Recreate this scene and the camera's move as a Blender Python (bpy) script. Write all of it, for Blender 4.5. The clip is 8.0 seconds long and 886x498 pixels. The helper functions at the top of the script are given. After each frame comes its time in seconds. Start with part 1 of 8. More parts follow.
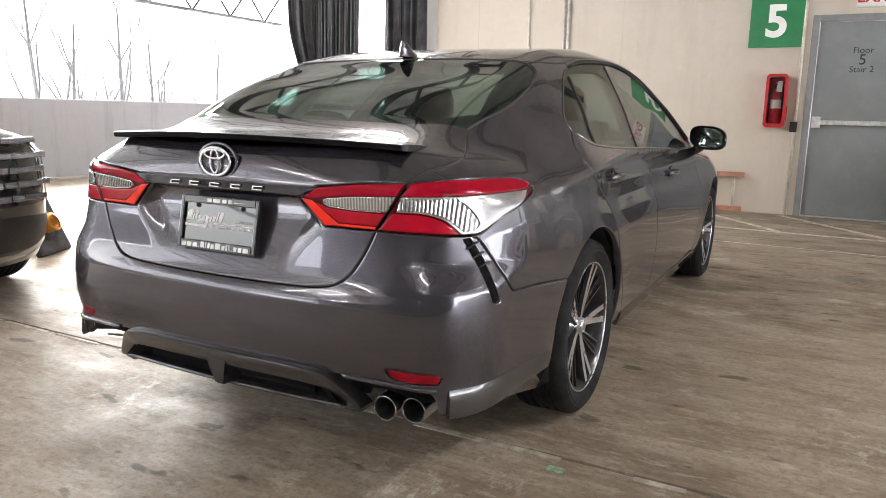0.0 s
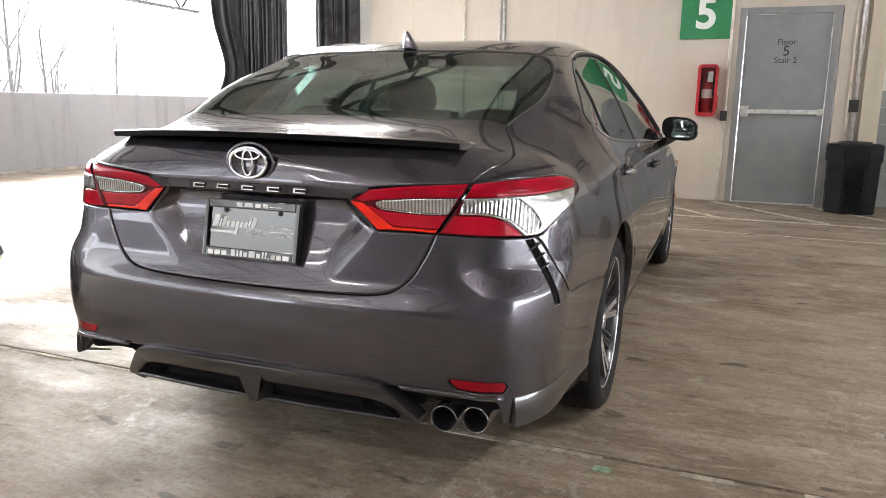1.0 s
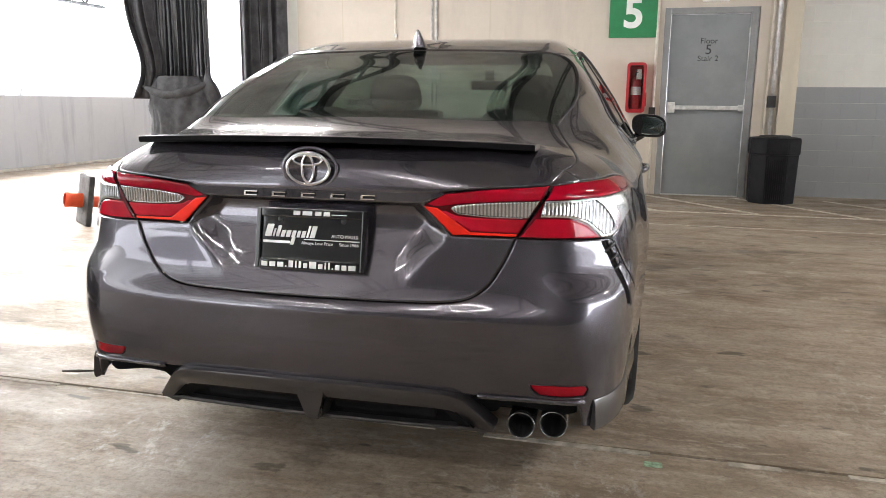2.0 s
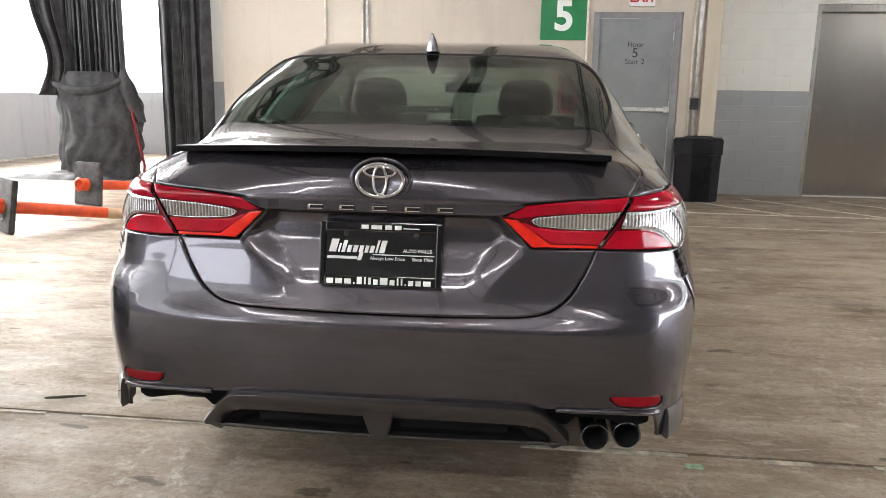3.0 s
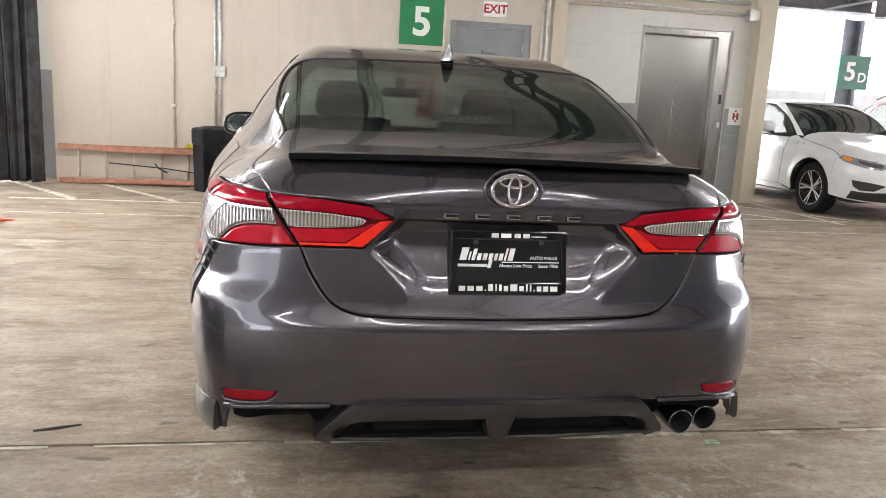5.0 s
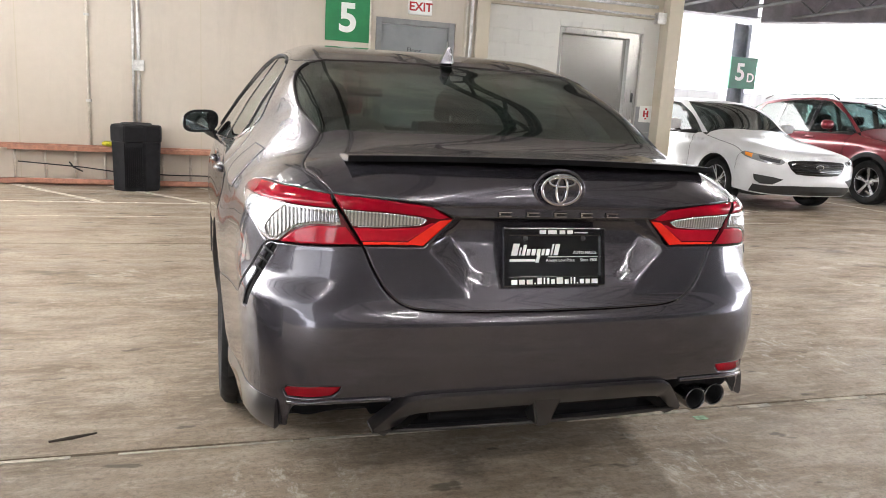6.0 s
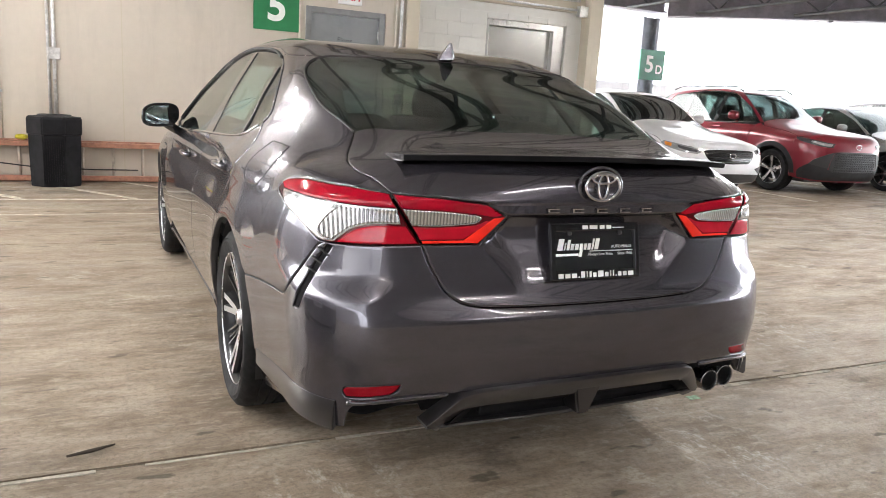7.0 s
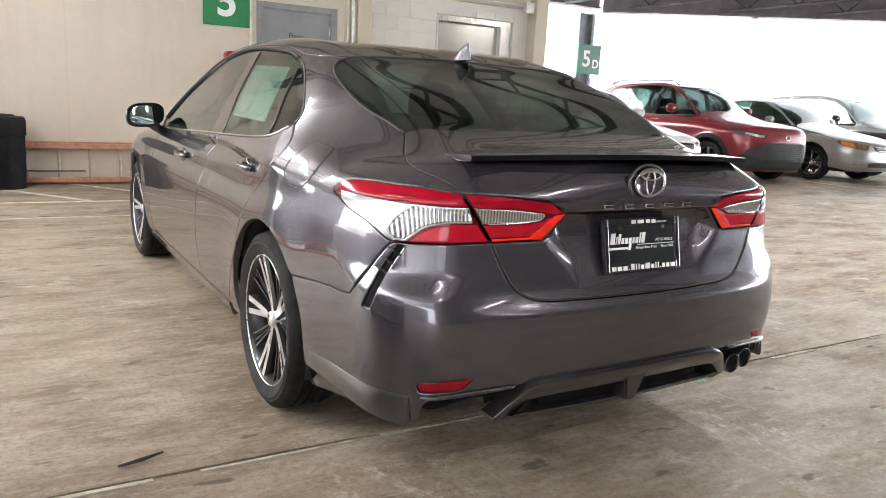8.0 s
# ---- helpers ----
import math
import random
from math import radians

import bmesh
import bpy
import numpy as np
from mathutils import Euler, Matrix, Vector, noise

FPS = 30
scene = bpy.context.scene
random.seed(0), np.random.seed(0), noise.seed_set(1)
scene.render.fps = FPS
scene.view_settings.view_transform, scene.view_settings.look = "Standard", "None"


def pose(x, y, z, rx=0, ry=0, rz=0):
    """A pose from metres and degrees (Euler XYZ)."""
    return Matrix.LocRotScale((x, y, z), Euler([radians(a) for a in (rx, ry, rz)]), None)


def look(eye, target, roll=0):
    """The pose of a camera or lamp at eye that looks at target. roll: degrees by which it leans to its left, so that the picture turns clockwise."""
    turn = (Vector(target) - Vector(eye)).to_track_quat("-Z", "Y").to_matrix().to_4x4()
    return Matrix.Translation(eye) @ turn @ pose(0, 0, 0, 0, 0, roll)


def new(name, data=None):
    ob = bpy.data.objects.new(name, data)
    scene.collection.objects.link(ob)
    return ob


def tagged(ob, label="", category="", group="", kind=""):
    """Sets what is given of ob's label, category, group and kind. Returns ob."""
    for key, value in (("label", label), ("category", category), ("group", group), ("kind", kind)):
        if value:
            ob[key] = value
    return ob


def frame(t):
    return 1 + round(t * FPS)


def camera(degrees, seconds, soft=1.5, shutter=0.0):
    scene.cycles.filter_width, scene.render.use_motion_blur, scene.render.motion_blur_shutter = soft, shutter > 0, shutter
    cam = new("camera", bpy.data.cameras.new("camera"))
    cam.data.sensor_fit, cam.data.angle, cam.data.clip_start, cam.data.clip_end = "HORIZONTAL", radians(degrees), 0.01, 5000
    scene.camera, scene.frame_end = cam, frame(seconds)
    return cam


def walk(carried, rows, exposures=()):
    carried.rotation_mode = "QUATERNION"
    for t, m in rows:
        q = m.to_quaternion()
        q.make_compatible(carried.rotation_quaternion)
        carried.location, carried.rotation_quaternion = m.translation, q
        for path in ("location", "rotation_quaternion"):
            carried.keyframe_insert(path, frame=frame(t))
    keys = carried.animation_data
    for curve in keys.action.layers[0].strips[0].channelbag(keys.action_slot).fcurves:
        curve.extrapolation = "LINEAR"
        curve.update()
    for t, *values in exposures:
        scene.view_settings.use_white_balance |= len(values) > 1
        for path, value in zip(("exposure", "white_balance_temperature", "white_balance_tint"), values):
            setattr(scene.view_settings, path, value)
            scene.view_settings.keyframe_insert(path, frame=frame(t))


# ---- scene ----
cam = camera(61.7, 8.0, soft=0.9)
PATH = [
    (0, (0.164, 0.128, 1.108), (-0.769, 1.859, 0.748), 1.3),
    (0.5, (-0.007, 0.057, 1.101), (-0.848, 1.834, 0.732), 1.1),
    (1, (-0.237, 0.043, 1.119), (-0.954, 1.871, 0.736), 1.0),
    (1.5, (-0.462, -0.025, 1.116), (-1.058, 1.845, 0.731), 0.7),
    (3, (-1.129, -0.063, 1.146), (-1.344, 1.887, 0.758), 1.0),
    (3.5, (-1.366, -0.123, 1.149), (-1.446, 1.838, 0.761), 1.5),
    (4, (-1.552, -0.151, 1.144), (-1.503, 1.811, 0.759), 2.0),
    (4.5, (-1.761, -0.107, 1.151), (-1.57, 1.847, 0.772), 2.6),
    (6, (-2.417, -0.109, 1.154), (-1.822, 1.764, 0.784), 3.3),
    (6.5, (-2.602, -0.016, 1.165), (-1.877, 1.81, 0.787), 3.4),
    (7, (-2.805, 0.006, 1.16), (-1.974, 1.784, 0.776), 3.4),
    (7.5, (-3.03, 0.022, 1.17), (-2.111, 1.756, 0.783), 3.2),
    (8, (-3.168, 0.129, 1.161), (-2.17, 1.818, 0.772), 3.0),
]
walk(cam, [(t, look(eye, target, roll)) for t, eye, target, roll in PATH])

# ---------------------------------------------------------------- light
scene.view_settings.exposure = 2.25
world = bpy.data.worlds.new("world")
scene.world = world
world.use_nodes = True
wn, wl = world.node_tree.nodes, world.node_tree.links
sky = wn.new("ShaderNodeTexSky")
sky.sky_type = "NISHITA"
sky.sun_disc = False
sky.sun_elevation, sky.sun_rotation = radians(38), radians(-62)
sky.dust_density, sky.air_density, sky.ozone_density = 6.0, 1.0, 1.0
grey = wn.new("ShaderNodeHueSaturation")
grey.inputs["Saturation"].default_value = 0.15
grey.inputs["Value"].default_value = 1.7
wl.new(sky.outputs[0], grey.inputs["Color"])
wl.new(grey.outputs[0], wn["Background"].inputs["Color"])
wn["Background"].inputs["Strength"].default_value = 0.15

sun_data = bpy.data.lights.new("sun", "SUN")
sun_data.energy, sun_data.angle, sun_data.color = 0.5, radians(30), (1.0, 0.96, 0.9)
sun = new("sun", sun_data)
sun.matrix_world = look((-20, 12, 20), (0, 0, 0))


# ---------------------------------------------------------------- helpers
def thing(name, label, category, at=(0, 0, 0), turn=0, group="", kind=""):
    ob = new(name)
    ob.matrix_world = pose(*at, 0, 0, turn)
    ob.empty_display_size = 0.1
    return tagged(ob, label, category, group, kind)


def mesh_from(name, verts, faces, mats, smooth=False, index=None):
    me = bpy.data.meshes.new(name)
    me.from_pydata([tuple(map(float, v)) for v in verts], [], [tuple(map(int, f)) for f in faces])
    for m in mats if isinstance(mats, (list, tuple)) else [mats]:
        me.materials.append(m)
    if index is not None:
        me.polygons.foreach_set("material_index", list(index))
    if smooth:
        me.polygons.foreach_set("use_smooth", [True] * len(me.polygons))
    me.update()
    return me


def place(name, me, parent=None, label=""):
    ob = new(name, me)
    if parent is not None:
        ob.parent = parent
    if label:
        ob["label"] = label
    return ob


def part(name, bm, material, parent=None, label="", smooth=False, angle=None):
    me = bpy.data.meshes.new(name)
    bmesh.ops.recalc_face_normals(bm, faces=bm.faces[:])
    bm.to_mesh(me)
    bm.free()
    for m in material if isinstance(material, (list, tuple)) else [material]:
        me.materials.append(m)
    if smooth or angle:
        me.polygons.foreach_set("use_smooth", [True] * len(me.polygons))
        me.set_sharp_from_angle(angle=radians(angle or 40))
    return place(name, me, parent, label)


def add_box(bm, lo, hi, bevel=0.0, m=None):
    """A box from corner lo to corner hi, with bevelled edges, into bm."""
    c = [(a + b) / 2 for a, b in zip(lo, hi)]
    size = [max(1e-4, abs(b - a)) for a, b in zip(lo, hi)]
    mat = Matrix.LocRotScale(c, None, size)
    if m is not None:
        mat = m @ mat
    made = bmesh.ops.create_cube(bm, size=1.0, matrix=mat)
    if bevel > 0:
        edges = list({e for v in made["verts"] for e in v.link_edges})
        bmesh.ops.bevel(bm, geom=edges, offset=bevel, segments=2, profile=0.7, affect="EDGES")
    return bm


def boxes(*specs, bevel=0.0, m=None):
    bm = bmesh.new()
    for lo, hi in specs:
        add_box(bm, lo, hi, bevel, m)
    return bm


def tube_mesh(points, radii, segs=8, caps=True):
    """Verts and faces of a round tube along points."""
    pts = [Vector(p) for p in points]
    rs = radii if isinstance(radii, (list, tuple)) else [radii] * len(pts)
    verts, faces = [], []
    side = None
    for i, p in enumerate(pts):
        d = (pts[min(i + 1, len(pts) - 1)] - pts[max(i - 1, 0)]).normalized()
        if side is None:
            side = d.orthogonal().normalized()
        side = (side - d * side.dot(d)).normalized()
        up = d.cross(side)
        for k in range(segs):
            a = 2 * math.pi * k / segs
            verts.append(p + (side * math.cos(a) + up * math.sin(a)) * rs[i])
    for i in range(len(pts) - 1):
        for k in range(segs):
            a, b = i * segs + k, i * segs + (k + 1) % segs
            faces.append((a, b, b + segs, a + segs))
    if caps:
        faces.append(tuple(range(segs))[::-1])
        faces.append(tuple(range((len(pts) - 1) * segs, len(pts) * segs)))
    return verts, faces


def tube(name, points, radii, mat, parent=None, segs=8, label=""):
    v, f = tube_mesh(points, radii, segs)
    return place(name, mesh_from(name, v, f, mat, True), parent, label)


def tubes(name, runs, mat, parent=None, segs=6, label=""):
    """Several tubes in one mesh: runs of (points, radius)."""
    verts, faces = [], []
    for pts, r in runs:
        v, f = tube_mesh(pts, r, segs)
        n = len(verts)
        verts += v
        faces += [tuple(i + n for i in q) for q in f]
    return place(name, mesh_from(name, verts, faces, mat, True), parent, label)


def lathe(profile, segs=48, axis="z", close=False):
    """Verts and faces of a turned shape: profile of (radius, height)."""
    verts, faces = [], []
    n = len(profile)
    for k in range(segs):
        a = 2 * math.pi * k / segs
        c, s = math.cos(a), math.sin(a)
        for r, h in profile:
            verts.append((r * c, r * s, h) if axis == "z" else (h, r * c, r * s))
    for k in range(segs):
        o, p = k * n, ((k + 1) % segs) * n
        for i in range(n if close else n - 1):
            j = (i + 1) % n
            faces.append((o + i, p + i, p + j, o + j))
    return verts, faces


def prism(name, outline, depth, mat, parent=None, label="", m=None, bevel=0.0, smooth=False):
    """A flat outline of (x, y) drawn up by depth along z, with bevelled edges."""
    bm = bmesh.new()
    low = [bm.verts.new((x, y, 0)) for x, y in outline]
    f = bm.faces.new(low)
    up = bmesh.ops.extrude_face_region(bm, geom=[f])
    bmesh.ops.translate(bm, vec=(0, 0, depth), verts=[v for v in up["geom"] if isinstance(v, bmesh.types.BMVert)])
    if bevel:
        bmesh.ops.bevel(bm, geom=bm.edges[:], offset=bevel, segments=2, profile=0.7, affect="EDGES")
    if m is not None:
        bm.transform(m)
    return part(name, bm, mat, parent, label, angle=35 if smooth else None)


def lettering(name, body, size, m, mat, parent=None, label="", depth=0.0005, align="CENTER", bold=0.0, spread=1.0):
    cu = bpy.data.curves.new(name, "FONT")
    cu.body, cu.size, cu.extrude, cu.offset = body, size, depth, bold
    cu.align_x, cu.align_y, cu.space_character = align, "CENTER", spread
    cu.materials.append(mat)
    ob = new(name, cu)
    if parent is not None:
        ob.parent = parent
    ob.matrix_local = m
    if label:
        ob["label"] = label
    return ob


def curve(*pairs):
    """A smooth function through (x, y) pairs, for arrays."""
    xs, ys = np.array([p[0] for p in pairs], float), np.array([p[1] for p in pairs], float)
    h, d = np.diff(xs), np.diff(ys) / np.diff(xs)
    m = np.zeros(len(xs))
    m[0], m[-1] = d[0], d[-1]
    for i in range(1, len(xs) - 1):
        m[i] = 0 if d[i - 1] * d[i] <= 0 else 2 * d[i - 1] * d[i] / (d[i - 1] + d[i]) if abs(d[i - 1] + d[i]) > 1e-9 else 0

    def at(x):
        x = np.asarray(x, float)
        i = np.clip(np.searchsorted(xs, x) - 1, 0, len(h) - 1)
        t = np.clip((x - xs[i]) / h[i], 0, 1)
        return ((1 + 2 * t) * (1 - t) ** 2 * ys[i] + t * (1 - t) ** 2 * h[i] * m[i] + t * t * (3 - 2 * t) * ys[i + 1] + t * t * (t - 1) * h[i] * m[i + 1]
                + np.where(x < xs[0], (x - xs[0]) * m[0], 0) + np.where(x > xs[-1], (x - xs[-1]) * m[-1], 0))
    return at


def smax(a, b, k):
    h = np.clip(0.5 + 0.5 * (a - b) / k, 0, 1)
    return b + (a - b) * h + k * h * (1 - h)


def smin(a, b, k):
    return -smax(-np.asarray(a), -np.asarray(b), k)


def step(a, b, x):
    t = np.clip((np.asarray(x) - a) / (b - a), 0, 1)
    return t * t * (3 - 2 * t)


# ---------------------------------------------------------------- materials
def nodes_of(name):
    m = bpy.data.materials.new(name)
    m.use_nodes = True
    return m, m.node_tree.nodes, m.node_tree.links, m.node_tree.nodes["Principled BSDF"]


def noise_at(n, l, scale, detail=4, rough=0.6, coords="Object", stretch=None):
    tc = n.new("ShaderNodeTexCoord")
    tex = n.new("ShaderNodeTexNoise")
    tex.inputs["Scale"].default_value, tex.inputs["Detail"].default_value, tex.inputs["Roughness"].default_value = scale, detail, rough
    if stretch:
        mp = n.new("ShaderNodeMapping")
        mp.inputs["Scale"].default_value = stretch
        l.new(tc.outputs[coords], mp.inputs[0])
        l.new(mp.outputs[0], tex.inputs["Vector"])
    else:
        l.new(tc.outputs[coords], tex.inputs["Vector"])
    return tex.outputs["Fac"]


def ramp(n, l, fac, *stops):
    r = n.new("ShaderNodeValToRGB")
    e = r.color_ramp.elements
    for i, (p, c) in enumerate(stops):
        el = e[i] if i < 2 else e.new(p)
        el.position = p
        el.color = (*c, 1) if isinstance(c, tuple) else (c, c, c, 1)
    l.new(fac, r.inputs[0])
    return r.outputs[0]


def mixed(n, l, fac, a, b, blend="MIX"):
    mx = n.new("ShaderNodeMix")
    mx.data_type, mx.blend_type = "RGBA", blend
    for socket, v in ((mx.inputs["Factor"], fac), (mx.inputs["A"], a), (mx.inputs["B"], b)):
        if isinstance(v, (int, float)):
            socket.default_value = v
        elif isinstance(v, tuple):
            socket.default_value = (*v, 1)
        else:
            l.new(v, socket)
    return mx.outputs["Result"]


def bump(n, l, p, height, strength, distance):
    b = n.new("ShaderNodeBump")
    b.inputs["Strength"].default_value, b.inputs["Distance"].default_value = strength, distance
    l.new(height, b.inputs["Height"])
    l.new(b.outputs[0], p.inputs["Normal"])


def plain(name, color, rough=0.5, metal=0.0, coat=0.0, vary=0.12, scale=6.0, grain=0.0, grain_scale=120.0, spec=0.5, stretch=None):
    """A surface with soft unevenness of colour and gloss, and a fine grain."""
    m, n, l, p = nodes_of(name)
    f = noise_at(n, l, scale, 5, 0.65, stretch=stretch)
    dark = tuple(c * (1 - vary) for c in color)
    light = tuple(min(1, c * (1 + vary)) for c in color)
    l.new(ramp(n, l, f, (0.40, dark), (0.60, light)), p.inputs["Base Color"])
    l.new(ramp(n, l, f, (0.3, min(1, rough * 1.12)), (0.7, rough * 0.9)), p.inputs["Roughness"])
    p.inputs["Metallic"].default_value = metal
    p.inputs["Coat Weight"].default_value = coat
    p.inputs["Coat Roughness"].default_value = 0.03
    p.inputs["Specular IOR Level"].default_value = spec
    if grain:
        bump(n, l, p, noise_at(n, l, grain_scale, 3, stretch=stretch), grain, 0.004)
    return m


def car_paint(name, color, flake=0.35, rough=0.3, dust=0.05, coat=1.0):
    """Metallic car paint under clear coat, with a film of dust."""
    m, n, l, p = nodes_of(name)
    fine = noise_at(n, l, 900, 2, 0.5)
    wide = noise_at(n, l, 3.0, 6, 0.6)
    c = mixed(n, l, ramp(n, l, fine, (0.35, 0.0), (0.65, 1.0)), tuple(v * 0.86 for v in color), tuple(min(1, v * 1.14) for v in color))
    c = mixed(n, l, ramp(n, l, wide, (0.45, 0.0), (0.8, dust)), c, (0.30, 0.28, 0.25))
    l.new(c, p.inputs["Base Color"])
    p.inputs["Metallic"].default_value = flake
    p.inputs["Roughness"].default_value = rough
    p.inputs["Coat Weight"].default_value = coat
    l.new(ramp(n, l, wide, (0.3, 0.02), (0.8, 0.07)), p.inputs["Coat Roughness"])
    return m


def glass(name, color=(0.55, 0.62, 0.60), rough=0.0, mix=0.12):
    """Thin tinted pane: light goes straight through, with a mirror sheen by angle."""
    m = bpy.data.materials.new(name)
    m.use_nodes = True
    n, l = m.node_tree.nodes, m.node_tree.links
    n.remove(n["Principled BSDF"])
    tr, gl, mx, lw = n.new("ShaderNodeBsdfTransparent"), n.new("ShaderNodeBsdfGlossy"), n.new("ShaderNodeMixShader"), n.new("ShaderNodeLayerWeight")
    tr.inputs[0].default_value = (*color, 1)
    gl.inputs["Roughness"].default_value = rough
    lw.inputs["Blend"].default_value = 0.5
    pw, ad = n.new("ShaderNodeMath"), n.new("ShaderNodeMath")
    pw.operation, pw.inputs[1].default_value = "POWER", 4.0
    ad.operation, ad.use_clamp = "MULTIPLY_ADD", True
    ad.inputs[1].default_value, ad.inputs[2].default_value = 0.95, 0.05
    l.new(lw.outputs["Facing"], pw.inputs[0])
    l.new(pw.outputs[0], ad.inputs[0])
    l.new(ad.outputs[0], mx.inputs[0])
    l.new(tr.outputs[0], mx.inputs[1])
    l.new(gl.outputs[0], mx.inputs[2])
    l.new(mx.outputs[0], n["Material Output"].inputs[0])
    return m


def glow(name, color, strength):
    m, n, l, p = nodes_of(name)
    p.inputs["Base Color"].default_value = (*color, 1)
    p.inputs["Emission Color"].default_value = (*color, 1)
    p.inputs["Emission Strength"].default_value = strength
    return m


def floor_concrete(name):
    """Worn garage slab: yellow-brown grey, cloudy, with short broom marks, pale residue and dark oil."""
    m, n, l, p = nodes_of(name)
    big = noise_at(n, l, 0.45, 7, 0.66)
    mid = noise_at(n, l, 2.4, 9, 0.72, stretch=(0.8, 1.5, 1))
    drag = noise_at(n, l, 1.6, 10, 0.78, stretch=(0.7, 1.7, 1))
    broom = noise_at(n, l, 9.0, 8, 0.75, stretch=(0.7, 2.6, 1))
    fine = noise_at(n, l, 42, 8, 0.8)
    c = ramp(n, l, mid, (0.39, (0.190, 0.145, 0.100)), (0.5, (0.310, 0.246, 0.180)), (0.61, (0.425, 0.357, 0.282)))
    c = mixed(n, l, ramp(n, l, big, (0.42, 0.0), (0.58, 0.55)), c, (0.385, 0.318, 0.246))
    c = mixed(n, l, ramp(n, l, drag, (0.53, 0.0), (0.62, 0.55)), c, (0.165, 0.126, 0.086))
    c = mixed(n, l, ramp(n, l, broom, (0.53, 0.0), (0.61, 0.6)), c, (0.49, 0.42, 0.34))
    c = mixed(n, l, ramp(n, l, broom, (0.36, 0.45), (0.45, 0.0)), c, (0.135, 0.104, 0.074))
    c = mixed(n, l, ramp(n, l, fine, (0.48, 0.0), (0.60, 0.55)), c, (0.145, 0.114, 0.083))
    pale = noise_at(n, l, 1.05, 12, 0.80, stretch=(1, 1.4, 1))
    c = mixed(n, l, ramp(n, l, pale, (0.575, 0.0), (0.62, 0.6)), c, (0.60, 0.56, 0.49))
    blot = noise_at(n, l, 6.5, 3, 0.5, stretch=(0.6, 1.4, 1))
    c = mixed(n, l, ramp(n, l, blot, (0.66, 0.0), (0.70, 0.75)), c, (0.055, 0.042, 0.030))
    speck = noise_at(n, l, 190, 4, 0.8)
    c = mixed(n, l, ramp(n, l, speck, (0.50, 0.0), (0.64, 0.4)), c, (0.11, 0.088, 0.064))
    # pale residue in a few scuffed spots
    flake = noise_at(n, l, 7.5, 12, 0.82, stretch=(1.5, 0.8, 1))
    for cx, cy, rad in ((-0.82, 2.02, 0.34), (-0.81, 1.69, 0.30), (0.55, 3.0, 0.6), (-2.2, 1.95, 0.4)):
        gt, gm, gg = n.new("ShaderNodeTexCoord"), n.new("ShaderNodeMapping"), n.new("ShaderNodeTexGradient")
        gg.gradient_type = "SPHERICAL"
        gm.inputs["Location"].default_value = (-cx / rad, -cy / rad, 0)
        gm.inputs["Scale"].default_value = (1 / rad, 1 / rad, 1)
        l.new(gt.outputs["Object"], gm.inputs[0])
        l.new(gm.outputs[0], gg.inputs[0])
        both_ = n.new("ShaderNodeMath")
        both_.operation = "MULTIPLY"
        l.new(ramp(n, l, gg.outputs["Fac"], (0.0, 0.0), (0.6, 1.0)), both_.inputs[0])
        l.new(ramp(n, l, flake, (0.53, 0.0), (0.60, 0.6)), both_.inputs[1])
        c = mixed(n, l, both_.outputs[0], c, (0.62, 0.59, 0.54))
    oil = noise_at(n, l, 0.8, 7, 0.65, stretch=(1.0, 1.6, 1))
    c = mixed(n, l, ramp(n, l, oil, (0.58, 0.0), (0.64, 0.65)), c, (0.065, 0.050, 0.036))
    l.new(c, p.inputs["Base Color"])
    l.new(ramp(n, l, drag, (0.42, 0.40), (0.58, 0.68)), p.inputs["Roughness"])
    p.inputs["Specular IOR Level"].default_value = 0.45
    bump(n, l, p, fine, 0.45, 0.006)
    return m


def painted_wall(name, color, stain=0.25, board=0.0):
    m, n, l, p = nodes_of(name)
    a = noise_at(n, l, 0.8, 6, 0.6)
    b = noise_at(n, l, 9, 6, 0.7)
    s = noise_at(n, l, 1.6, 6, 0.65, stretch=(3.0, 3.0, 0.35))
    dark = tuple(c * 0.80 for c in color)
    c = ramp(n, l, a, (0.3, tuple(v * 0.93 for v in color)), (0.7, color))
    c = mixed(n, l, ramp(n, l, b, (0.35, 0.0), (0.8, 0.35)), c, dark)
    c = mixed(n, l, ramp(n, l, s, (0.52, 0.0), (0.75, stain)), c, tuple(v * 0.55 for v in color))
    l.new(c, p.inputs["Base Color"])
    p.inputs["Roughness"].default_value = 0.62
    bump(n, l, p, noise_at(n, l, 70, 5, 0.7), 0.18, 0.004)
    return m


def brushed(name, color, rough, stretch):
    m, n, l, p = nodes_of(name)
    f = noise_at(n, l, 6, 5, 0.7, stretch=stretch)
    l.new(ramp(n, l, f, (0.3, tuple(v * 0.88 for v in color)), (0.7, color)), p.inputs["Base Color"])
    l.new(ramp(n, l, f, (0.3, rough * 1.2), (0.7, rough * 0.8)), p.inputs["Roughness"])
    p.inputs["Metallic"].default_value = 1.0
    return m


FLOOR = floor_concrete("garage_concrete")
JOINT = plain("joint_sealant", (0.10, 0.09, 0.075), 0.8, grain=0.4)
LINE = plain("worn_white_line", (0.66, 0.63, 0.55), 0.7, vary=0.3, scale=14, grain=0.3)
WALL = painted_wall("cream_wall", (0.60, 0.538, 0.455), 0.28)
BEAM_CREAM = painted_wall("cream_column", (0.56, 0.50, 0.39), 0.3)
BLOCK_W = painted_wall("white_block", (0.70, 0.69, 0.64), 0.12)
BLOCK_G = painted_wall("grey_block", (0.30, 0.31, 0.32), 0.12)
CONC = painted_wall("parapet_concrete", (0.40, 0.40, 0.41), 0.6)
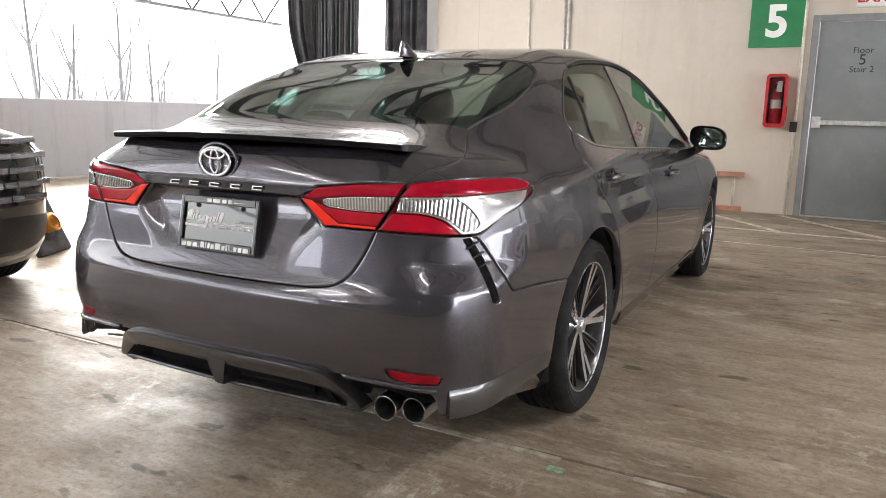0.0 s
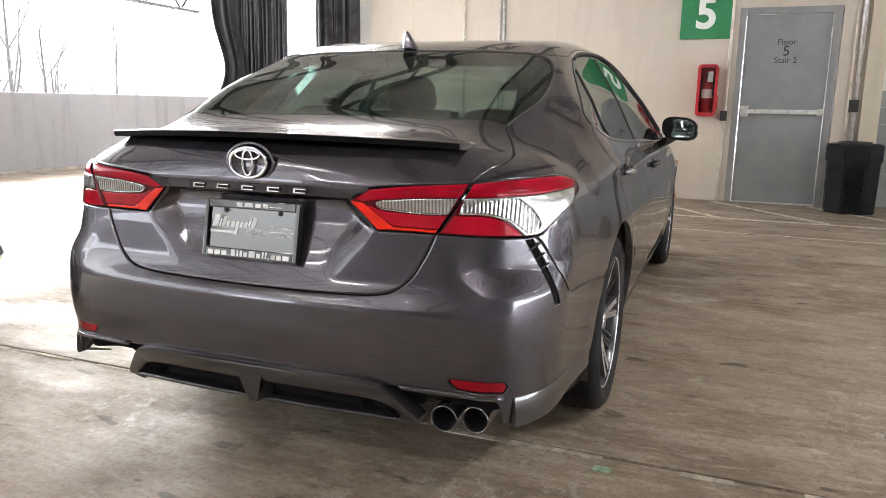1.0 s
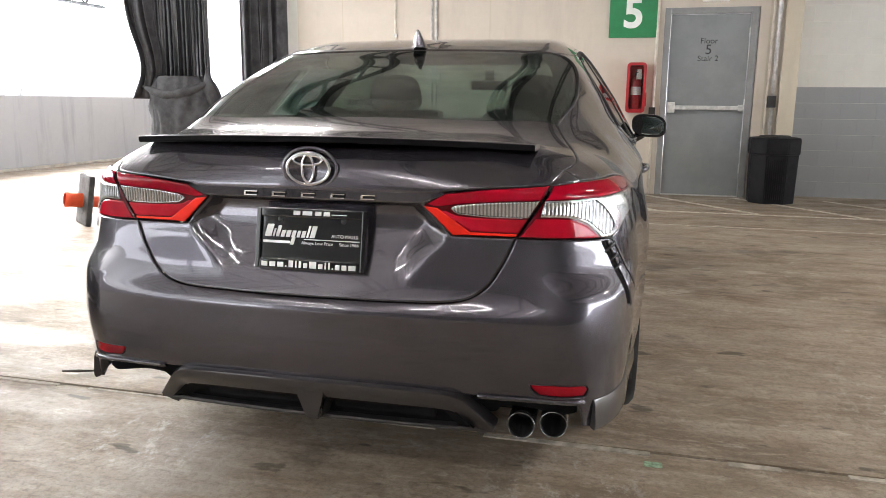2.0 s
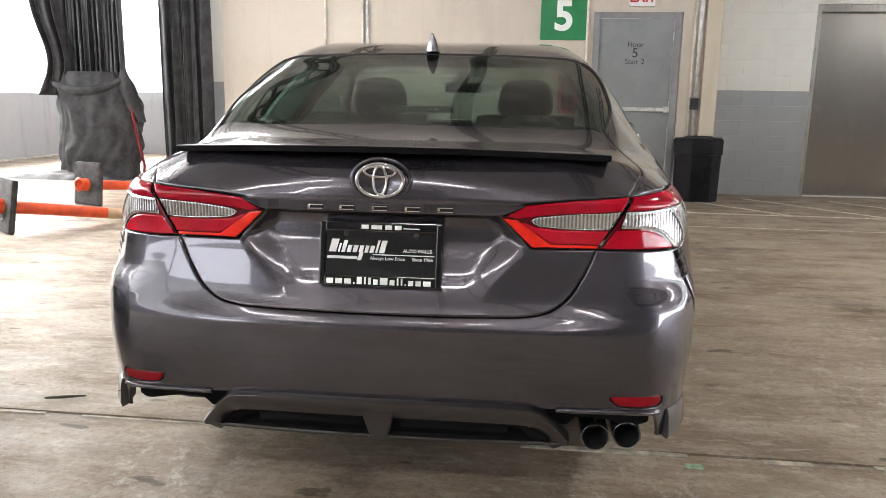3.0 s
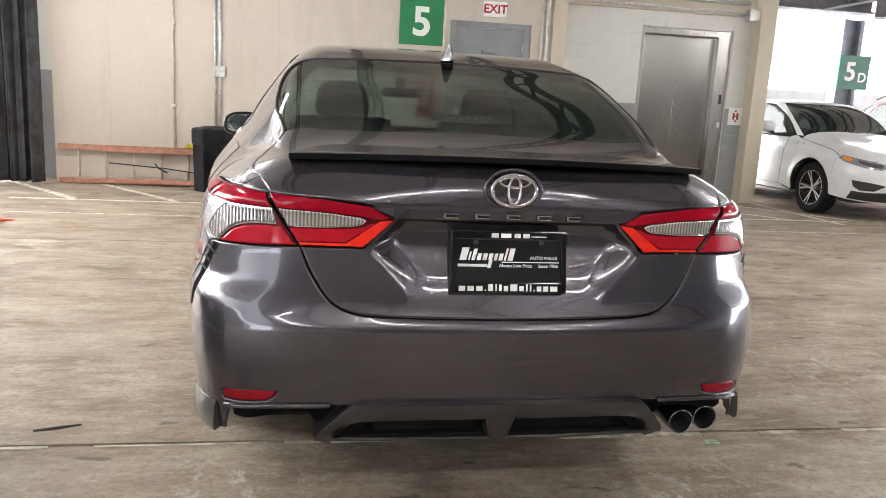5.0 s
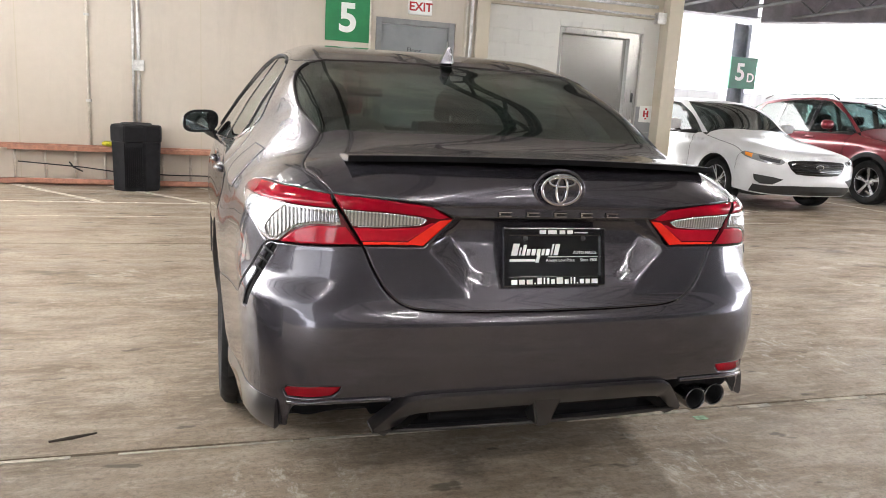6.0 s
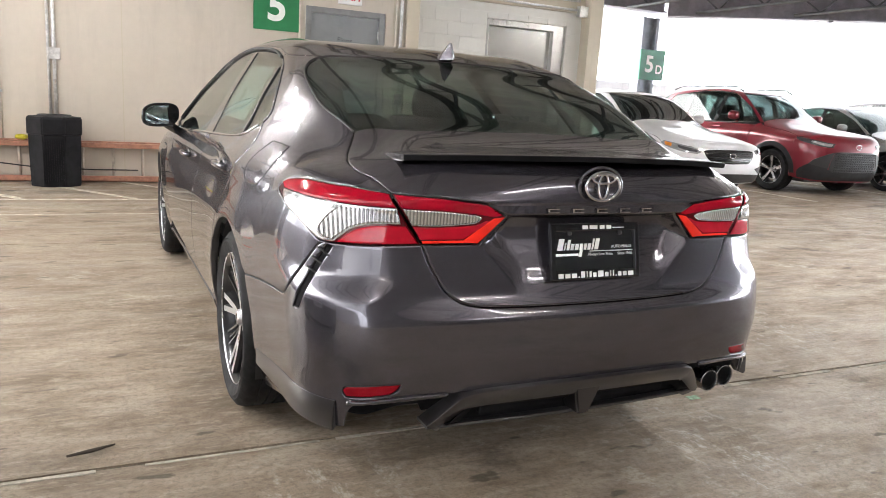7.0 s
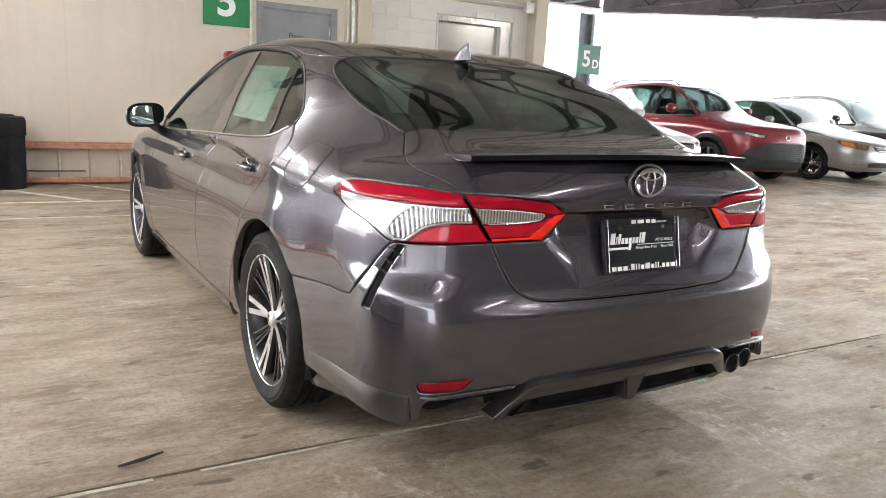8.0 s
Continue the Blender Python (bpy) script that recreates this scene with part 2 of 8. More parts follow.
DECK = plain("roof_deck", (0.60, 0.60, 0.60), 0.6, vary=0.15, scale=2)
STEEL = plain("dark_steel", (0.07, 0.073, 0.08), 0.5, 0.2, vary=0.2, scale=3)
GALV = plain("galvanized", (0.58, 0.58, 0.56), 0.42, 0.5, vary=0.15, scale=20)
PAINTPIPE = plain("painted_conduit", (0.62, 0.58, 0.50), 0.5, vary=0.12, scale=10)
DOORGREY = plain("grey_door_paint", (0.225, 0.238, 0.246), 0.42, vary=0.06, scale=3, grain=0.05)
FRAMEGREY = plain("grey_frame_paint", (0.22, 0.225, 0.225), 0.45, vary=0.1, scale=5)
STAINLESS = brushed("brushed_stainless", (0.33, 0.32, 0.30), 0.24, (60, 60, 0.8))
SIGNGREEN = plain("sign_green", (0.015, 0.20, 0.07), 0.4, vary=0.06)
SIGNWHITE = plain("sign_white", (0.82, 0.83, 0.80), 0.45, vary=0.04)
RED = plain("extinguisher_red", (0.45, 0.012, 0.02), 0.3, coat=0.4, vary=0.08)
BLACKINK = plain("black_lettering", (0.02, 0.02, 0.022), 0.5, vary=0.05)
BINBLACK = plain("bin_plastic", (0.010, 0.010, 0.012), 0.6, vary=0.2, grain=0.05, scale=9, spec=0.15)
ORANGE = plain("traffic_orange", (0.75, 0.09, 0.025), 0.45, vary=0.1, scale=12)
RUBBER = plain("base_rubber", (0.045, 0.045, 0.047), 0.75, vary=0.3, scale=12, grain=0.2)
LADDER = plain("ladder_rail", (0.44, 0.21, 0.14), 0.5, vary=0.18, scale=12)
RUNG = plain("ladder_rung", (0.55, 0.50, 0.43), 0.4, 0.3, vary=0.12, scale=15)
CLOTH = plain("black_cloth", (0.035, 0.035, 0.038), 0.75, vary=0.35, scale=5, grain=0.3, grain_scale=60)
VINYL = plain("black_vinyl", (0.025, 0.025, 0.028), 0.3, vary=0.3, scale=8)
BARK = plain("grey_bark", (0.075, 0.071, 0.068), 0.9, vary=0.2, scale=3, grain=0.4)
# Brightness of the hazy distance, put into emission
HAZE_GLOW = glow("haze_backdrop_glow", (0.93, 0.95, 1.0), 0.50)
FACADE = plain("distant_building", (0.72, 0.73, 0.75), 0.8, vary=0.1, scale=0.3)
LAMPGLOW = glow("lamp_tube", (1.0, 0.955, 0.925), 50.0)

GREY_PAINT = car_paint("dark_grey_paint", (0.068, 0.063, 0.077), 0.7, 0.27)
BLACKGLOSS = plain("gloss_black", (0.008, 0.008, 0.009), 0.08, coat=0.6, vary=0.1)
PLATEGLOSS = plain("plate_gloss", (0.006, 0.006, 0.007), 0.04, coat=1.0, vary=0.05, spec=1.0)
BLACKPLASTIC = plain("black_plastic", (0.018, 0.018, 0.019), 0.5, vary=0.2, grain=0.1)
CHROME = plain("chrome", (0.62, 0.62, 0.64), 0.05, 1.0, vary=0.05)
SATIN = plain("satin_chrome", (0.40, 0.40, 0.41), 0.25, 1.0, vary=0.05)
TYRE = plain("tyre_rubber", (0.013, 0.013, 0.014), 0.7, vary=0.25, scale=14, grain=0.15, spec=0.2)
ALLOY = plain("machined_alloy", (0.62, 0.62, 0.64), 0.28, 0.9, vary=0.06, scale=10)
ALLOYDARK = plain("dark_alloy", (0.03, 0.03, 0.032), 0.3, 0.5, coat=0.4, vary=0.1)
DISC = plain("brake_disc", (0.12, 0.12, 0.12), 0.4, 1.0, vary=0.2)
GLASS_REAR = glass("tinted_rear_glass", (0.56, 0.65, 0.61))
GLASS_SIDE = glass("tinted_side_glass", (0.62, 0.70, 0.66))
GLASS_CAR = glass("windscreen_glass", (0.86, 0.91, 0.90))
SEAT = plain("charcoal_seat", (0.035, 0.034, 0.034), 0.7, vary=0.2, grain=0.2)
TRIM = plain("cabin_trim", (0.055, 0.053, 0.052), 0.8, vary=0.15)
MIRROR = plain("mirror_glass", (0.55, 0.66, 0.66), 0.01, 1.0, vary=0.0)


def lens(name, color, rough=0.12, ribs=0.0, metal=0.0):
    m, n, l, p = nodes_of(name)
    p.inputs["Base Color"].default_value = (*color, 1)
    p.inputs["Roughness"].default_value = rough
    p.inputs["Metallic"].default_value = metal
    p.inputs["Coat Weight"].default_value = 0.35
    p.inputs["Specular IOR Level"].default_value = 0.10
    p.inputs["Coat Roughness"].default_value = 0.02
    if ribs < 0:
        tc, vo = n.new("ShaderNodeTexCoord"), n.new("ShaderNodeTexVoronoi")
        vo.inputs["Scale"].default_value = -ribs
        l.new(tc.outputs["Object"], vo.inputs["Vector"])
        sep = n.new("ShaderNodeSeparateColor")
        l.new(vo.outputs["Color"], sep.inputs[0])
        l.new(ramp(n, l, sep.outputs[0], (0.10, tuple(v * 0.22 for v in color)), (0.65, color)), p.inputs["Base Color"])
        bump(n, l, p, vo.outputs["Distance"], 0.12, 0.01)
    elif ribs:
        tc, wv = n.new("ShaderNodeTexCoord"), n.new("ShaderNodeTexWave")
        wv.inputs["Scale"].default_value = ribs
        wv.inputs["Distortion"].default_value = 0.4
        l.new(tc.outputs["Object"], wv.inputs["Vector"])
        c = ramp(n, l, wv.outputs["Fac"], (0.2, tuple(v * 0.42 for v in color)), (0.7, color))
        l.new(c, p.inputs["Base Color"])
        bump(n, l, p, wv.outputs["Fac"], 0.5, 0.003)
    else:
        f = noise_at(n, l, 14, 4)
        l.new(ramp(n, l, f, (0.3, tuple(v * 0.7 for v in color)), (0.7, color)), p.inputs["Base Color"])
    return m


LENS_RED = lens("red_lens", (0.36, 0.002, 0.016), 0.10)
LENS_MID = lens("lower_red_lens", (0.46, 0.006, 0.022), 0.12)
LENS_RED_DEEP = lens("deep_red_lens", (0.09, 0.002, 0.006), 0.2)
LENS_REFLEX = lens("reflex_red", (0.26, 0.004, 0.012), 0.2)
LENS_GUIDE = lens("light_guide", (0.92, 0.028, 0.016), 0.15)
LENS_CLEAR = lens("clear_lens", (0.78, 0.78, 0.79), 0.16, 0.0, 0.8)
LENS_RIB = lens("ribbed_reflector", (0.52, 0.51, 0.51), 0.15, 34.0, 0.8)
LENS_AMBER = lens("amber_lens", (0.75, 0.25, 0.03), 0.2)

# ---------------------------------------------------------------- setting
WY = 9.87          # face of the main wall
BY = 10.2          # face of the block wall
JOINTS = (2.33, 5.97)

floor = thing("floor", "worn brown-grey concrete garage floor with stains", "floor", kind="structure")


def slab(y0, y1, x0=-10.4, x1=24.0):
    bm = boxes(((x0, y0, -0.25), (x1, y1, 0.0)))
    part("slab", bm, FLOOR, floor)


slab(-10, JOINTS[0] - 0.009)
slab(JOINTS[0] + 0.009, JOINTS[1] - 0.006)
slab(JOINTS[1] + 0.006, 19.0)
for jy, w in ((JOINTS[0], 0.012), (JOINTS[1], 0.008)):
    part("joint_filler", boxes(((-10.4, jy - w, -0.2), (24, jy + w, -0.007))), JOINT, floor)
# worn ridge of mortar along the near joint
ridge = bmesh.new()
rr = random.Random(4)
x = -10.3
while x < 16:
    w = rr.uniform(0.15, 0.6)
    h = rr.uniform(0.002, 0.005)
    add_box(ridge, (x, JOINTS[0] - 0.009 - rr.uniform(0.012, 0.03), -0.002), (x + w, JOINTS[0] - 0.009, h), 0.0015)
    x += w + rr.uniform(0.0, 0.25)
part("joint_ridge", ridge, plain("pale_mortar", (0.45, 0.41, 0.35), 0.8, vary=0.25, scale=18, grain=0.4), floor)


def stripe(x0, y0, x1, y1, w):
    """A worn painted stripe, broken into uneven runs."""
    bm = bmesh.new()
    d = Vector((x1 - x0, y1 - y0, 0))
    n = Vector((-d.y, d.x, 0)).normalized() * w / 2
    steps = max(2, int(d.length / 0.25))
    row = []
    for i in range(steps + 1):
        p = Vector((x0, y0, 0.004)) + d * i / steps
        a, b = rr.uniform(0.85, 1.1), rr.uniform(0.85, 1.1)
        row.append((bm.verts.new(p + n * a), bm.verts.new(p - n * b)))
    for a, b in zip(row, row[1:]):
        bm.faces.new((a[0], b[0], b[1], a[1]))
    return part("painted_line", bm, LINE, floor)


stripe(-5.2, 8.25, 4.6, 8.25, 0.09)
stripe(-5.2, 7.3, 4.4, 7.3, 0.03)
for i in range(-1, 10):
    stripe(-5.72 + 1.05 * i, 9.72, -4.58 + 1.05 * i, 8.30, 0.09)
for i in range(6):
    stripe(4.35 + 2.95 * i, 8.0, 4.35 + 2.95 * i, 13.4, 0.1)

wall_n = thing("wall_north", "cream painted concrete wall of the stair core", "wall", kind="structure")
part("wall_body", boxes(((-5.26, WY, 0), (-0.35, WY + 0.28, 4.02)), ((0.75, WY, 0), (1.22, WY + 0.33, 4.02)), ((-0.35, WY, 2.30), (0.75, WY + 0.28, 4.02))), WALL, wall_n)
for jx in (-4.6, -2.55, 0.86):
    part("wall_joint", boxes(((jx, WY - 0.003, 0.0), (jx + 0.012, WY - 0.0005, 4.02))), BEAM_CREAM, wall_n)
part("pilaster", boxes(((1.03, WY - 0.06, 0), (1.22, WY - 0.002, 4.02)), bevel=0.008), BEAM_CREAM, wall_n)

# block wall beside the lift
wall_b = thing("wall_block", "painted concrete block wall, white above grey", "wall", kind="structure")
part("wall_core", boxes(((1.22, BY + 0.012, 0), (2.46, BY + 0.3, 4.02)), ((3.86, BY + 0.012, 0), (4.2, BY + 0.3, 4.02)), ((2.46, BY + 0.012, 2.45), (3.86, BY + 0.3, 4.02))), BLOCK_W, wall_b)
block_mesh = {}


def block(x0, x1, z0, z1, mat):
    key = (round(x1 - x0, 3), round(z1 - z0, 3), mat.name)
    if key not in block_mesh:
        bm = boxes(((0, 0, 0), (x1 - x0, 0.03, z1 - z0)), bevel=0.003)
        me = bpy.data.meshes.new("block")
        bm.to_mesh(me)
        bm.free()
        me.materials.append(mat)
        block_mesh[key] = me
    ob = place("block", block_mesh[key], wall_b)
    ob.location = (x0, BY, z0)


for r in range(13):
    z0, z1 = 0.195 * r + 0.001, 0.195 * r + 0.194
    mat = BLOCK_G if r < 7 else BLOCK_W
    edges = [1.22 + (0.2 if r % 2 else 0.4) + 0.4 * i for i in range(3)]
    xs = [1.22] + [e for e in edges if e < 2.40] + [2.46]
    for a, b in zip(xs, xs[1:]):
        block(a + 0.0004, b - 0.0004, z0, z1, mat)
    block(3.862, 4.198, z0, z1, mat)
for i in range(4):
    block(2.462 + 0.35 * i, 2.458 + 0.35 * (i + 1), 2.452, 2.538, BLOCK_W)
part("lift_header", boxes(((1.22, BY - 0.06, 2.66), (4.2, BY - 0.002, 4.02)), bevel=0.01), BEAM_CREAM, wall_b)
column = thing("column", "cream painted concrete column beside the lift", "column", kind="structure")
part("shaft", boxes(((4.13, BY - 0.22, 0), (4.37, BY + 0.35, 4.02)), bevel=0.015), BEAM_CREAM, column)

lift = thing("elevator_1", "brushed stainless steel lift doors in a dark frame", "elevator", kind="structure")
part("door_frame", boxes(((2.46, BY + 0.05, 0), (2.53, BY + 0.5, 2.45)), ((3.66, BY + 0.05, 0), (3.86, BY + 0.5, 2.45)), ((2.53, BY + 0.05, 2.36), (3.66, BY + 0.5, 2.45)), bevel=0.004), brushed("frame_stainless", (0.40, 0.39, 0.37), 0.30, (20, 20, 0.5)), lift)
part("door_panel", boxes(((2.53, BY + 0.14, 0.01), (3.095, BY + 0.18, 2.36)), bevel=0.003), STAINLESS, lift)
part("door_panel", boxes(((3.10, BY + 0.15, 0.01), (3.66, BY + 0.19, 2.36)), bevel=0.003), STAINLESS, lift)
part("sill", boxes(((2.53, BY + 0.05, 0.0), (3.66, BY + 0.14, 0.008))), GALV, lift)
part("call_button", boxes(((3.765, BY + 0.035, 1.42), (3.80, BY + 0.052, 1.56)), bevel=0.003), BLACKPLASTIC, lift)
part("call_button", boxes(((3.78, BY + 0.035, 1.08), (3.815, BY + 0.052, 1.16)), bevel=0.003), SIGNWHITE, lift)
notice = thing("safety_sign", "small white notice with a red symbol on the jamb", "sign")
part("plate", boxes(((3.92, BY - 0.012, 1.13), (4.14, BY - 0.001, 1.38)), bevel=0.002), SIGNWHITE, notice)
part("symbol", boxes(((3.985, BY - 0.015, 1.21), (4.015, BY - 0.0125, 1.31)), ((4.045, BY - 0.015, 1.21), (4.075, BY - 0.0125, 1.31)), ((4.0, BY - 0.015, 1.25), (4.06, BY - 0.0125, 1.27)), ((4.015, BY - 0.015, 1.32), (4.045, BY - 0.0125, 1.345)), ((4.015, BY - 0.015, 1.175), (4.045, BY - 0.0125, 1.2))), RED, notice)

# stair door
door = thing("door_1", "grey steel stair door with a push bar, closed", "door", kind="structure")
part("frame", boxes(((-0.35, WY - 0.02, 0), (-0.275, WY + 0.16, 2.30)), ((0.655, WY - 0.02, 0), (0.735, WY + 0.16, 2.30)), ((-0.275, WY - 0.02, 2.225), (0.655, WY + 0.16, 2.30)), bevel=0.006), FRAMEGREY, door)
part("leaf", boxes(((-0.27, WY + 0.03, 0.012), (0.65, WY + 0.075, 2.22)), bevel=0.003), DOORGREY, door)
part("push_bar", boxes(((-0.20, WY - 0.035, 1.075), (0.64, WY + 0.0, 1.125)), bevel=0.008), GALV, door, "satin steel push bar")
part("bar_end", boxes(((-0.255, WY - 0.045, 1.035), (-0.165, WY + 0.03, 1.165)), bevel=0.008), GALV, door)
part("bar_end", boxes(((0.585, WY - 0.03, 1.06), (0.65, WY + 0.03, 1.14)), bevel=0.006), GALV, door)
for hz in (0.3, 1.1, 1.95):
    part("hinge", boxes(((0.645, WY + 0.012, hz), (0.663, WY + 0.03, hz + 0.11)), bevel=0.002), GALV, door)
for word, size, z in (("Floor", 0.095, 1.905), ("5", 0.165, 1.80), ("Stair 2", 0.095, 1.695)):
    lettering("door_lettering", word, size, pose(0.19, WY + 0.028, z, 90), BLACKINK, door)
part("threshold", boxes(((-0.275, WY - 0.02, 0.0), (0.655, WY + 0.1, 0.01))), GALV, door)

sign = thing("level_sign", "green level sign with a large white numeral", "sign")
part("panel", boxes(((-1.02, WY - 0.03, 1.95), (-0.44, WY - 0.012, 2.75)), bevel=0.003), SIGNGREEN, sign)
part("bracket", boxes(((-0.80, WY - 0.012, 2.2), (-0.66, WY, 2.5))), GALV, sign)
lettering("numeral", "5", 0.50, pose(-0.73, WY - 0.032, 2.23, 90), SIGNWHITE, sign, bold=0.014)

exit_sign = thing("exit_sign", "white box sign with red exit lettering over the door", "sign")
part("box", boxes(((0.075, WY - 0.07, 2.365), (0.385, WY - 0.001, 2.56)), bevel=0.008), SIGNWHITE, exit_sign)
lettering("lettering", "EXIT", 0.155, pose(0.23, WY - 0.072, 2.46, 90), RED, exit_sign, bold=0.004)

# pipes and boxes on the wall
conduit = thing("conduit", "thin painted conduit running up the cream wall", "pipe")
tube("pipe", [(-3.83, WY - 0.02, 0.46), (-3.83, WY - 0.02, 3.5)], 0.016, PAINTPIPE, conduit)
for z in (1.0, 2.0, 3.0):
    part("clip", boxes(((-3.86, WY - 0.04, z), (-3.80, WY, z + 0.03)), bevel=0.003), GALV, conduit)
pair = thing("conduit", "pair of metal conduits with a junction box", "pipe")
tube("pipe", [(-3.325, WY - 0.02, 0.0), (-3.325, WY - 0.02, 3.5)], 0.016, GALV, pair)
tube("pipe", [(-3.265, WY - 0.025, 0.0), (-3.265, WY - 0.025, 3.5)], 0.02, GALV, pair)
part("junction_box", boxes(((-3.32, WY - 0.06, 1.40), (-3.20, WY - 0.001, 1.53)), bevel=0.005), GALV, pair)
thin = thing("conduit", "thin conduit beside the stair door with a black switch box", "pipe")
tube("pipe", [(-0.43, WY - 0.02, 0.0), (-0.43, WY - 0.02, 3.5)], 0.018, PAINTPIPE, thin)
part("switch_box", boxes(((-0.48, WY - 0.06, 0.98), (-0.40, WY - 0.001, 1.10)), bevel=0.006), BLACKPLASTIC, thin)
down = thing("conduit", "conduit pair by the pilaster with a black outlet box", "pipe")
tube("pipe", [(0.965, WY - 0.03, 0.0), (0.965, WY - 0.03, 2.6), (1.0, WY - 0.03, 2.75), (1.12, WY - 0.09, 2.82), (1.6, BY - 0.1, 2.84), (4.0, BY - 0.1, 2.84)], 0.025, GALV, down)
tube("pipe", [(0.90, WY - 0.02, 0.0), (0.90, WY - 0.02, 3.5)], 0.015, PAINTPIPE, down)
part("outlet_box", boxes(((0.90, WY - 0.075, 1.11), (1.0, WY - 0.001, 1.25)), bevel=0.006), BLACKPLASTIC, down)
jb = thing("junction_box", "grey metal junction box on the column", "box")
part("box", boxes(((3.98, BY - 0.16, 2.60), (4.16, BY - 0.061, 2.76)), bevel=0.006), GALV, jb)
tube("pipe", [(1.3, BY - 0.09, 2.72), (3.98, BY - 0.09, 2.70)], 0.018, GALV, jb)

# fire extinguisher in its red cabinet
cab = thing("fire_extinguisher_cabinet", "red wall cabinet holding a fire extinguisher", "cabinet")


def rounded(x0, x1, z0, z1, r):
    """Points round a rectangle with rounded corners, in x and z."""
    out = []
    for cx, cz, a0 in ((x1 - r, z1 - r, 0), (x0 + r, z1 - r, 90), (x0 + r, z0 + r, 180), (x1 - r, z0 + r, 270)):
        for i in range(6):
            a = math.radians(a0 + 18 * i)
            out.append((cx + r * math.cos(a), cz + r * math.sin(a)))
    return out


def frame_ring(outer, inner, y0, y1):
    """A moulded surround between two closed outlines, from depth y0 in front to y1 behind."""
    bm = bmesh.new()
    loops = [[bm.verts.new((x, y, z)) for x, z in pts] for pts, y in ((outer, y1), (outer, y0 + 0.012), ([(x * 0.97 + ox * 0.03, z * 0.97 + oz * 0.03) for (x, z), (ox, oz) in zip(outer, inner)], y0), (inner, y0), (inner, y1))]
    n = len(outer)
    for a, b in zip(loops, loops[1:]):
        for i in range(n):
            bm.faces.new((a[i], a[(i + 1) % n], b[(i + 1) % n], b[i]))
    return bm


surround = (rounded(-0.768, -0.532, 1.03, 1.645, 0.045), rounded(-0.735, -0.565, 1.075, 1.61, 0.03))
part("frame", frame_ring(*surround, WY - 0.155, WY - 0.004), RED, cab)
part("back_panel", boxes(((-0.75, WY - 0.014, 1.05), (-0.55, WY - 0.002, 1.63)), bevel=0.004), RED, cab)
part("foot_shelf", boxes(((-0.735, WY - 0.14, 1.062), (-0.565, WY - 0.012, 1.08)), bevel=0.004), RED, cab)
part("pane", boxes(((-0.737, WY - 0.150, 1.073), (-0.563, WY - 0.147, 1.612))), glass("cabinet_pane", (0.85, 0.82, 0.82)), cab)
part("latch", boxes(((-0.532, WY - 0.14, 1.11), (-0.518, WY - 0.10, 1.28)), bevel=0.003), RED, cab)
ext = thing("fire_extinguisher", "red fire extinguisher with a white label", "extinguisher", (-0.65, WY - 0.078, 1.08))
v, f = lathe([(0, 0), (0.058, 0.0), (0.062, 0.015), (0.062, 0.30), (0.055, 0.345), (0.028, 0.375), (0.024, 0.40), (0, 0.40)], 24)
place("cylinder", mesh_from("cylinder", v, f, RED, True), ext)
v, f = lathe([(0.0632, 0.17), (0.0632, 0.27)], 24)
place("label", mesh_from("label", v, f, SIGNWHITE, True), ext)
part("valve", boxes(((-0.022, -0.022, 0.40), (0.022, 0.022, 0.44)), ((-0.012, -0.07, 0.435), (0.012, 0.03, 0.45)), ((-0.012, -0.08, 0.465), (0.012, 0.02, 0.478)), bevel=0.004), BLACKPLASTIC, ext)
tube("hose", [(0.02, 0, 0.42), (0.06, -0.01, 0.43), (0.072, -0.02, 0.36), (0.068, -0.02, 0.2)], 0.009, BLACKPLASTIC, ext)
part("tag", boxes(((0.0, -0.066, 0.36), (0.06, -0.064, 0.48))), SIGNWHITE, ext)


# waste bins
def bin_at(x, y, label, turn):
    ob = thing("trash_bin", label, "trash bin", (x, y, 0), turn, group="garage trash bins")
    def ring(r, z):
        return [(r * math.cos(math.pi / 4 * (k + 0.5)), r * math.sin(math.pi / 4 * (k + 0.5)), z) for k in range(8)]
    def stack(name, rows, ob):
        bm = bmesh.new()
        rings = [[bm.verts.new(p) for p in ring(r, z)] for r, z in rows]
        for a, b in zip(rings, rings[1:]):
            for k in range(8):
                bm.faces.new((a[k], a[(k + 1) % 8], b[(k + 1) % 8], b[k]))
        bm.faces.new(rings[0])
        bm.faces.new(rings[-1])
        bmesh.ops.bevel(bm, geom=[e for e in bm.edges if abs(e.verts[0].co.z - e.verts[1].co.z) > 0.02], offset=0.012, segments=2, affect="EDGES")
        return part(name, bm, BINBLACK, ob)
    stack("body", [(0.262, 0.0), (0.270, 0.015), (0.283, 0.56), (0.283, 0.57)], ob)
    stack("lid", [(0.295, 0.575), (0.297, 0.60), (0.297, 0.74), (0.285, 0.765), (0.18, 0.775), (0.17, 0.765)], ob)
    v, f = lathe([(0.17, 0.77), (0.175, 0.785), (0.16, 0.79), (0.15, 0.775)], 20)
    place("opening_rim", mesh_from("opening_rim", v, f, BLACKPLASTIC, True), ob)
    for k in range(9):
        a = math.radians(-90 - 20 + 5 * k)
        part("rib", boxes(((-0.10 + 0.022 * k, -0.272, 0.06), (-0.092 + 0.022 * k, -0.258, 0.52))), BINBLACK, ob)
    return ob


bin_at(-3.27, WY - 0.40, "black octagonal plastic trash bin by the conduits", 0)
bin_at(0.97, WY - 0.40, "black octagonal plastic trash bin by the stair door", 0)

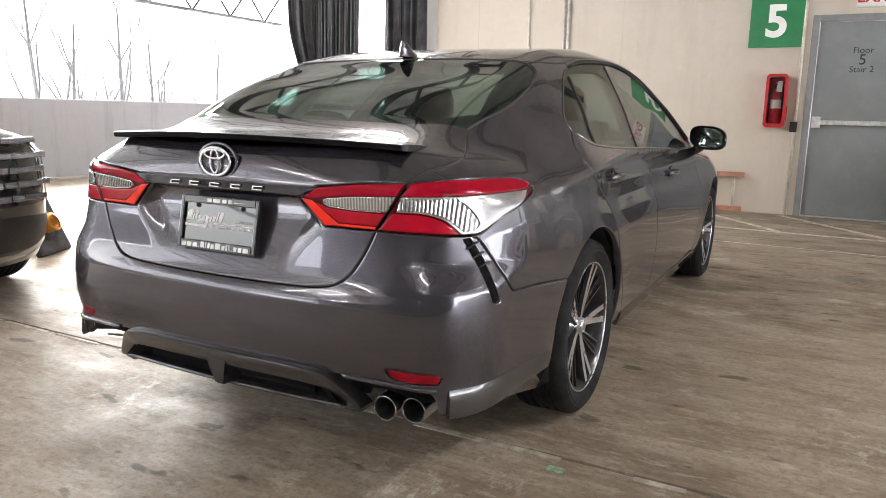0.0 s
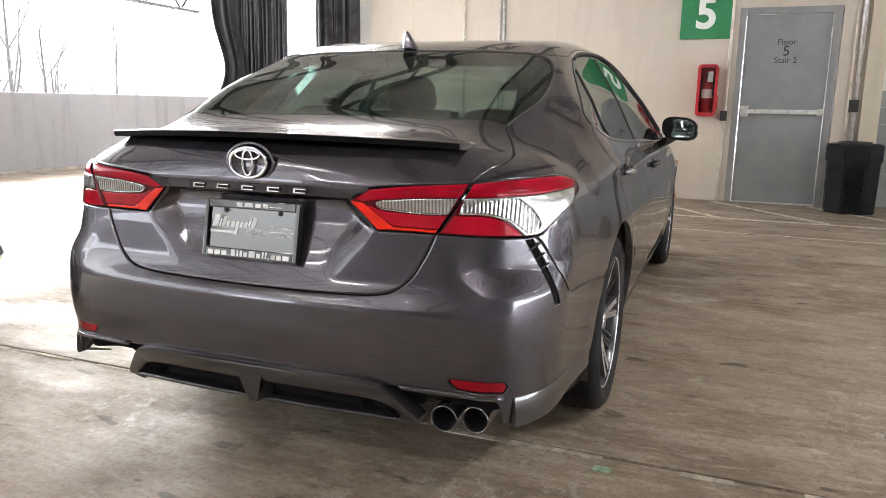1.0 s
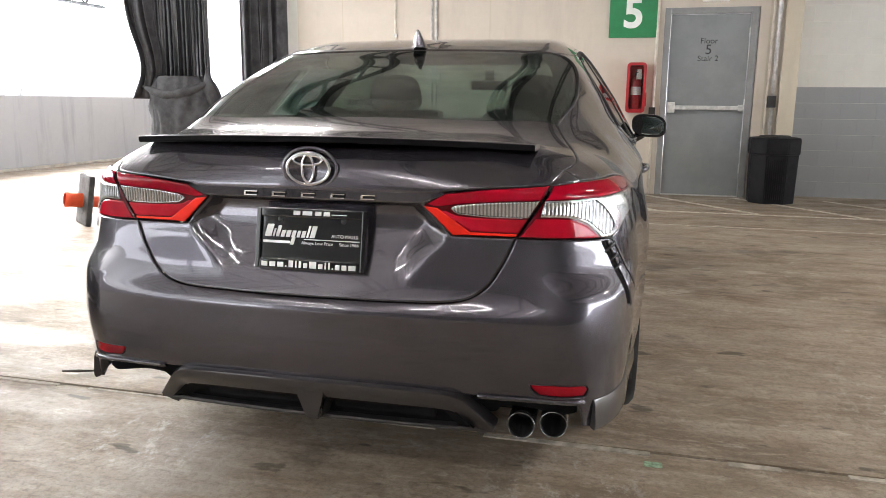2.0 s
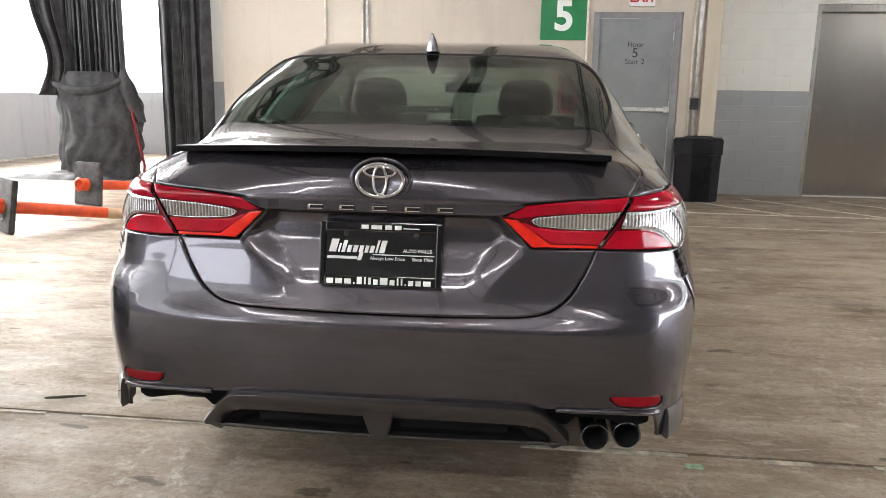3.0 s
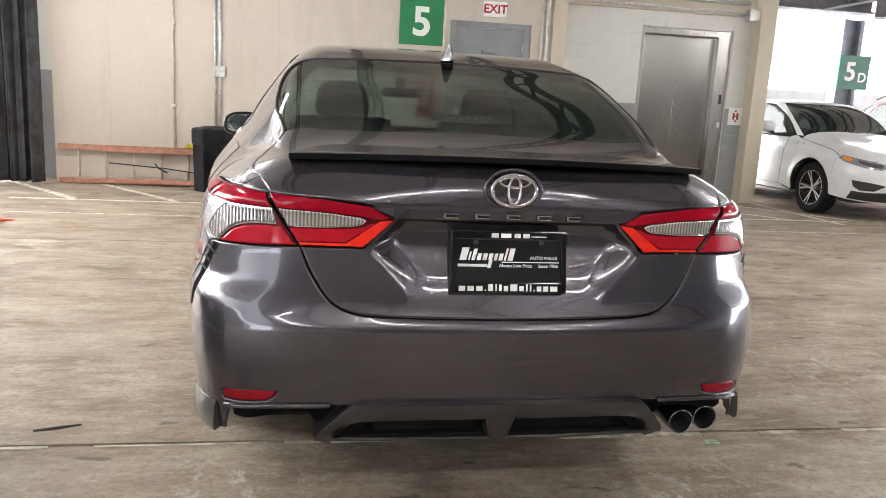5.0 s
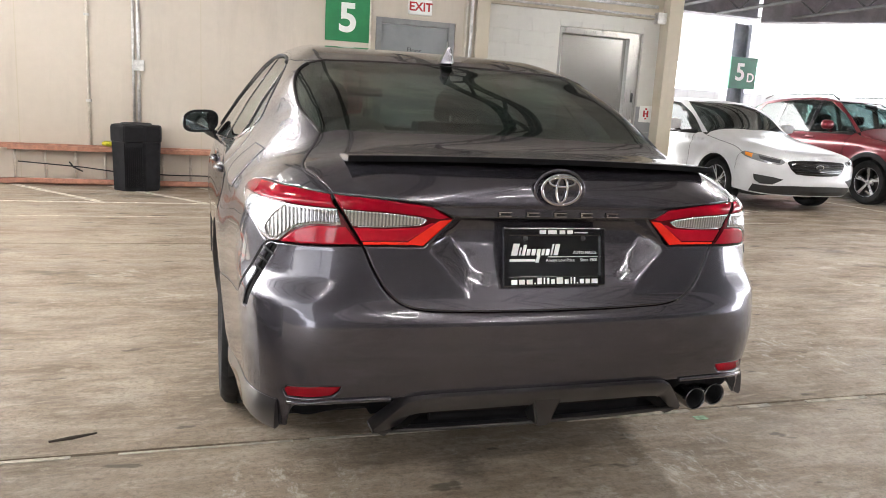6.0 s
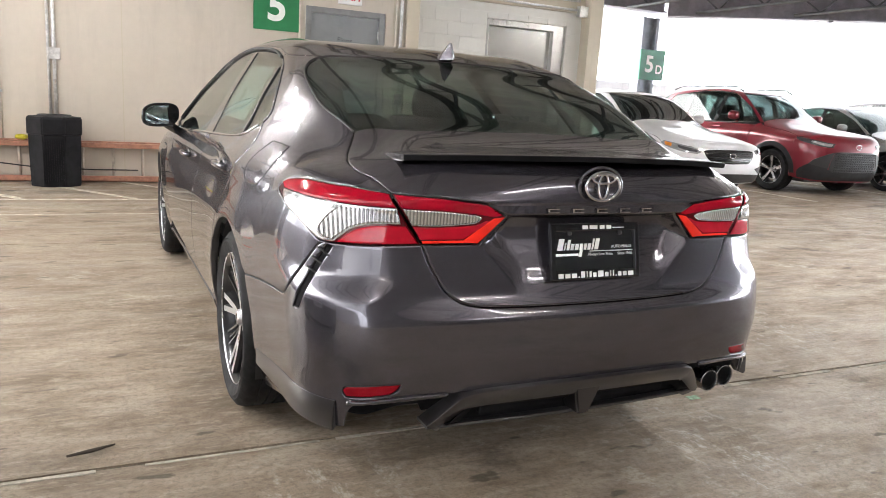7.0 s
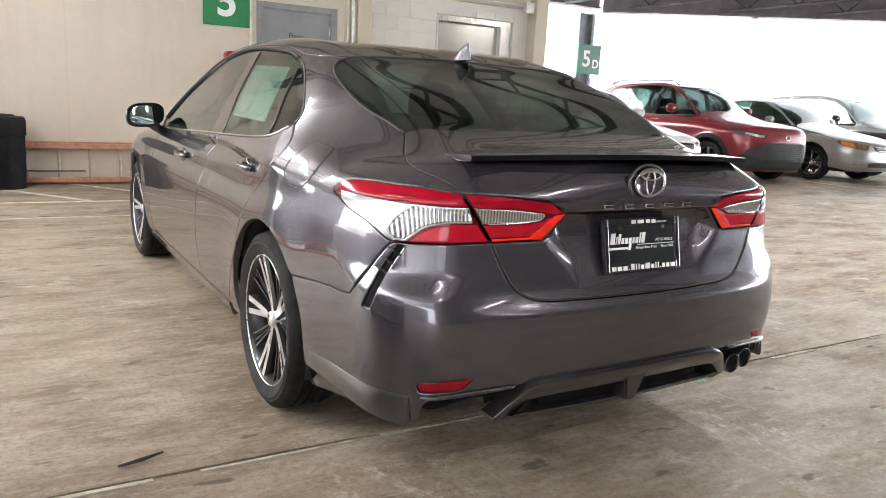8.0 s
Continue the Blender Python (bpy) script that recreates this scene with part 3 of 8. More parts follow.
# ladder on its side along the wall
lad = thing("ladder", "orange fibreglass extension ladder lying on edge along the wall", "ladder")
for z in (0.035, 0.455):
    part("rail", boxes(((-5.2, WY - 0.10, z - 0.03), (-0.92, WY - 0.04, z + 0.03)), bevel=0.006), LADDER, lad)
for z in (0.05, 0.44):
    part("rail", boxes(((-4.7, WY - 0.155, z - 0.028), (-1.3, WY - 0.108, z + 0.028)), bevel=0.006), LADDER, lad)
k = 0
x = -4.97
while x < -1.0:
    tube("rung", [(x, WY - 0.07, 0.04), (x, WY - 0.07, 0.45)], 0.017, RUNG, lad)
    x += 0.328
tube("rope", [(-4.6, WY - 0.12, 0.27), (-4.3, WY - 0.13, 0.25), (-3.9, WY - 0.12, 0.22), (-3.5, WY - 0.12, 0.17), (-2.9, WY - 0.12, 0.15), (-2.4, WY - 0.12, 0.15)], 0.008, BLACKPLASTIC, lad, 6, "black rope")
tube("rope", [(-4.05, WY - 0.13, 0.28), (-4.0, WY - 0.15, 0.22), (-3.9, WY - 0.14, 0.17)], 0.01, BLACKPLASTIC, lad, 6, "black rope")
rag = thing("rag", "small yellow rag on the ladder by the bin", "rag", (-3.62, WY - 0.09, 0.485))
bm = bmesh.new()
bmesh.ops.create_icosphere(bm, subdivisions=3, radius=0.07)
for v in bm.verts:
    v.co.z *= 0.45
    v.co *= 1 + 0.3 * noise.noise(v.co * 30)
bmesh.ops.translate(bm, vec=(0, 0, 0.026), verts=bm.verts)
part("cloth", bm, plain("yellow_cloth", (0.6, 0.55, 0.05), 0.8), rag, smooth=True)

# parapet, roof edge, roof
parapet = thing("parapet", "stained grey concrete parapet wall", "wall", kind="structure")
part("wall_body", boxes(((-10.42, -10, 0), (-10.2, 19, 1.19)), bevel=0.01), CONC, parapet)
part("kerb", boxes(((-10.2, -10, 0), (-10.12, 19, 0.04)), bevel=0.01), plain("kerb_concrete", (0.45, 0.41, 0.34), 0.7, vary=0.2), parapet)
# Unseen wall added to block the bright horizon from the car's reflections
south_blocker = thing("unseen_wall_south", "unseen dark wall added behind the camera to darken reflections", "wall", kind="structure")
part("wall_body", boxes(((-7.5, -10.2, 0), (24, -10.0, 4.02)), bevel=0.01), painted_wall("unseen_wall_dark", (0.10, 0.10, 0.10), 0.4), south_blocker)
back_par = thing("parapet", "grey concrete parapet beyond the curtains", "wall", kind="structure")
part("wall_body", boxes(((-10.2, 14.6, 0), (-5.9, 14.8, 1.25)), bevel=0.01), CONC, back_par)
far_wall = thing("wall_ramp", "mauve-grey concrete ramp wall behind the parked cars", "wall", kind="structure")
part("wall_body", boxes(((4.4, 18.2, 0), (14.5, 18.45, 2.1)), bevel=0.02), CONC, far_wall)
jamb = thing("column", "two-tone painted column, white above grey, by the curtains", "column", kind="structure")
part("upper", boxes(((-5.95, WY + 0.45, 1.38), (-5.262, WY + 0.85, 4.02))), BLOCK_W, jamb)
part("lower", boxes(((-5.95, WY + 0.448, 0), (-5.262, WY + 0.852, 1.38))), BLOCK_G, jamb)

ceiling = thing("ceiling", "light metal roof deck on open steel joists", "ceiling", kind="structure")
part("deck", boxes(((-10.6, -10, 4.02), (7.2, 14.6, 4.12)), ), DECK, ceiling)


# Part below y 6 is unseen, added to keep light off the right side
prism("deck", [(7.2, -10.0), (24.0, -10.0), (24.0, 1.98), (9.2, 14.1), (9.2, 14.6), (7.2, 14.6)], 0.1, DECK, ceiling, m=pose(0, 0, 4.02))


def truss(a, b, z0, z1, pitch, r=0.022):
    """An open-web joist from a to b between two chord heights."""
    a, b = Vector(a), Vector(b)
    n = max(2, int((b - a).length / pitch))
    runs = []
    for z in (z0, z1):
        for off in (-0.03, 0.03):
            s = Vector((-(b - a).normalized().y, (b - a).normalized().x, 0)) * off
            runs.append(([a + s + Vector((0, 0, z)), b + s + Vector((0, 0, z))], r))
    for i in range(n):
        p, q = a + (b - a) * i / n, a + (b - a) * (i + 0.5) / n
        w = a + (b - a) * (i + 1) / n
        runs.append(([p + Vector((0, 0, z1)), q + Vector((0, 0, z0))], r * 0.7))
        runs.append(([q + Vector((0, 0, z0)), w + Vector((0, 0, z1))], r * 0.7))
    return runs


joists = []
for i in range(18):
    x = -9.6 + 1.6 * i
    joists += truss((x, -9.9 if x < 7.2 else 6.0, 0), (x, min(14.2, 14.1 - 0.82 * (x - 9.2)) - 0.1, 0), 3.52, 3.96, 1.2, 0.03)
tubes("joist", joists, STEEL, ceiling, 5)
edge = thing("roof_truss", "steel truss along the open roof edge", "truss", kind="structure")
tubes("truss", truss((-10.2, -9.9, 0), (-10.2, 12.2, 0), 2.79, 3.3, 0.9, 0.028), STEEL, edge, 6)
for y in (-9.0, 0.5, 14.4):
    part("post", boxes(((-10.36, y - 0.09, 1.19), (-10.24, y + 0.09, 4.02))), STEEL, edge)
beam = thing("roof_beam", "dark steel roof edge beam on a column", "beam", kind="structure")
MAUVE = plain("beam_paint", (0.20, 0.19, 0.22), 0.5, vary=0.15, scale=3)
part("web", boxes(((4.8, 14.32, 3.55), (9.2, 14.46, 4.02))), MAUVE, beam)
part("flange", boxes(((4.8, 14.22, 3.52), (9.2, 14.56, 3.55))), MAUVE, beam)
slant = pose(9.2, 14.2, 0, 0, 0, -39.35)
part("slant_web", boxes(((0.0, -0.08, 3.46), (12.6, 0.08, 4.02)), m=slant), MAUVE, beam)
part("slant_flange", boxes(((0.0, -0.17, 3.43), (12.6, 0.17, 3.46)), m=slant), MAUVE, beam)
part("splice_plate", boxes(((3.4, -0.10, 3.40), (3.5, 0.10, 3.9)), m=slant), MAUVE, beam)
part("cross_beam", boxes(((7.0, -9.9, 3.6), (7.2, 14.2, 4.0))), STEEL, beam)
post = thing("column", "steel column carrying a level sign", "column", kind="structure")
part("shaft", boxes(((8.62, 14.3, 0), (8.70, 14.56, 3.39)), ((9.0, 14.3, 0), (9.08, 14.56, 3.39)), ((8.70, 14.40, 0), (9.0, 14.46, 3.39))), plain("blue_grey_steel", (0.22, 0.24, 0.28), 0.5, 0.2), post)
sign_d = thing("level_sign", "dark green level sign with white characters on a steel column", "sign")
part("panel", boxes(((8.56, 14.20, 1.98), (9.26, 14.25, 2.66)), bevel=0.004), plain("sign_dark_green", (0.012, 0.13, 0.07), 0.4), sign_d)
part("bracket", boxes(((8.65, 14.25, 2.2), (9.05, 14.3, 2.45))), GALV, sign_d)
lettering("numeral", "5", 0.52, pose(8.83, 14.198, 2.32, 90), SIGNWHITE, sign_d, bold=0.012)
lettering("letter", "D", 0.27, pose(9.11, 14.198, 2.22, 90), SIGNWHITE, sign_d, bold=0.006)


# unseen light fixtures under the roof
def fixture(x, y, turn, width):
    ob = thing("unseen_ceiling_light", "unseen long tube light added under the roof joists", "light", (x, y, 3.30), turn, group="ceiling lights")
    part("housing", boxes(((-0.62, -0.07, 0.02), (0.62, 0.07, 0.09)), bevel=0.01), SIGNWHITE, ob)
    part("tube", boxes(((-0.6, -width / 2, 0.0), (0.6, width / 2, 0.02)), bevel=0.008), LAMPGLOW, ob)
    for s in (-0.5, 0.5):
        part("hanger", boxes(((s - 0.008, -0.008, 0.09), (s + 0.008, 0.008, 0.80))), GALV, ob)


# Only the y -1.9 row follows reflections; the others are added fill light
for x, y, a, w in ((-5.0, 3.6, 90, 0.08), (2.7, 3.6, 90, 0.13), (7.6, 3.6, 90, 0.08), (6.3, 6.4, 90, 0.08), (-4.4, 6.9, 0, 0.08), (-3.6, -1.9, 0, 0.016), (-1.5, -1.9, 0, 0.016), (0.6, -1.9, 0, 0.016), (7.6, -1.0, 90, 0.08), (-4.4, -5.6, 0, 0.06), (1.4, -5.6, 0, 0.06)):
    fixture(x, y, a, w)


# curtains in the opening
def curtain(name, label, x0, x1, y, z0, z1, folds, depth, mat, pinch=None, seed=1):
    """A hanging sheet with folds; pinch is (z, width share) where it is tied."""
    ob = thing(name, label, "curtain", (0, 0, 0))
    rnd = random.Random(seed)
    ph = [rnd.uniform(0, 6.28) for _ in range(4)]
    nu, nv = 150, 50
    verts, faces = [], []
    for j in range(nv + 1):
        t = j / nv
        z = z0 + (z1 - z0) * t
        share = 1.0
        drift = 0.0
        if pinch:
            d = (z - pinch[0]) / (0.55 if z > pinch[0] else 0.45)
            share = 1 - (1 - pinch[1]) * math.exp(-d * d)
            drift = pinch[2] * math.exp(-d * d)
        mid, half = (x0 + x1) / 2 + drift, (x1 - x0) / 2 * share
        for i in range(nu + 1):
            s = i / nu
            a = folds * 2 * math.pi * s
            w = math.sin(a + ph[0] + 0.5 * math.sin(3 * t + ph[1])) + 0.4 * math.sin(2.3 * a + ph[2]) + 0.3 * math.sin(0.6 * a + ph[3] + 3 * t)
            amp = depth * (0.55 + 0.45 * (1 - t) if not pinch else 1.0)
            verts.append((mid + half * (2 * s - 1) + 0.25 * depth * math.cos(1.7 * a + ph[1]), y + amp * w, z))
    for j in range(nv):
        for i in range(nu):
            a = j * (nu + 1) + i
            faces.append((a, a + 1, a + nu + 2, a + nu + 1))
    sheet = place("sheet", mesh_from("sheet", verts, faces, mat, True), ob)
    sd = sheet.modifiers.new("thickness", "SOLIDIFY")
    sd.thickness = 0.004
    return ob


curtain("curtain", "black vinyl strip curtain bundled and tied up with cloth", -7.85, -6.75, 10.0, 1.15, 3.5, 15, 0.05, VINYL, None, 3)
c1b = thing("cloth_wrap", "black cloth wrapped and knotted round the curtain bundle", "cloth")
girth = curve((0.02, 0.60), (0.15, 0.56), (0.5, 0.60), (0.95, 0.60), (1.25, 0.54), (1.42, 0.47), (1.5, 0.40))
wv, wf = [], []
for j in range(71):
    z = 0.02 + 1.46 * j / 70
    for i in range(120):
        a = 2 * math.pi * i / 120
        q = Vector((math.cos(a) * 1.3, math.sin(a) * 1.3, z * 1.6))
        fold = 0.045 * math.sin(7 * a + 5.5 * z + 3 * noise.noise(q)) + 0.028 * math.sin(15 * a - 9 * z + 4 * noise.noise(q * 1.7)) + 0.09 * noise.noise(q * 1.2)
        g = float(girth(z)) * (1 + fold)
        wv.append((-7.20 + g * math.cos(a) + 0.06 * math.sin(2.2 * z), 9.98 + 0.42 * g * math.sin(a), z))
for j in range(70):
    for i in range(120):
        wf.append((j * 120 + i, j * 120 + (i + 1) % 120, (j + 1) * 120 + (i + 1) % 120, (j + 1) * 120 + i))
place("body", mesh_from("body", wv, wf, CLOTH, True), c1b)
tube("tied_band", [(-7.76 + 1.14 * t, 9.76 + 0.10 * (2 * t - 1) ** 2, 1.33 + 0.09 * t - 0.16 * math.sin(math.pi * t)) for t in [k / 16 for k in range(17)]], [0.035 + 0.035 * math.sin(math.pi * k / 16) for k in range(17)], CLOTH, c1b, 10, "twisted cloth tie")
fl_v, fl_f = [], []
for j in range(21):
    t = j / 20
    for i in range(9):
        u = i / 8
        fl_v.append((-6.74 + 0.34 * t + 0.20 * (u - 0.5) * (1 - 0.75 * t), 9.80 + 0.03 * math.sin(5 * u + 4 * t), 1.40 - 0.60 * t + 0.42 * (u - 0.5) * (1 - 0.9 * t)))
for j in range(20):
    for i in range(8):
        k = j * 9 + i
        fl_f.append((k, k + 1, k + 10, k + 9))
tail_cloth = place("flap", mesh_from("flap", fl_v, fl_f, CLOTH, True), c1b, "loose cloth corner")
tail_cloth.modifiers.new("thickness", "SOLIDIFY").thickness = 0.006
curtain("cloth_wrap", "loose black cloth swag hanging beside the curtain", -8.05, -7.55, 9.88, 1.15, 3.5, 3, 0.06, CLOTH, (1.6, 0.7, 0.18), 9)
curtain("curtain", "black cloth curtain hanging to the floor by the wall end", -5.98, -5.32, 9.62, 0.02, 3.5, 5, 0.07, CLOTH, None, 7)
curtain("curtain", "black vinyl strip curtain beside the cloth curtain", -6.08, -5.80, 9.75, 0.3, 3.5, 5, 0.04, VINYL, None, 8)
hem = thing("cloth_heap", "heap of black cloth on the floor under the bundle", "cloth", (-7.5, 9.85, 0))
bm = bmesh.new()
bmesh.ops.create_grid(bm, x_segments=50, y_segments=20, size=0.5)
for v in bm.verts:
    r = max(abs(v.co.x), abs(v.co.y)) / 0.5
    h = 0.10 * (1 - r ** 3) * (0.6 + 0.8 * abs(noise.noise(v.co * 5))) + 0.004
    v.co = Vector((v.co.x * 1.7, v.co.y * 0.7, max(0.003, h)))
part("cloth", bm, CLOTH, hem, smooth=True)
rail = thing("curtain_rail", "steel pipe carrying the curtains", "rail")
tube("pipe", [(-10.0, 9.95, 3.5), (-5.26, 9.95, 3.5)], 0.03, STEEL, rail)
strap = thing("strap", "red ratchet strap hanging beside the cloth bundle", "strap")
tube("band", [(-6.62, 9.84, 1.35), (-6.58, 9.80, 1.0), (-6.50, 9.78, 0.6), (-6.42, 9.78, 0.2), (-6.45, 9.76, 0.02)], 0.018, plain("red_strap", (0.22, 0.012, 0.02), 0.7), strap)


# knocked-over delineator posts
def delineator(x, y, turn, tilt, label, long=1.0, paint=None):
    paint = paint or ORANGE
    ob = thing("delineator_post", label, "traffic post", (x, y, 0), turn, group="fallen traffic posts")
    bm = boxes(((-0.02, -0.20, 0.0), (0.035, 0.20, 0.46)), bevel=0.03)
    bm.transform(pose(0, 0, 0, 0, tilt, 0))
    part("base", bm, RUBBER, ob, "black rubber base plate")
    m = pose(0, 0, 0, 0, tilt, 0) @ pose(0, 0, 0.22, 0, 90, 0) @ Matrix.Diagonal((1, 1, long, 1))
    v, f = lathe([(0.0, -0.03), (0.048, -0.03), (0.050, -0.10), (0.062, -0.10), (0.066, -0.06), (0.066, 0.0), (0.055, 0.05), (0.05, 0.5), (0.045, 0.80), (0.03, 0.86), (0.018, 0.90), (0.012, 1.02), (0, 1.03)], 20)
    place("post", mesh_from("post", [m @ Vector(p) for p in v], f, paint, True), ob)
    v, f = lathe([(0.0665, -0.085), (0.075, -0.11), (0.058, -0.115)], 20)
    place("socket", mesh_from("socket", [m @ Vector(p) for p in v], f, paint, True), ob)
    v, f = lathe([(0.105, 0.0), (0.118, 0.006), (0.131, 0.0)], 28)
    place("rib", mesh_from("rib", [pose(0, 0, 0, 0, tilt, 0) @ pose(-0.0185, 0, 0.22, 0, -90, 0) @ Vector(p) for p in v], f, RUBBER, True), ob)
    for h in (0.58, 0.72):
        v, f = lathe([(0.0525, h), (0.0505, h + 0.09)], 20)
        place("band", mesh_from("band", [m @ Vector(p) for p in v], f, plain("reflective_band", (0.62, 0.42, 0.27), 0.5), True), ob)
    return ob


delineator(-5.04, 3.60, 205, 25, "amber traffic post lying behind the parked car with a rubber base", 0.9, plain("faded_amber", (0.62, 0.26, 0.02), 0.5, vary=0.15, scale=12))
delineator(-5.52, 5.68, 52, 9, "orange traffic post lying on its side with a rubber base", 1.45)
delineator(-5.78, 7.34, 69, 6, "orange traffic post lying by the curtains with a rubber base")

# twig, marks and small litter on the floor
twig = thing("twig", "short dark twig on the floor joint", "twig")
tube("stem", [(-2.93, 2.43, 0.008), (-2.86, 2.44, 0.012), (-2.79, 2.475, 0.008)], [0.004, 0.007, 0.003], plain("twig_bark", (0.05, 0.04, 0.03), 0.9), twig, 6)

mark = thing("paint_mark", "small worn green paint mark on the concrete floor", "paint mark")
part("spot", boxes(((-0.578, 2.222, 0.0), (-0.522, 2.258, 0.0015)), bevel=0.0006), plain("worn_green_paint", (0.25, 0.40, 0.27), 0.7, vary=0.4, scale=40), mark)

# land, trees and buildings beyond; land and haze ring glow as a backdrop
ground = thing("ground", "pale hazy winter land far below, glowing as a bright backdrop", "ground", kind="structure")
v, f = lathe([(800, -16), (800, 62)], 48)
place("haze", mesh_from("haze", v, f, HAZE_GLOW), ground)
part("land", boxes(((-900, -900, -14.5), (900, 900, -14.0))), HAZE_GLOW, ground)
for bx, by, w, d, h, lab in ((-92, 60, 40, 14, 16.5, "pale flat-roofed building in the haze"), (-100, 108, 50, 14, 17.2, "pale office building in the haze"), (30, 90, 26, 10, 17.4, "pale building beyond the ramp wall"), (90, 90, 50, 12, 15.6, "low pale building in the haze")):
    far = thing("far_building", lab, "building", (bx, by, -14), 0, group="far buildings")
    part("wall", boxes(((-w / 2, -d / 2, 0), (w / 2, d / 2, h))), FACADE, far)
    part("roof", boxes(((-w / 2 - 0.3, -d / 2 - 0.3, h), (w / 2 + 0.3, d / 2 + 0.3, h + 0.4))), FACADE, far)
    for fl in range(3):
        for kx in range(int(w / 4)):
            part("window", boxes(((-w / 2 + 1 + 4 * kx, -d / 2 - 0.06, 3 + 4 * fl), (-w / 2 + 3.4 + 4 * kx, -d / 2 - 0.01, 5.2 + 4 * fl))), CONC, far)


def bare_tree(x, y, height, seed):
    ob = thing("tree", "bare leafless winter tree beyond the parapet", "tree", (x, y, -14), 0, group="bare trees")
    rnd = random.Random(seed)
    runs = []

    def grow(p, d, length, r, depth):
        pts, rs = [p], [r]
        n = 6
        for i in range(n):
            d = (d + Vector((rnd.uniform(-1, 1), rnd.uniform(-1, 1), rnd.uniform(-0.3, 0.6))) * (0.035 if depth == 3 else 0.16)).normalized()
            p = p + d * length / n
            pts.append(p)
            rs.append(r * (1 - 0.75 * (i + 1) / n))
            if depth and i >= (2 if depth < 3 else 1):
                for _ in range(2 if depth > 1 else 1):
                    a = rnd.uniform(0, 6.28)
                    e = (d * rnd.uniform(0.55, 0.9) + Vector((math.cos(a), math.sin(a), 0.25)) * 0.6).normalized()
                    grow(p, e, length * rnd.uniform(0.28, 0.48), rs[-1] * 0.6, depth - 1)
        runs.append((pts, rs))

    grow(Vector((0, 0, 0)), Vector((0, 0, 1)), height, height * 0.013, 3)
    trunk, limbs = runs[-1], runs[:-1]
    tube("trunk", trunk[0], trunk[1], BARK, ob, 6)
    tubes("crown", limbs, BARK, ob, 4)


for x, y, h, s in ((-45, 30.2, 22.5, 1), (-45, 31.3, 20.4, 2), (-45, 36.2, 21.8, 3), (-45, 39.5, 19.6, 4), (-45, 43.9, 19.2, 5), (-48, 42.0, 17.5, 6), (-52, 38.5, 17, 7), (-56, 49, 17.5, 8)):
    bare_tree(x, y, h, s)

# ---------------------------------------------------------------- car bodies
class Shell:
    """A closed car skin given by a function F(x, y, z) < 0 inside, met by rays from two inner axes.
    x is across, y runs inward from the end that faces the camera, z is up."""

    def __init__(self, F, zc=0.8, ya=1.05):
        self.F, self.zc, self.ya = F, zc, ya

    def ray(self, kind, u, v):
        u, v = np.asarray(u, float), np.asarray(v, float)
        if kind == "S":      # section: u = angle, v = y
            o = np.stack([0 * u, v, 0 * u + self.zc], -1)
            d = np.stack([np.cos(u), 0 * u, np.sin(u)], -1)
        else:                # rear: u = angle, v = z
            o = np.stack([0 * u, 0 * u + self.ya, v], -1)
            d = np.stack([np.sin(u), -np.cos(u), 0 * u], -1)
        return o, d

    def on(self, kind, u, v):
        o, d = self.ray(kind, u, v)
        lo, hi = np.full(o.shape[:-1], 0.02), np.full(o.shape[:-1], 1.7)
        for _ in range(34):
            mid = (lo + hi) / 2
            inside = self.F(*np.moveaxis(o + d * mid[..., None], -1, 0)) < 0
            lo, hi = np.where(inside, mid, lo), np.where(inside, hi, mid)
        return o + d * lo[..., None]

    def normal(self, p, e=0.002):
        g = []
        for k in range(3):
            q = np.zeros(3)
            q[k] = e
            g.append(self.F(*np.moveaxis(p + q, -1, 0)) - self.F(*np.moveaxis(p - q, -1, 0)))
        g = np.stack(g, -1)
        return g / np.maximum(np.linalg.norm(g, axis=-1, keepdims=True), 1e-9)

    def uv(self, kind, pts):
        """Ray angles for points (x, y, z); in the rear view y may be None: it is found from x and z."""
        if kind == "S":
            return np.array([(math.atan2(z - self.zc, x), y) for x, y, z in pts])
        x = np.array([p[0] for p in pts], float)
        z = np.array([p[2] for p in pts], float)
        lo, hi = np.full(len(x), -0.4), np.full(len(x), self.ya)
        for _ in range(26):
            m = (lo + hi) / 2
            inside = self.F(x, m, z) < 0
            lo, hi = np.where(inside, lo, m), np.where(inside, m, hi)
        y = np.array([hi[i] if p[1] is None else p[1] for i, p in enumerate(pts)])
        return np.stack([np.arctan2(x, self.ya - y), z], 1)


KU = 0.85     # metres to an angle of one, about


def smooth_loop(segs, gap):
    """A closed outline of evenly spaced points from smooth segments with corners between them."""
    out = []
    for seg in segs:
        seg = np.asarray(seg, float)
        if len(seg) > 2:
            p = np.vstack([2 * seg[0] - seg[1], seg, 2 * seg[-1] - seg[-2]])
            fine = []
            for i in range(1, len(p) - 2):
                t = np.linspace(0, 1, 24, endpoint=False)[:, None]
                a, b, c, d = p[i - 1], p[i], p[i + 1], p[i + 2]
                fine.append(0.5 * (2 * b + (c - a) * t + (2 * a - 5 * b + 4 * c - d) * t ** 2 + (3 * b - a - 3 * c + d) * t ** 3))
            seg = np.vstack(fine + [seg[-1:]])
        ln = np.r_[0, np.cumsum(np.linalg.norm(np.diff(seg, axis=0), axis=1))]
        n = max(2, int(round(ln[-1] / gap)) + 1)
        s = np.linspace(0, ln[-1], n)
        out.append(np.stack([np.interp(s, ln, seg[:, 0]), np.interp(s, ln, seg[:, 1])], 1)[:-1])
    return np.vstack(out)


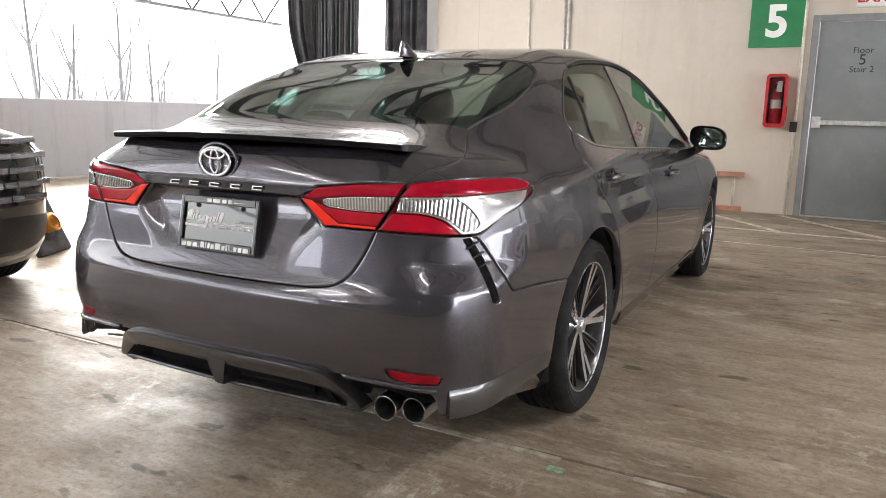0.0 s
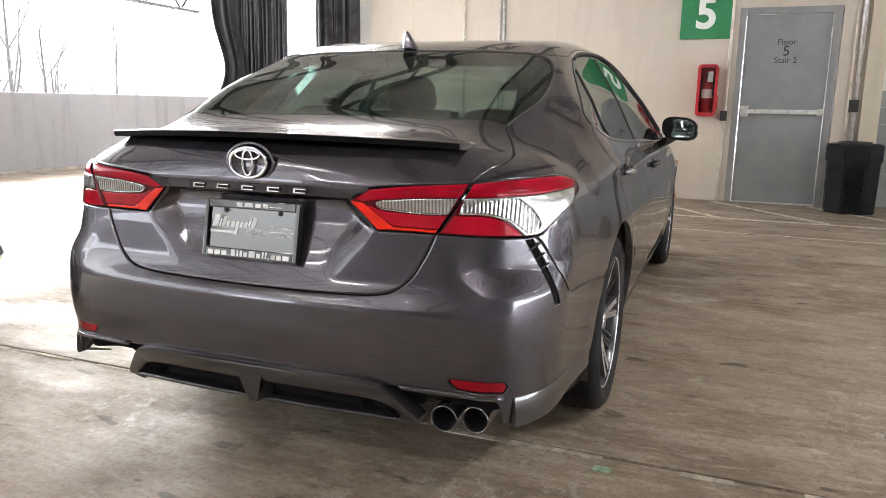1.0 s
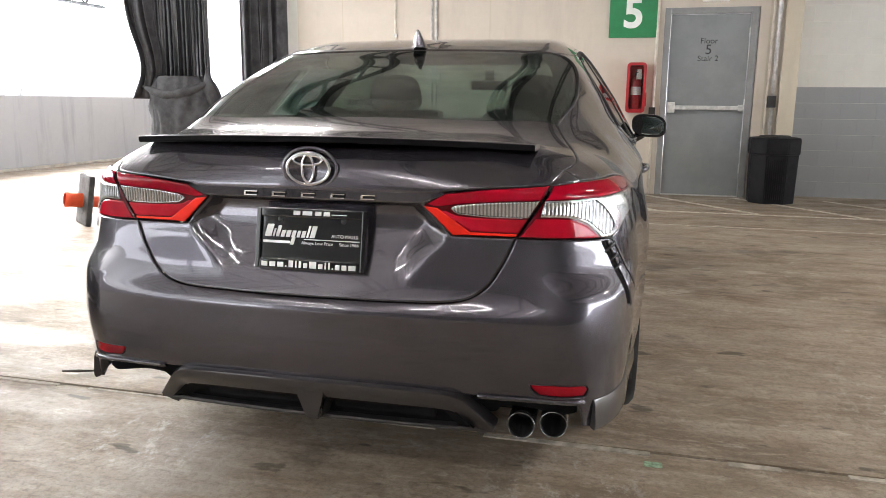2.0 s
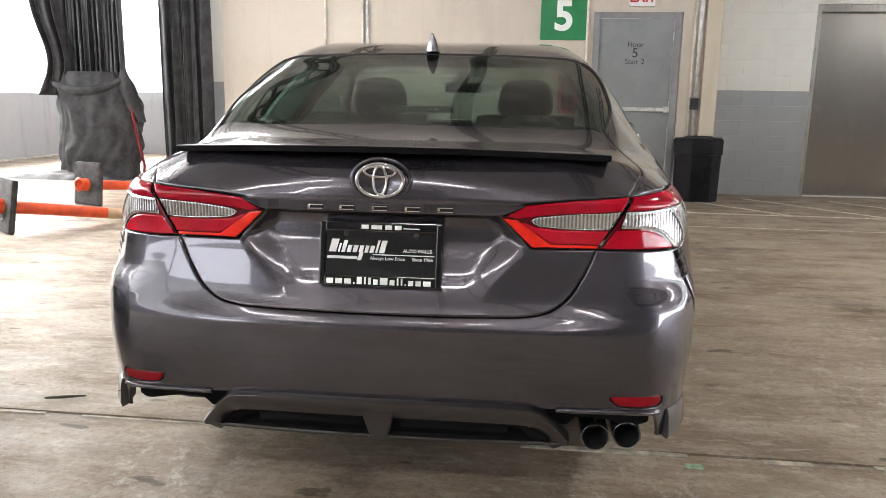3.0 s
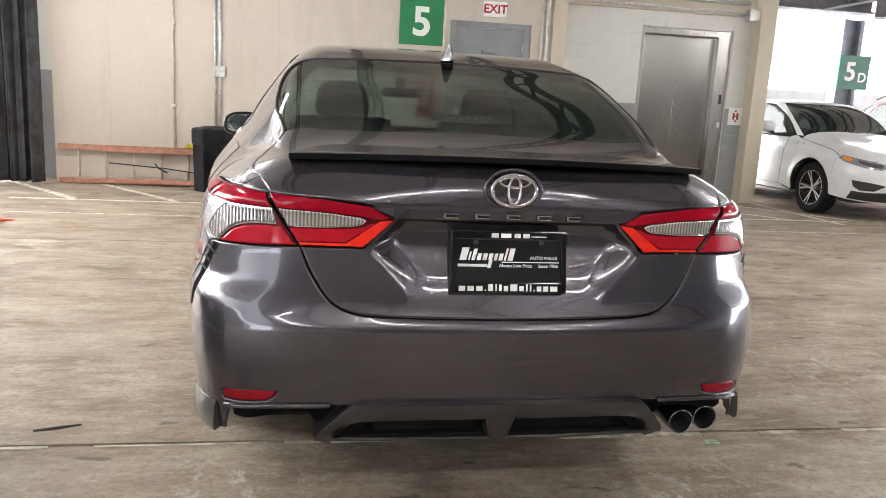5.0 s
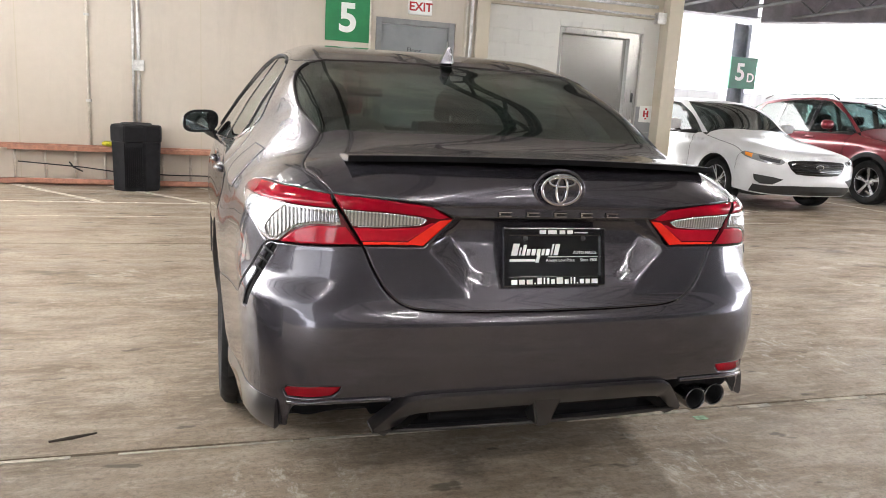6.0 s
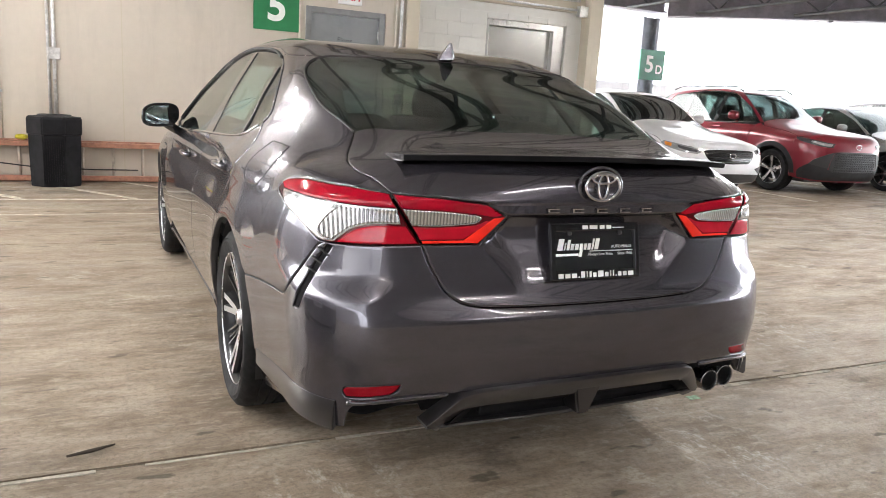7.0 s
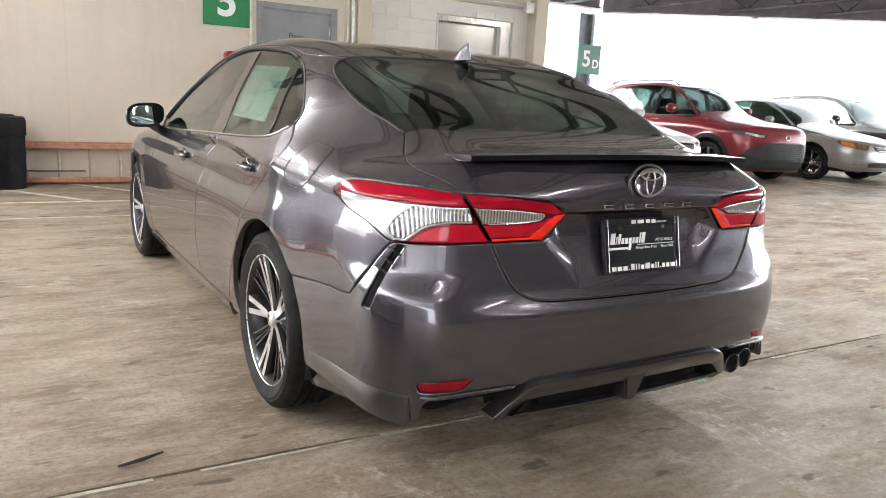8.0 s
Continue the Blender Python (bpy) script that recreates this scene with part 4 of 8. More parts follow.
def inset(loop, g):
    d = np.roll(loop, -1, 0) - np.roll(loop, 1, 0)
    d /= np.maximum(np.linalg.norm(d, axis=1, keepdims=True), 1e-9)
    area = np.sum(loop[:, 0] * np.roll(loop[:, 1], -1) - loop[:, 1] * np.roll(loop[:, 0], -1))
    n = np.stack([-d[:, 1], d[:, 0]], 1) * (1 if area > 0 else -1)
    return loop + n * g


def within(loop, pts):
    inside = np.zeros(len(pts), bool)
    a, b = loop, np.roll(loop, -1, 0)
    for (x0, y0), (x1, y1) in zip(a, b):
        if y0 == y1:
            continue
        hit = ((y0 > pts[:, 1]) != (y1 > pts[:, 1])) & (pts[:, 0] < (x1 - x0) * (pts[:, 1] - y0) / (y1 - y0) + x0)
        inside ^= hit
    return inside


def patch(shell, kind, segs, spacing=0.02, gap=0.002, lift=0.0, thick=0.02, edge=0.0025, holes=()):
    """A panel cut out of the shell: verts, per-corner normals, faces and material slots (0 outside, 1 inside)."""
    from mathutils.geometry import delaunay_2d_cdt
    loops = []
    for k, sg in enumerate((segs, *holes)):
        uv = [shell.uv(kind, s) * (KU, 1) for s in sg]
        base = smooth_loop(uv, spacing * 0.6)
        g = gap if k == 0 else -gap
        loops.append((inset(base, g), inset(base, g + (0.004 if k == 0 else -0.004))))
    outer = loops[0][0]
    lo, hi = outer.min(0), outer.max(0)
    gx, gy = np.meshgrid(np.arange(lo[0], hi[0] + spacing, spacing), np.arange(lo[1], hi[1] + spacing, spacing))
    gx[1::2] += spacing / 2
    grid = np.stack([gx.ravel(), gy.ravel()], 1)
    keep = within(inset(loops[0][1], spacing * 0.35), grid) & within(loops[0][1], grid)
    for h in loops[1:]:
        keep &= ~within(inset(h[1], -spacing * 0.35), grid)
    grid = grid[keep]
    pts, edges, rim = [], [], []
    for a, b in loops:
        for lp, is_rim in ((a, True), (b, False)):
            n0 = len(pts)
            pts += [Vector(p) for p in lp]
            edges += [(n0 + i, n0 + (i + 1) % len(lp)) for i in range(len(lp))]
            rim += [is_rim] * len(lp)
    pts += [Vector(p) for p in grid]
    rim += [False] * len(grid)
    vs, _, tris, ov, _, _ = delaunay_2d_cdt(pts, edges, [], 0, 1e-6)
    flat = np.array([tuple(v) for v in vs])
    is_rim = np.array([any(rim[i] for i in o) if o else False for o in ov])
    tris = np.array([tuple(t) for t in tris])
    mid = flat[tris].mean(1)
    ok = within(loops[0][0], mid)
    for h in loops[1:]:
        ok &= ~within(h[0], mid)
    tris = tris[ok]
    p = shell.on(kind, flat[:, 0] / KU, flat[:, 1])
    n = shell.normal(p)
    # faces look outward
    fn = np.cross(p[tris[:, 1]] - p[tris[:, 0]], p[tris[:, 2]] - p[tris[:, 0]])
    back = (fn * n[tris[:, 0]]).sum(1) < 0
    tris[back] = tris[back][:, ::-1]
    top = p + n * (lift - np.where(is_rim, edge, 0))[:, None]
    low = p + n * (lift - thick)
    count = {}
    for t in tris:
        for i in range(3):
            e = (t[i], t[(i + 1) % 3])
            count[e] = count.get(e, 0) + 1
    border = [e for e in count if (e[1], e[0]) not in count]
    # the rolled edge leans outwards
    nn = n.copy()
    for a, b in border:
        out = np.cross(p[b] - p[a], n[a])
        out /= max(np.linalg.norm(out), 1e-9)
        nn[a] += 0.35 * out
        nn[b] += 0.35 * out
    nn /= np.linalg.norm(nn, axis=1, keepdims=True)
    N = len(p)
    faces = [tuple(t) for t in tris] + [tuple(t[::-1] + N) for t in tris] + [(b, a, a + N, b + N) for a, b in border]
    slots = [0] * len(tris) + [1] * len(tris) + [1] * len(border)
    normals = []
    for t in tris:
        normals += [nn[i] for i in t]
    for t in tris:
        normals += [-n[i] for i in t[::-1]]
    for a, b in border:
        out = np.cross(p[b] - p[a], n[a])
        out /= max(np.linalg.norm(out), 1e-9)
        normals += [out] * 4
    return np.vstack([top, low]), faces, slots, normals


def join(*pieces):
    V, F, S, N = [], [], [], []
    n = 0
    for v, f, s, nr in pieces:
        V.append(v)
        F += [tuple(i + n for i in q) for q in f]
        S += list(s)
        N += list(nr)
        n += len(v)
    return np.vstack(V), F, S, N


def flip(piece):
    """The mirror image of a panel across the car."""
    v, f, s, nr = piece
    v = v * (-1, 1, 1)
    out, k = [], 0
    for q in f:
        out += [np.asarray(x) * (-1, 1, 1) for x in nr[k:k + len(q)]][::-1]
        k += len(q)
    return v, [tuple(q[::-1]) for q in f], s, out


def panel(name, piece, mats, parent, label=""):
    v, f, s, nr = piece
    me = mesh_from(name, v, f, mats, True, s)
    me.normals_split_custom_set([tuple(map(float, x)) for x in nr])
    return place(name, me, parent, label)


def both(name, piece, mats, parent, label=""):
    return panel(name, piece, mats, parent, label), panel(name, flip(piece), mats, parent, label)


def trim_along(shell, kind, segs, spacing, lift, radius, closed=True):
    """Points of a thin bead along an outline on the shell."""
    uv = [shell.uv(kind, s) * (KU, 1) for s in segs]
    lp = smooth_loop(uv, spacing)
    p = shell.on(kind, lp[:, 0] / KU, lp[:, 1])
    p = p + shell.normal(p) * lift
    if closed:
        p = np.vstack([p, p[:1]])
    return [Vector(q) for q in p]


def flip_points(pts):
    return [Vector((-q.x, q.y, q.z)) for q in pts]


# ------------------------------------------------ wheel
def wheel(parent, x, y, z, side, R=0.330, rim=0.246, width=0.225, style="ten", face=0.0, name="wheel"):
    """A wheel whose outer face looks along +x times side."""
    hub = new(name)
    hub.parent = parent
    hub.location = (x, y, z)
    hub.rotation_euler = (0, 0, 0 if side > 0 else math.pi)
    w = width / 2
    prof = [(rim - 0.004, -w + 0.02), (rim + 0.012, -w + 0.008), (rim + 0.04, -w), (R - 0.03, -w + 0.002), (R - 0.008, -w + 0.018), (R, -w + 0.04)]
    for g in (-0.055, -0.018, 0.018, 0.055):
        prof += [(R, g - 0.006), (R - 0.007, g - 0.005), (R - 0.007, g + 0.005), (R, g + 0.006)]
    prof += [(R, w - 0.04), (R - 0.008, w - 0.018), (R - 0.03, w - 0.002), (R - 0.034, w - 0.0035), (rim + 0.04, w), (rim + 0.036, w - 0.002), (rim + 0.012, w - 0.008), (rim - 0.004, w - 0.02)]
    v, f = lathe(prof, 72, "x")
    place("tyre", mesh_from("tyre", v, f, TYRE, True), hub, "black tyre with a grooved tread").data.set_sharp_from_angle(angle=radians(35))
    o = w - 0.012
    v, f = lathe([(rim + 0.004, -w + 0.02), (rim - 0.012, -w + 0.03), (rim - 0.03, o - 0.06), (rim - 0.016, o - 0.03), (rim - 0.008, o - 0.006), (rim - 0.0045, o - 0.004)], 64, "x")
    place("barrel", mesh_from("barrel", v, f, ALLOYDARK, True), hub)
    v, f = lathe([(rim - 0.0045, o - 0.004), (rim - 0.003, o - 0.001), (rim - 0.0005, o - 0.001), (rim + 0.001, o - 0.010)], 64, "x")
    place("rim_lip", mesh_from("rim_lip", v, f, ALLOY, True), hub, "machined rim lip")
    v, f = lathe([(0.0, -0.02), (0.15, -0.02), (0.15, 0.0), (0.0, 0.0)], 40, "x")
    place("brake_disc", mesh_from("brake_disc", v, f, DISC, True), hub)
    part("caliper", boxes(((-0.03, 0.06, 0.02), (0.03, 0.15, 0.13)), bevel=0.012), BLACKPLASTIC, hub)
    v, f = lathe([(0.0, o - 0.02), (0.024, o - 0.018), (0.030, o - 0.024), (0.034, o - 0.045), (0.07, o - 0.055), (0.075, o - 0.08), (0.0, o - 0.08)], 32, "x")
    place("hub_face", mesh_from("hub_face", v, f, ALLOY if style != "dark" else ALLOYDARK, True), hub)
    for k in range(5):
        a = 2 * math.pi * (k + 0.5) / 5
        v, f = lathe([(0, 0.02), (0.009, 0.02), (0.011, 0.0)], 8, "x")
        place("lug_nut", mesh_from("lug_nut", [(p[0] + o - 0.062, p[1] + 0.052 * math.cos(a), p[2] + 0.052 * math.sin(a)) for p in v], f, DISC, True), hub)

    def spoke(a, lean, w0, w1, r0, r1, mat, back, mat2):
        """One spoke from radius r0 to r1, turned by a, leaning sideways, dished to the hub."""
        bm = bmesh.new()
        n = 7
        rows = []
        for i in range(n + 1):
            t = i / n
            r = r0 + (r1 - r0) * t
            ww = (w0 + (w1 - w0) * t) / 2
            sh = lean * t
            xo = o - 0.034 + 0.026 * t ** 1.5 - back
            row = []
            for s, dx in ((-1, -0.012), (-0.72, 0.0), (0.72, 0.0), (1, -0.012), (1, -0.045), (-1, -0.045)):
                yy = s * ww + sh
                row.append(bm.verts.new((xo + dx, yy * math.cos(a) - r * math.sin(a), yy * math.sin(a) + r * math.cos(a))))
            rows.append(row)
        for p, q in zip(rows, rows[1:]):
            for k in range(6):
                fc = bm.faces.new((p[k], p[(k + 1) % 6], q[(k + 1) % 6], q[k]))
                fc.material_index = 0 if k == 1 else 1
        bm.faces.new(rows[0])
        bm.faces.new(rows[-1][::-1])
        return part("spoke", bm, [mat, mat2], hub)

    if style == "ten":
        for k in range(5):
            a = 2 * math.pi * k / 5 - side * math.pi / 2
            for s in (-1, 1):
                spoke(a + s * 0.05, s * 0.040, 0.032, 0.031, 0.03, rim - 0.005, ALLOY, 0.0, ALLOYDARK)
                spoke(a + s * 0.50, s * -0.004, 0.012, 0.010, 0.06, rim - 0.006, ALLOYDARK, 0.010, ALLOYDARK)
            spoke(a + math.pi / 5, 0.0, 0.008, 0.007, 0.06, rim - 0.006, ALLOYDARK, 0.014, ALLOYDARK)
    elif style == "five":
        for k in range(5):
            a = 2 * math.pi * k / 5
            for s in (-1, 1):
                spoke(a + s * 0.16, s * 0.02, 0.03, 0.04, 0.04, rim - 0.012, ALLOY, 0.0, ALLOYDARK)
    else:
        for k in range(7):
            spoke(2 * math.pi * k / 7, 0.0, 0.03, 0.045, 0.04, rim - 0.012, SATIN, 0.0, ALLOYDARK)
    return hub


# ------------------------------------------------ the grey saloon
def saloon_shape():
    half = curve((-0.2, 0.77), (0.0, 0.825), (0.3, 0.851), (0.6, 0.876), (1.0, 0.901), (1.5, 0.900), (2.4, 0.898), (3.2, 0.900), (3.9, 0.895), (4.3, 0.85), (4.7, 0.70), (4.95, 0.5))
    tuck = curve((0.1, -0.12), (0.2, -0.065), (0.3, -0.03), (0.42, -0.010), (0.56, 0.0), (0.66, -0.001), (0.76, -0.012), (0.84, -0.030), (0.90, -0.050), (0.97, -0.085), (1.05, -0.14))
    deck = curve((-0.1, 0.985), (0.1, 1.008), (0.3, 1.033), (0.5, 1.052), (0.8, 1.06), (1.4, 1.045), (2.4, 1.02), (3.2, 1.00), (3.8, 0.95), (4.4, 0.85), (4.8, 0.70))
    drop = curve((0.0, 0.14), (0.4, 0.15), (0.8, 0.14), (1.3, 0.11), (2.5, 0.09), (3.4, 0.08), (4.8, 0.10))
    rear = curve((0.20, 0.12), (0.28, 0.065), (0.36, 0.022), (0.42, 0.006), (0.50, -0.004), (0.575, -0.004), (0.596, 0.001), (0.61, 0.012), (0.66, 0.030), (0.75, 0.042), (0.80, 0.048), (0.868, 0.046), (0.90, 0.042), (0.93, 0.045), (0.96, 0.053), (1.0, 0.070), (1.06, 0.11))
    soft = curve((0.20, 0.12), (0.28, 0.065), (0.36, 0.022), (0.42, 0.006), (0.50, -0.002), (0.56, 0.002), (0.62, 0.012), (0.70, 0.028), (0.78, 0.042), (0.868, 0.046), (0.90, 0.042), (0.93, 0.045), (0.96, 0.053), (1.0, 0.070), (1.06, 0.11))
    roof = curve((0.30, 0.99), (0.40, 1.035), (0.50, 1.088), (0.75, 1.206), (1.0, 1.288), (1.15, 1.333), (1.5, 1.397), (2.0, 1.427), (2.4, 1.417), (2.7, 1.377), (3.0, 1.242), (3.4, 1.05), (3.7, 0.93))
    cabin = curve((0.2, 0.60), (0.5, 0.686), (0.8, 0.771), (1.1, 0.832), (1.5, 0.852), (2.4, 0.874), (3.0, 0.859), (3.5, 0.77), (3.8, 0.70))

    def recess(ax, z):
        """Depth of the number plate hollow in the boot lid: widest at the lower lamp tips, narrowing above and below."""
        below = (0.380 - ax) * 0.80 + (z - 0.788) * 0.60
        above = (0.308 + (0.866 - z) * 0.93 - ax) * 1.7
        d = smin(smin(below, above, 0.02), z - 0.640, 0.03)
        return 0.042 * step(0.0, 0.085, d) * (0.3 + 0.7 * step(0.65, 0.85, z)) * step(0.884, 0.852, z)

    def F(x, y, z):
        ax = np.abs(x)
        swell = 0.010 * (np.exp(-((np.hypot(y - 1.005, z - 0.335) - 0.37) / 0.12) ** 2) + np.exp(-((np.hypot(y - 3.87, z - 0.335) - 0.37) / 0.12) ** 2))
        line = 0.010 * np.exp(-((z - 0.80) / 0.05) ** 2) * step(0.9, 1.5, y)
        crease = 0.006 * step(0.90, 0.862, z) * step(0.7, 1.2, y) * step(0.78, 0.86, z)
        side = ax - (half(y) + tuck(z) + swell - line + crease)
        fade = step(0.40, 0.74, ax)
        back = rear(z) * (1 - fade) + soft(z) * fade - np.maximum(rear(z) - 0.012, 0) * step(0.50, 0.40, z) * step(0.54, 0.72, ax) + 0.08 * ax ** 2 + 0.30 * ax ** 8 + 0.18 * ax ** 2 * step(0.895, 1.0, z) + recess(ax, z) - y
        front = y - (4.84 - 0.35 * ax ** 2 - 0.6 * np.abs(z - 0.5) ** 2)
        top = z - (deck(y) - drop(y) * np.clip((ax - 0.42) / 0.42, 0, 2) ** 2)
        low = 0.15 - z
        body = smax(smax(smax(side, back, 0.26 - 0.09 * step(0.71, 0.62, z)), front, 0.3), top, 0.055)
        body = smax(body, low, 0.03)
        yy = y + 0.037 * np.minimum(ax, 0.9) ** 2 * step(2.2, 0.8, y) + 0.25 * ax ** 2 * step(2.4, 3.2, y)
        over = z - (roof(yy) - 0.025 * ax ** 2)
        flank = ax - (cabin(y) - 0.62 * (z - 0.95) - 0.10 * np.clip(z - 1.15, 0, 1))
        house = smax(over, flank, 0.094)
        house = smax(house, 0.94 - z, 0.02)
        return smin(body, house, 0.045 + 0.08 * step(0.50, 0.66, ax) * step(0.45, 0.75, y) * step(1.7, 1.0, y))

    return Shell(F)


sal = saloon_shape()
SX, SY = -1.490, 1.72
car = thing("car", "dark grey metallic saloon car with a boot lip spoiler, parked", "car", (SX, SY, 0), 0.7)
PAINT = [GREY_PAINT, TRIM]
DARK = [BLACKPLASTIC, BLACKPLASTIC]


def arch(y0, a0, a1, r=0.378, n=9, x=0.9, z=0.335):
    """Points round a wheel opening, from angle a0 to a1 in degrees (0 is towards larger y)."""
    return [(x, y0 + r * math.cos(radians(a0 + (a1 - a0) * i / (n - 1))), z + r * math.sin(radians(a0 + (a1 - a0) * i / (n - 1)))) for i in range(n)]


RA, FA, ARCH = 1.035, 3.87, 1.005
def snap(pts):
    """Points moved sideways onto the skin, keeping their place along and up."""
    y, z = np.array([p[1] for p in pts]), np.array([p[2] for p in pts])
    lo, hi = np.zeros(len(pts)), np.full(len(pts), 1.1)
    for _ in range(30):
        m = (lo + hi) / 2
        inside = sal.F(m, y, z) < 0
        lo, hi = np.where(inside, m, lo), np.where(inside, hi, m)
    return [(float(a), float(b), float(c)) for a, b, c in zip(lo, y, z)]


# outline points shared by neighbours: (across, along, up)
TIP, TIP_T, LOWTIP = (0.303, None, 0.866), (0.360, None, 0.900), (0.382, None, 0.788)
SEAM_T, SEAM_B = (0.626, None, 0.923), (0.545, None, 0.788)
OUT_B, OUT_T = snap([(0.782, 0.207, 0.778), (0.817, 0.526, 0.904)])
CORNER = (0.655, 0.18, 0.955)
WING_T = (0.695, 0.185, 0.929)
lamp_top = [SEAM_T, (0.66, 0.14, 0.926), WING_T, (0.735, 0.253, 0.929), (0.777, 0.39, 0.928), (0.801, 0.49, 0.918), OUT_T]
lamp_slant = snap([OUT_T, (0.832, 0.526, 0.882), (0.837, 0.45, 0.860), (0.82, 0.31, 0.824), (0.795, 0.23, 0.784), OUT_B])

# boot lid: rear face and top
lid_low = [SEAM_B, (0.515, None, 0.72), (0.470, None, 0.655), (0.40, None, 0.622), (0.25, None, 0.614), (0.0, None, 0.612)]


def mir(pts):
    return [(-x, y, z) for x, y, z in pts][::-1]


lid_face = [
    [(0.0, None, 0.992), (0.25, None, 0.990), (0.45, None, 0.984), (0.60, None, 0.972), (0.655, None, 0.955)],
    [(0.655, None, 0.955), (0.640, None, 0.938), SEAM_T],
    [SEAM_T, (0.485, None, 0.914), TIP_T], [TIP_T, TIP], [TIP, LOWTIP], [LOWTIP, SEAM_B], lid_low,
]
full = lid_face + [mir(s) for s in lid_face[::-1]]
lid_a = patch(sal, "R", full, 0.0125, 0.002, thick=0.012)
lid_side = [CORNER, (0.676, 0.262, 0.968), (0.664, 0.364, 0.988), (0.641, 0.43, 1.012), (0.60, 0.505, 1.06)]
lid_top = [
    lid_side,
    [(0.60, 0.505, 1.06), (0.45, 0.470, 1.075), (0.25, 0.476, 1.08), (0.0, 0.483, 1.083), (-0.25, 0.476, 1.08), (-0.45, 0.470, 1.075), (-0.60, 0.505, 1.06)],
    mir(lid_side),
    [(-0.655, 0.18, 0.955), (-0.4, 0.085, 0.99), (0.0, 0.05, 0.99), (0.4, 0.085, 0.99), CORNER],
]
lid_b = patch(sal, "S", lid_top, 0.02, 0.002, thick=0.012)
panel("boot_lid", join(lid_a, lid_b), PAINT, car)

# Matte black for black parts, and for shade put into colour
SHADE = plain("black_part_and_shade", (0.006, 0.006, 0.007), 0.8, vary=0.2, spec=0.1)
# lip spoiler on the boot edge, laid on the skin
rows = 81
ts = np.linspace(-1, 1, rows)
xs = 0.578 * ts
end = 0.55 + 0.45 * step(1.0, 0.80, np.abs(ts))
lo, hi = np.full(rows, -0.4), np.full(rows, 1.0)
for _ in range(30):
    m = (lo + hi) / 2
    inside = sal.F(xs, m, 0 * xs + 0.965 - 0.02 * ts ** 2) < 0
    lo, hi = np.where(inside, lo, m), np.where(inside, m, hi)
y_edge = 0.046 + 0.100 * ts ** 2


def skin_z(x, y):
    a, b = np.full(len(x), 0.925), np.full(len(x), 1.2)
    for _ in range(30):
        m = (a + b) / 2
        inside = sal.F(x, y, m) < 0
        a, b = np.where(inside, m, a), np.where(inside, b, m)
    return a


z_front = skin_z(xs, y_edge + 0.15)
sp_verts, sp_faces = [], []
for k in range(rows):
    e, y0 = end[k], y_edge[k]
    zt = 1.035 - 0.016 * ts[k] ** 2
    sec = [(y0 + 0.15, z_front[k] + 0.001), (y0 + 0.075, (z_front[k] + zt) / 2 + 0.003), (y0 + 0.006, zt + 0.002), (y0 + 0.001, zt), (y0 + 0.002, zt - 0.013), (y0 + 0.006, zt - 0.016), (y0 + 0.075, zt - 0.020)]
    sp_verts += [(xs[k], a, b) for a, b in sec]
for k in range(rows - 1):
    for q in range(7):
        a, b = k * 7 + q, k * 7 + (q + 1) % 7
        sp_faces.append((a, b, b + 7, a + 7))
sp_faces += [tuple(range(7)), tuple(range((rows - 1) * 7, rows * 7))[::-1]]
# Rear edge and underside coloured black for the shade below the lip
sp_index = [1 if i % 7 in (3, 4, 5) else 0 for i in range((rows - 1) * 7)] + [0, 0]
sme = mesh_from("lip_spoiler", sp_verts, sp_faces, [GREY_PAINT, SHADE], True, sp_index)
bmx = bmesh.new()
bmx.from_mesh(sme)
bmesh.ops.recalc_face_normals(bmx, faces=bmx.faces[:])
bmx.to_mesh(sme)
bmx.free()
sme.set_sharp_from_angle(angle=radians(32))
place("lip_spoiler", sme, car, "dark grey boot lip spoiler")

# rear bumper
side_low = [(0.757, 0.165, 0.268), (0.79, 0.245, 0.272), (0.825, 0.415, 0.246), (0.84, 0.715, 0.190)]
wheel_edge = [(0.905, 0.70, 0.580), (0.885, 0.645, 0.45), (0.862, 0.667, 0.283), (0.84, 0.715, 0.190)]
seam_q = snap([(0.905, 0.70, 0.580), (0.877, 0.485, 0.600), (0.860, 0.348, 0.607), (0.850, 0.311, 0.624), (0.82, 0.256, 0.714), (0.794, 0.222, 0.768)]) + [OUT_B]
bump_out = [
    lid_low[::-1], [SEAM_B, (0.65, 0.125, 0.785), OUT_B], seam_q[::-1],
    snap(wheel_edge), [snap(side_low[3:])[0], *side_low[2::-1]],
    [(0.757, 0.165, 0.268), (0.735, None, 0.283)], [(0.735, None, 0.283), (0.732, None, 0.31), (0.722, None, 0.340), (0.70, None, 0.353), (0.63, None, 0.362), (0.5, None, 0.368)],
    [(0.5, None, 0.368), (0.25, None, 0.372), (0.0, None, 0.373)],
]
vent_hole = [[(0.773, 0.193, 0.771), (0.807, 0.231, 0.69), (0.834, 0.264, 0.590)], [(0.834, 0.264, 0.590), (0.826, 0.242, 0.590)], [(0.826, 0.242, 0.590), (0.797, 0.212, 0.69), (0.762, 0.178, 0.771)], [(0.762, 0.178, 0.771), (0.773, 0.193, 0.771)]]
refl = [[(0.598, None, 0.410), (0.66, None, 0.408), (0.735, None, 0.402)], [(0.735, None, 0.402), (0.744, None, 0.390), (0.735, None, 0.373)], [(0.735, None, 0.373), (0.68, None, 0.375), (0.622, None, 0.380)], [(0.622, None, 0.380), (0.604, None, 0.394), (0.598, None, 0.410)]]
bump_full = bump_out + [mir(s) for s in bump_out[::-1]]
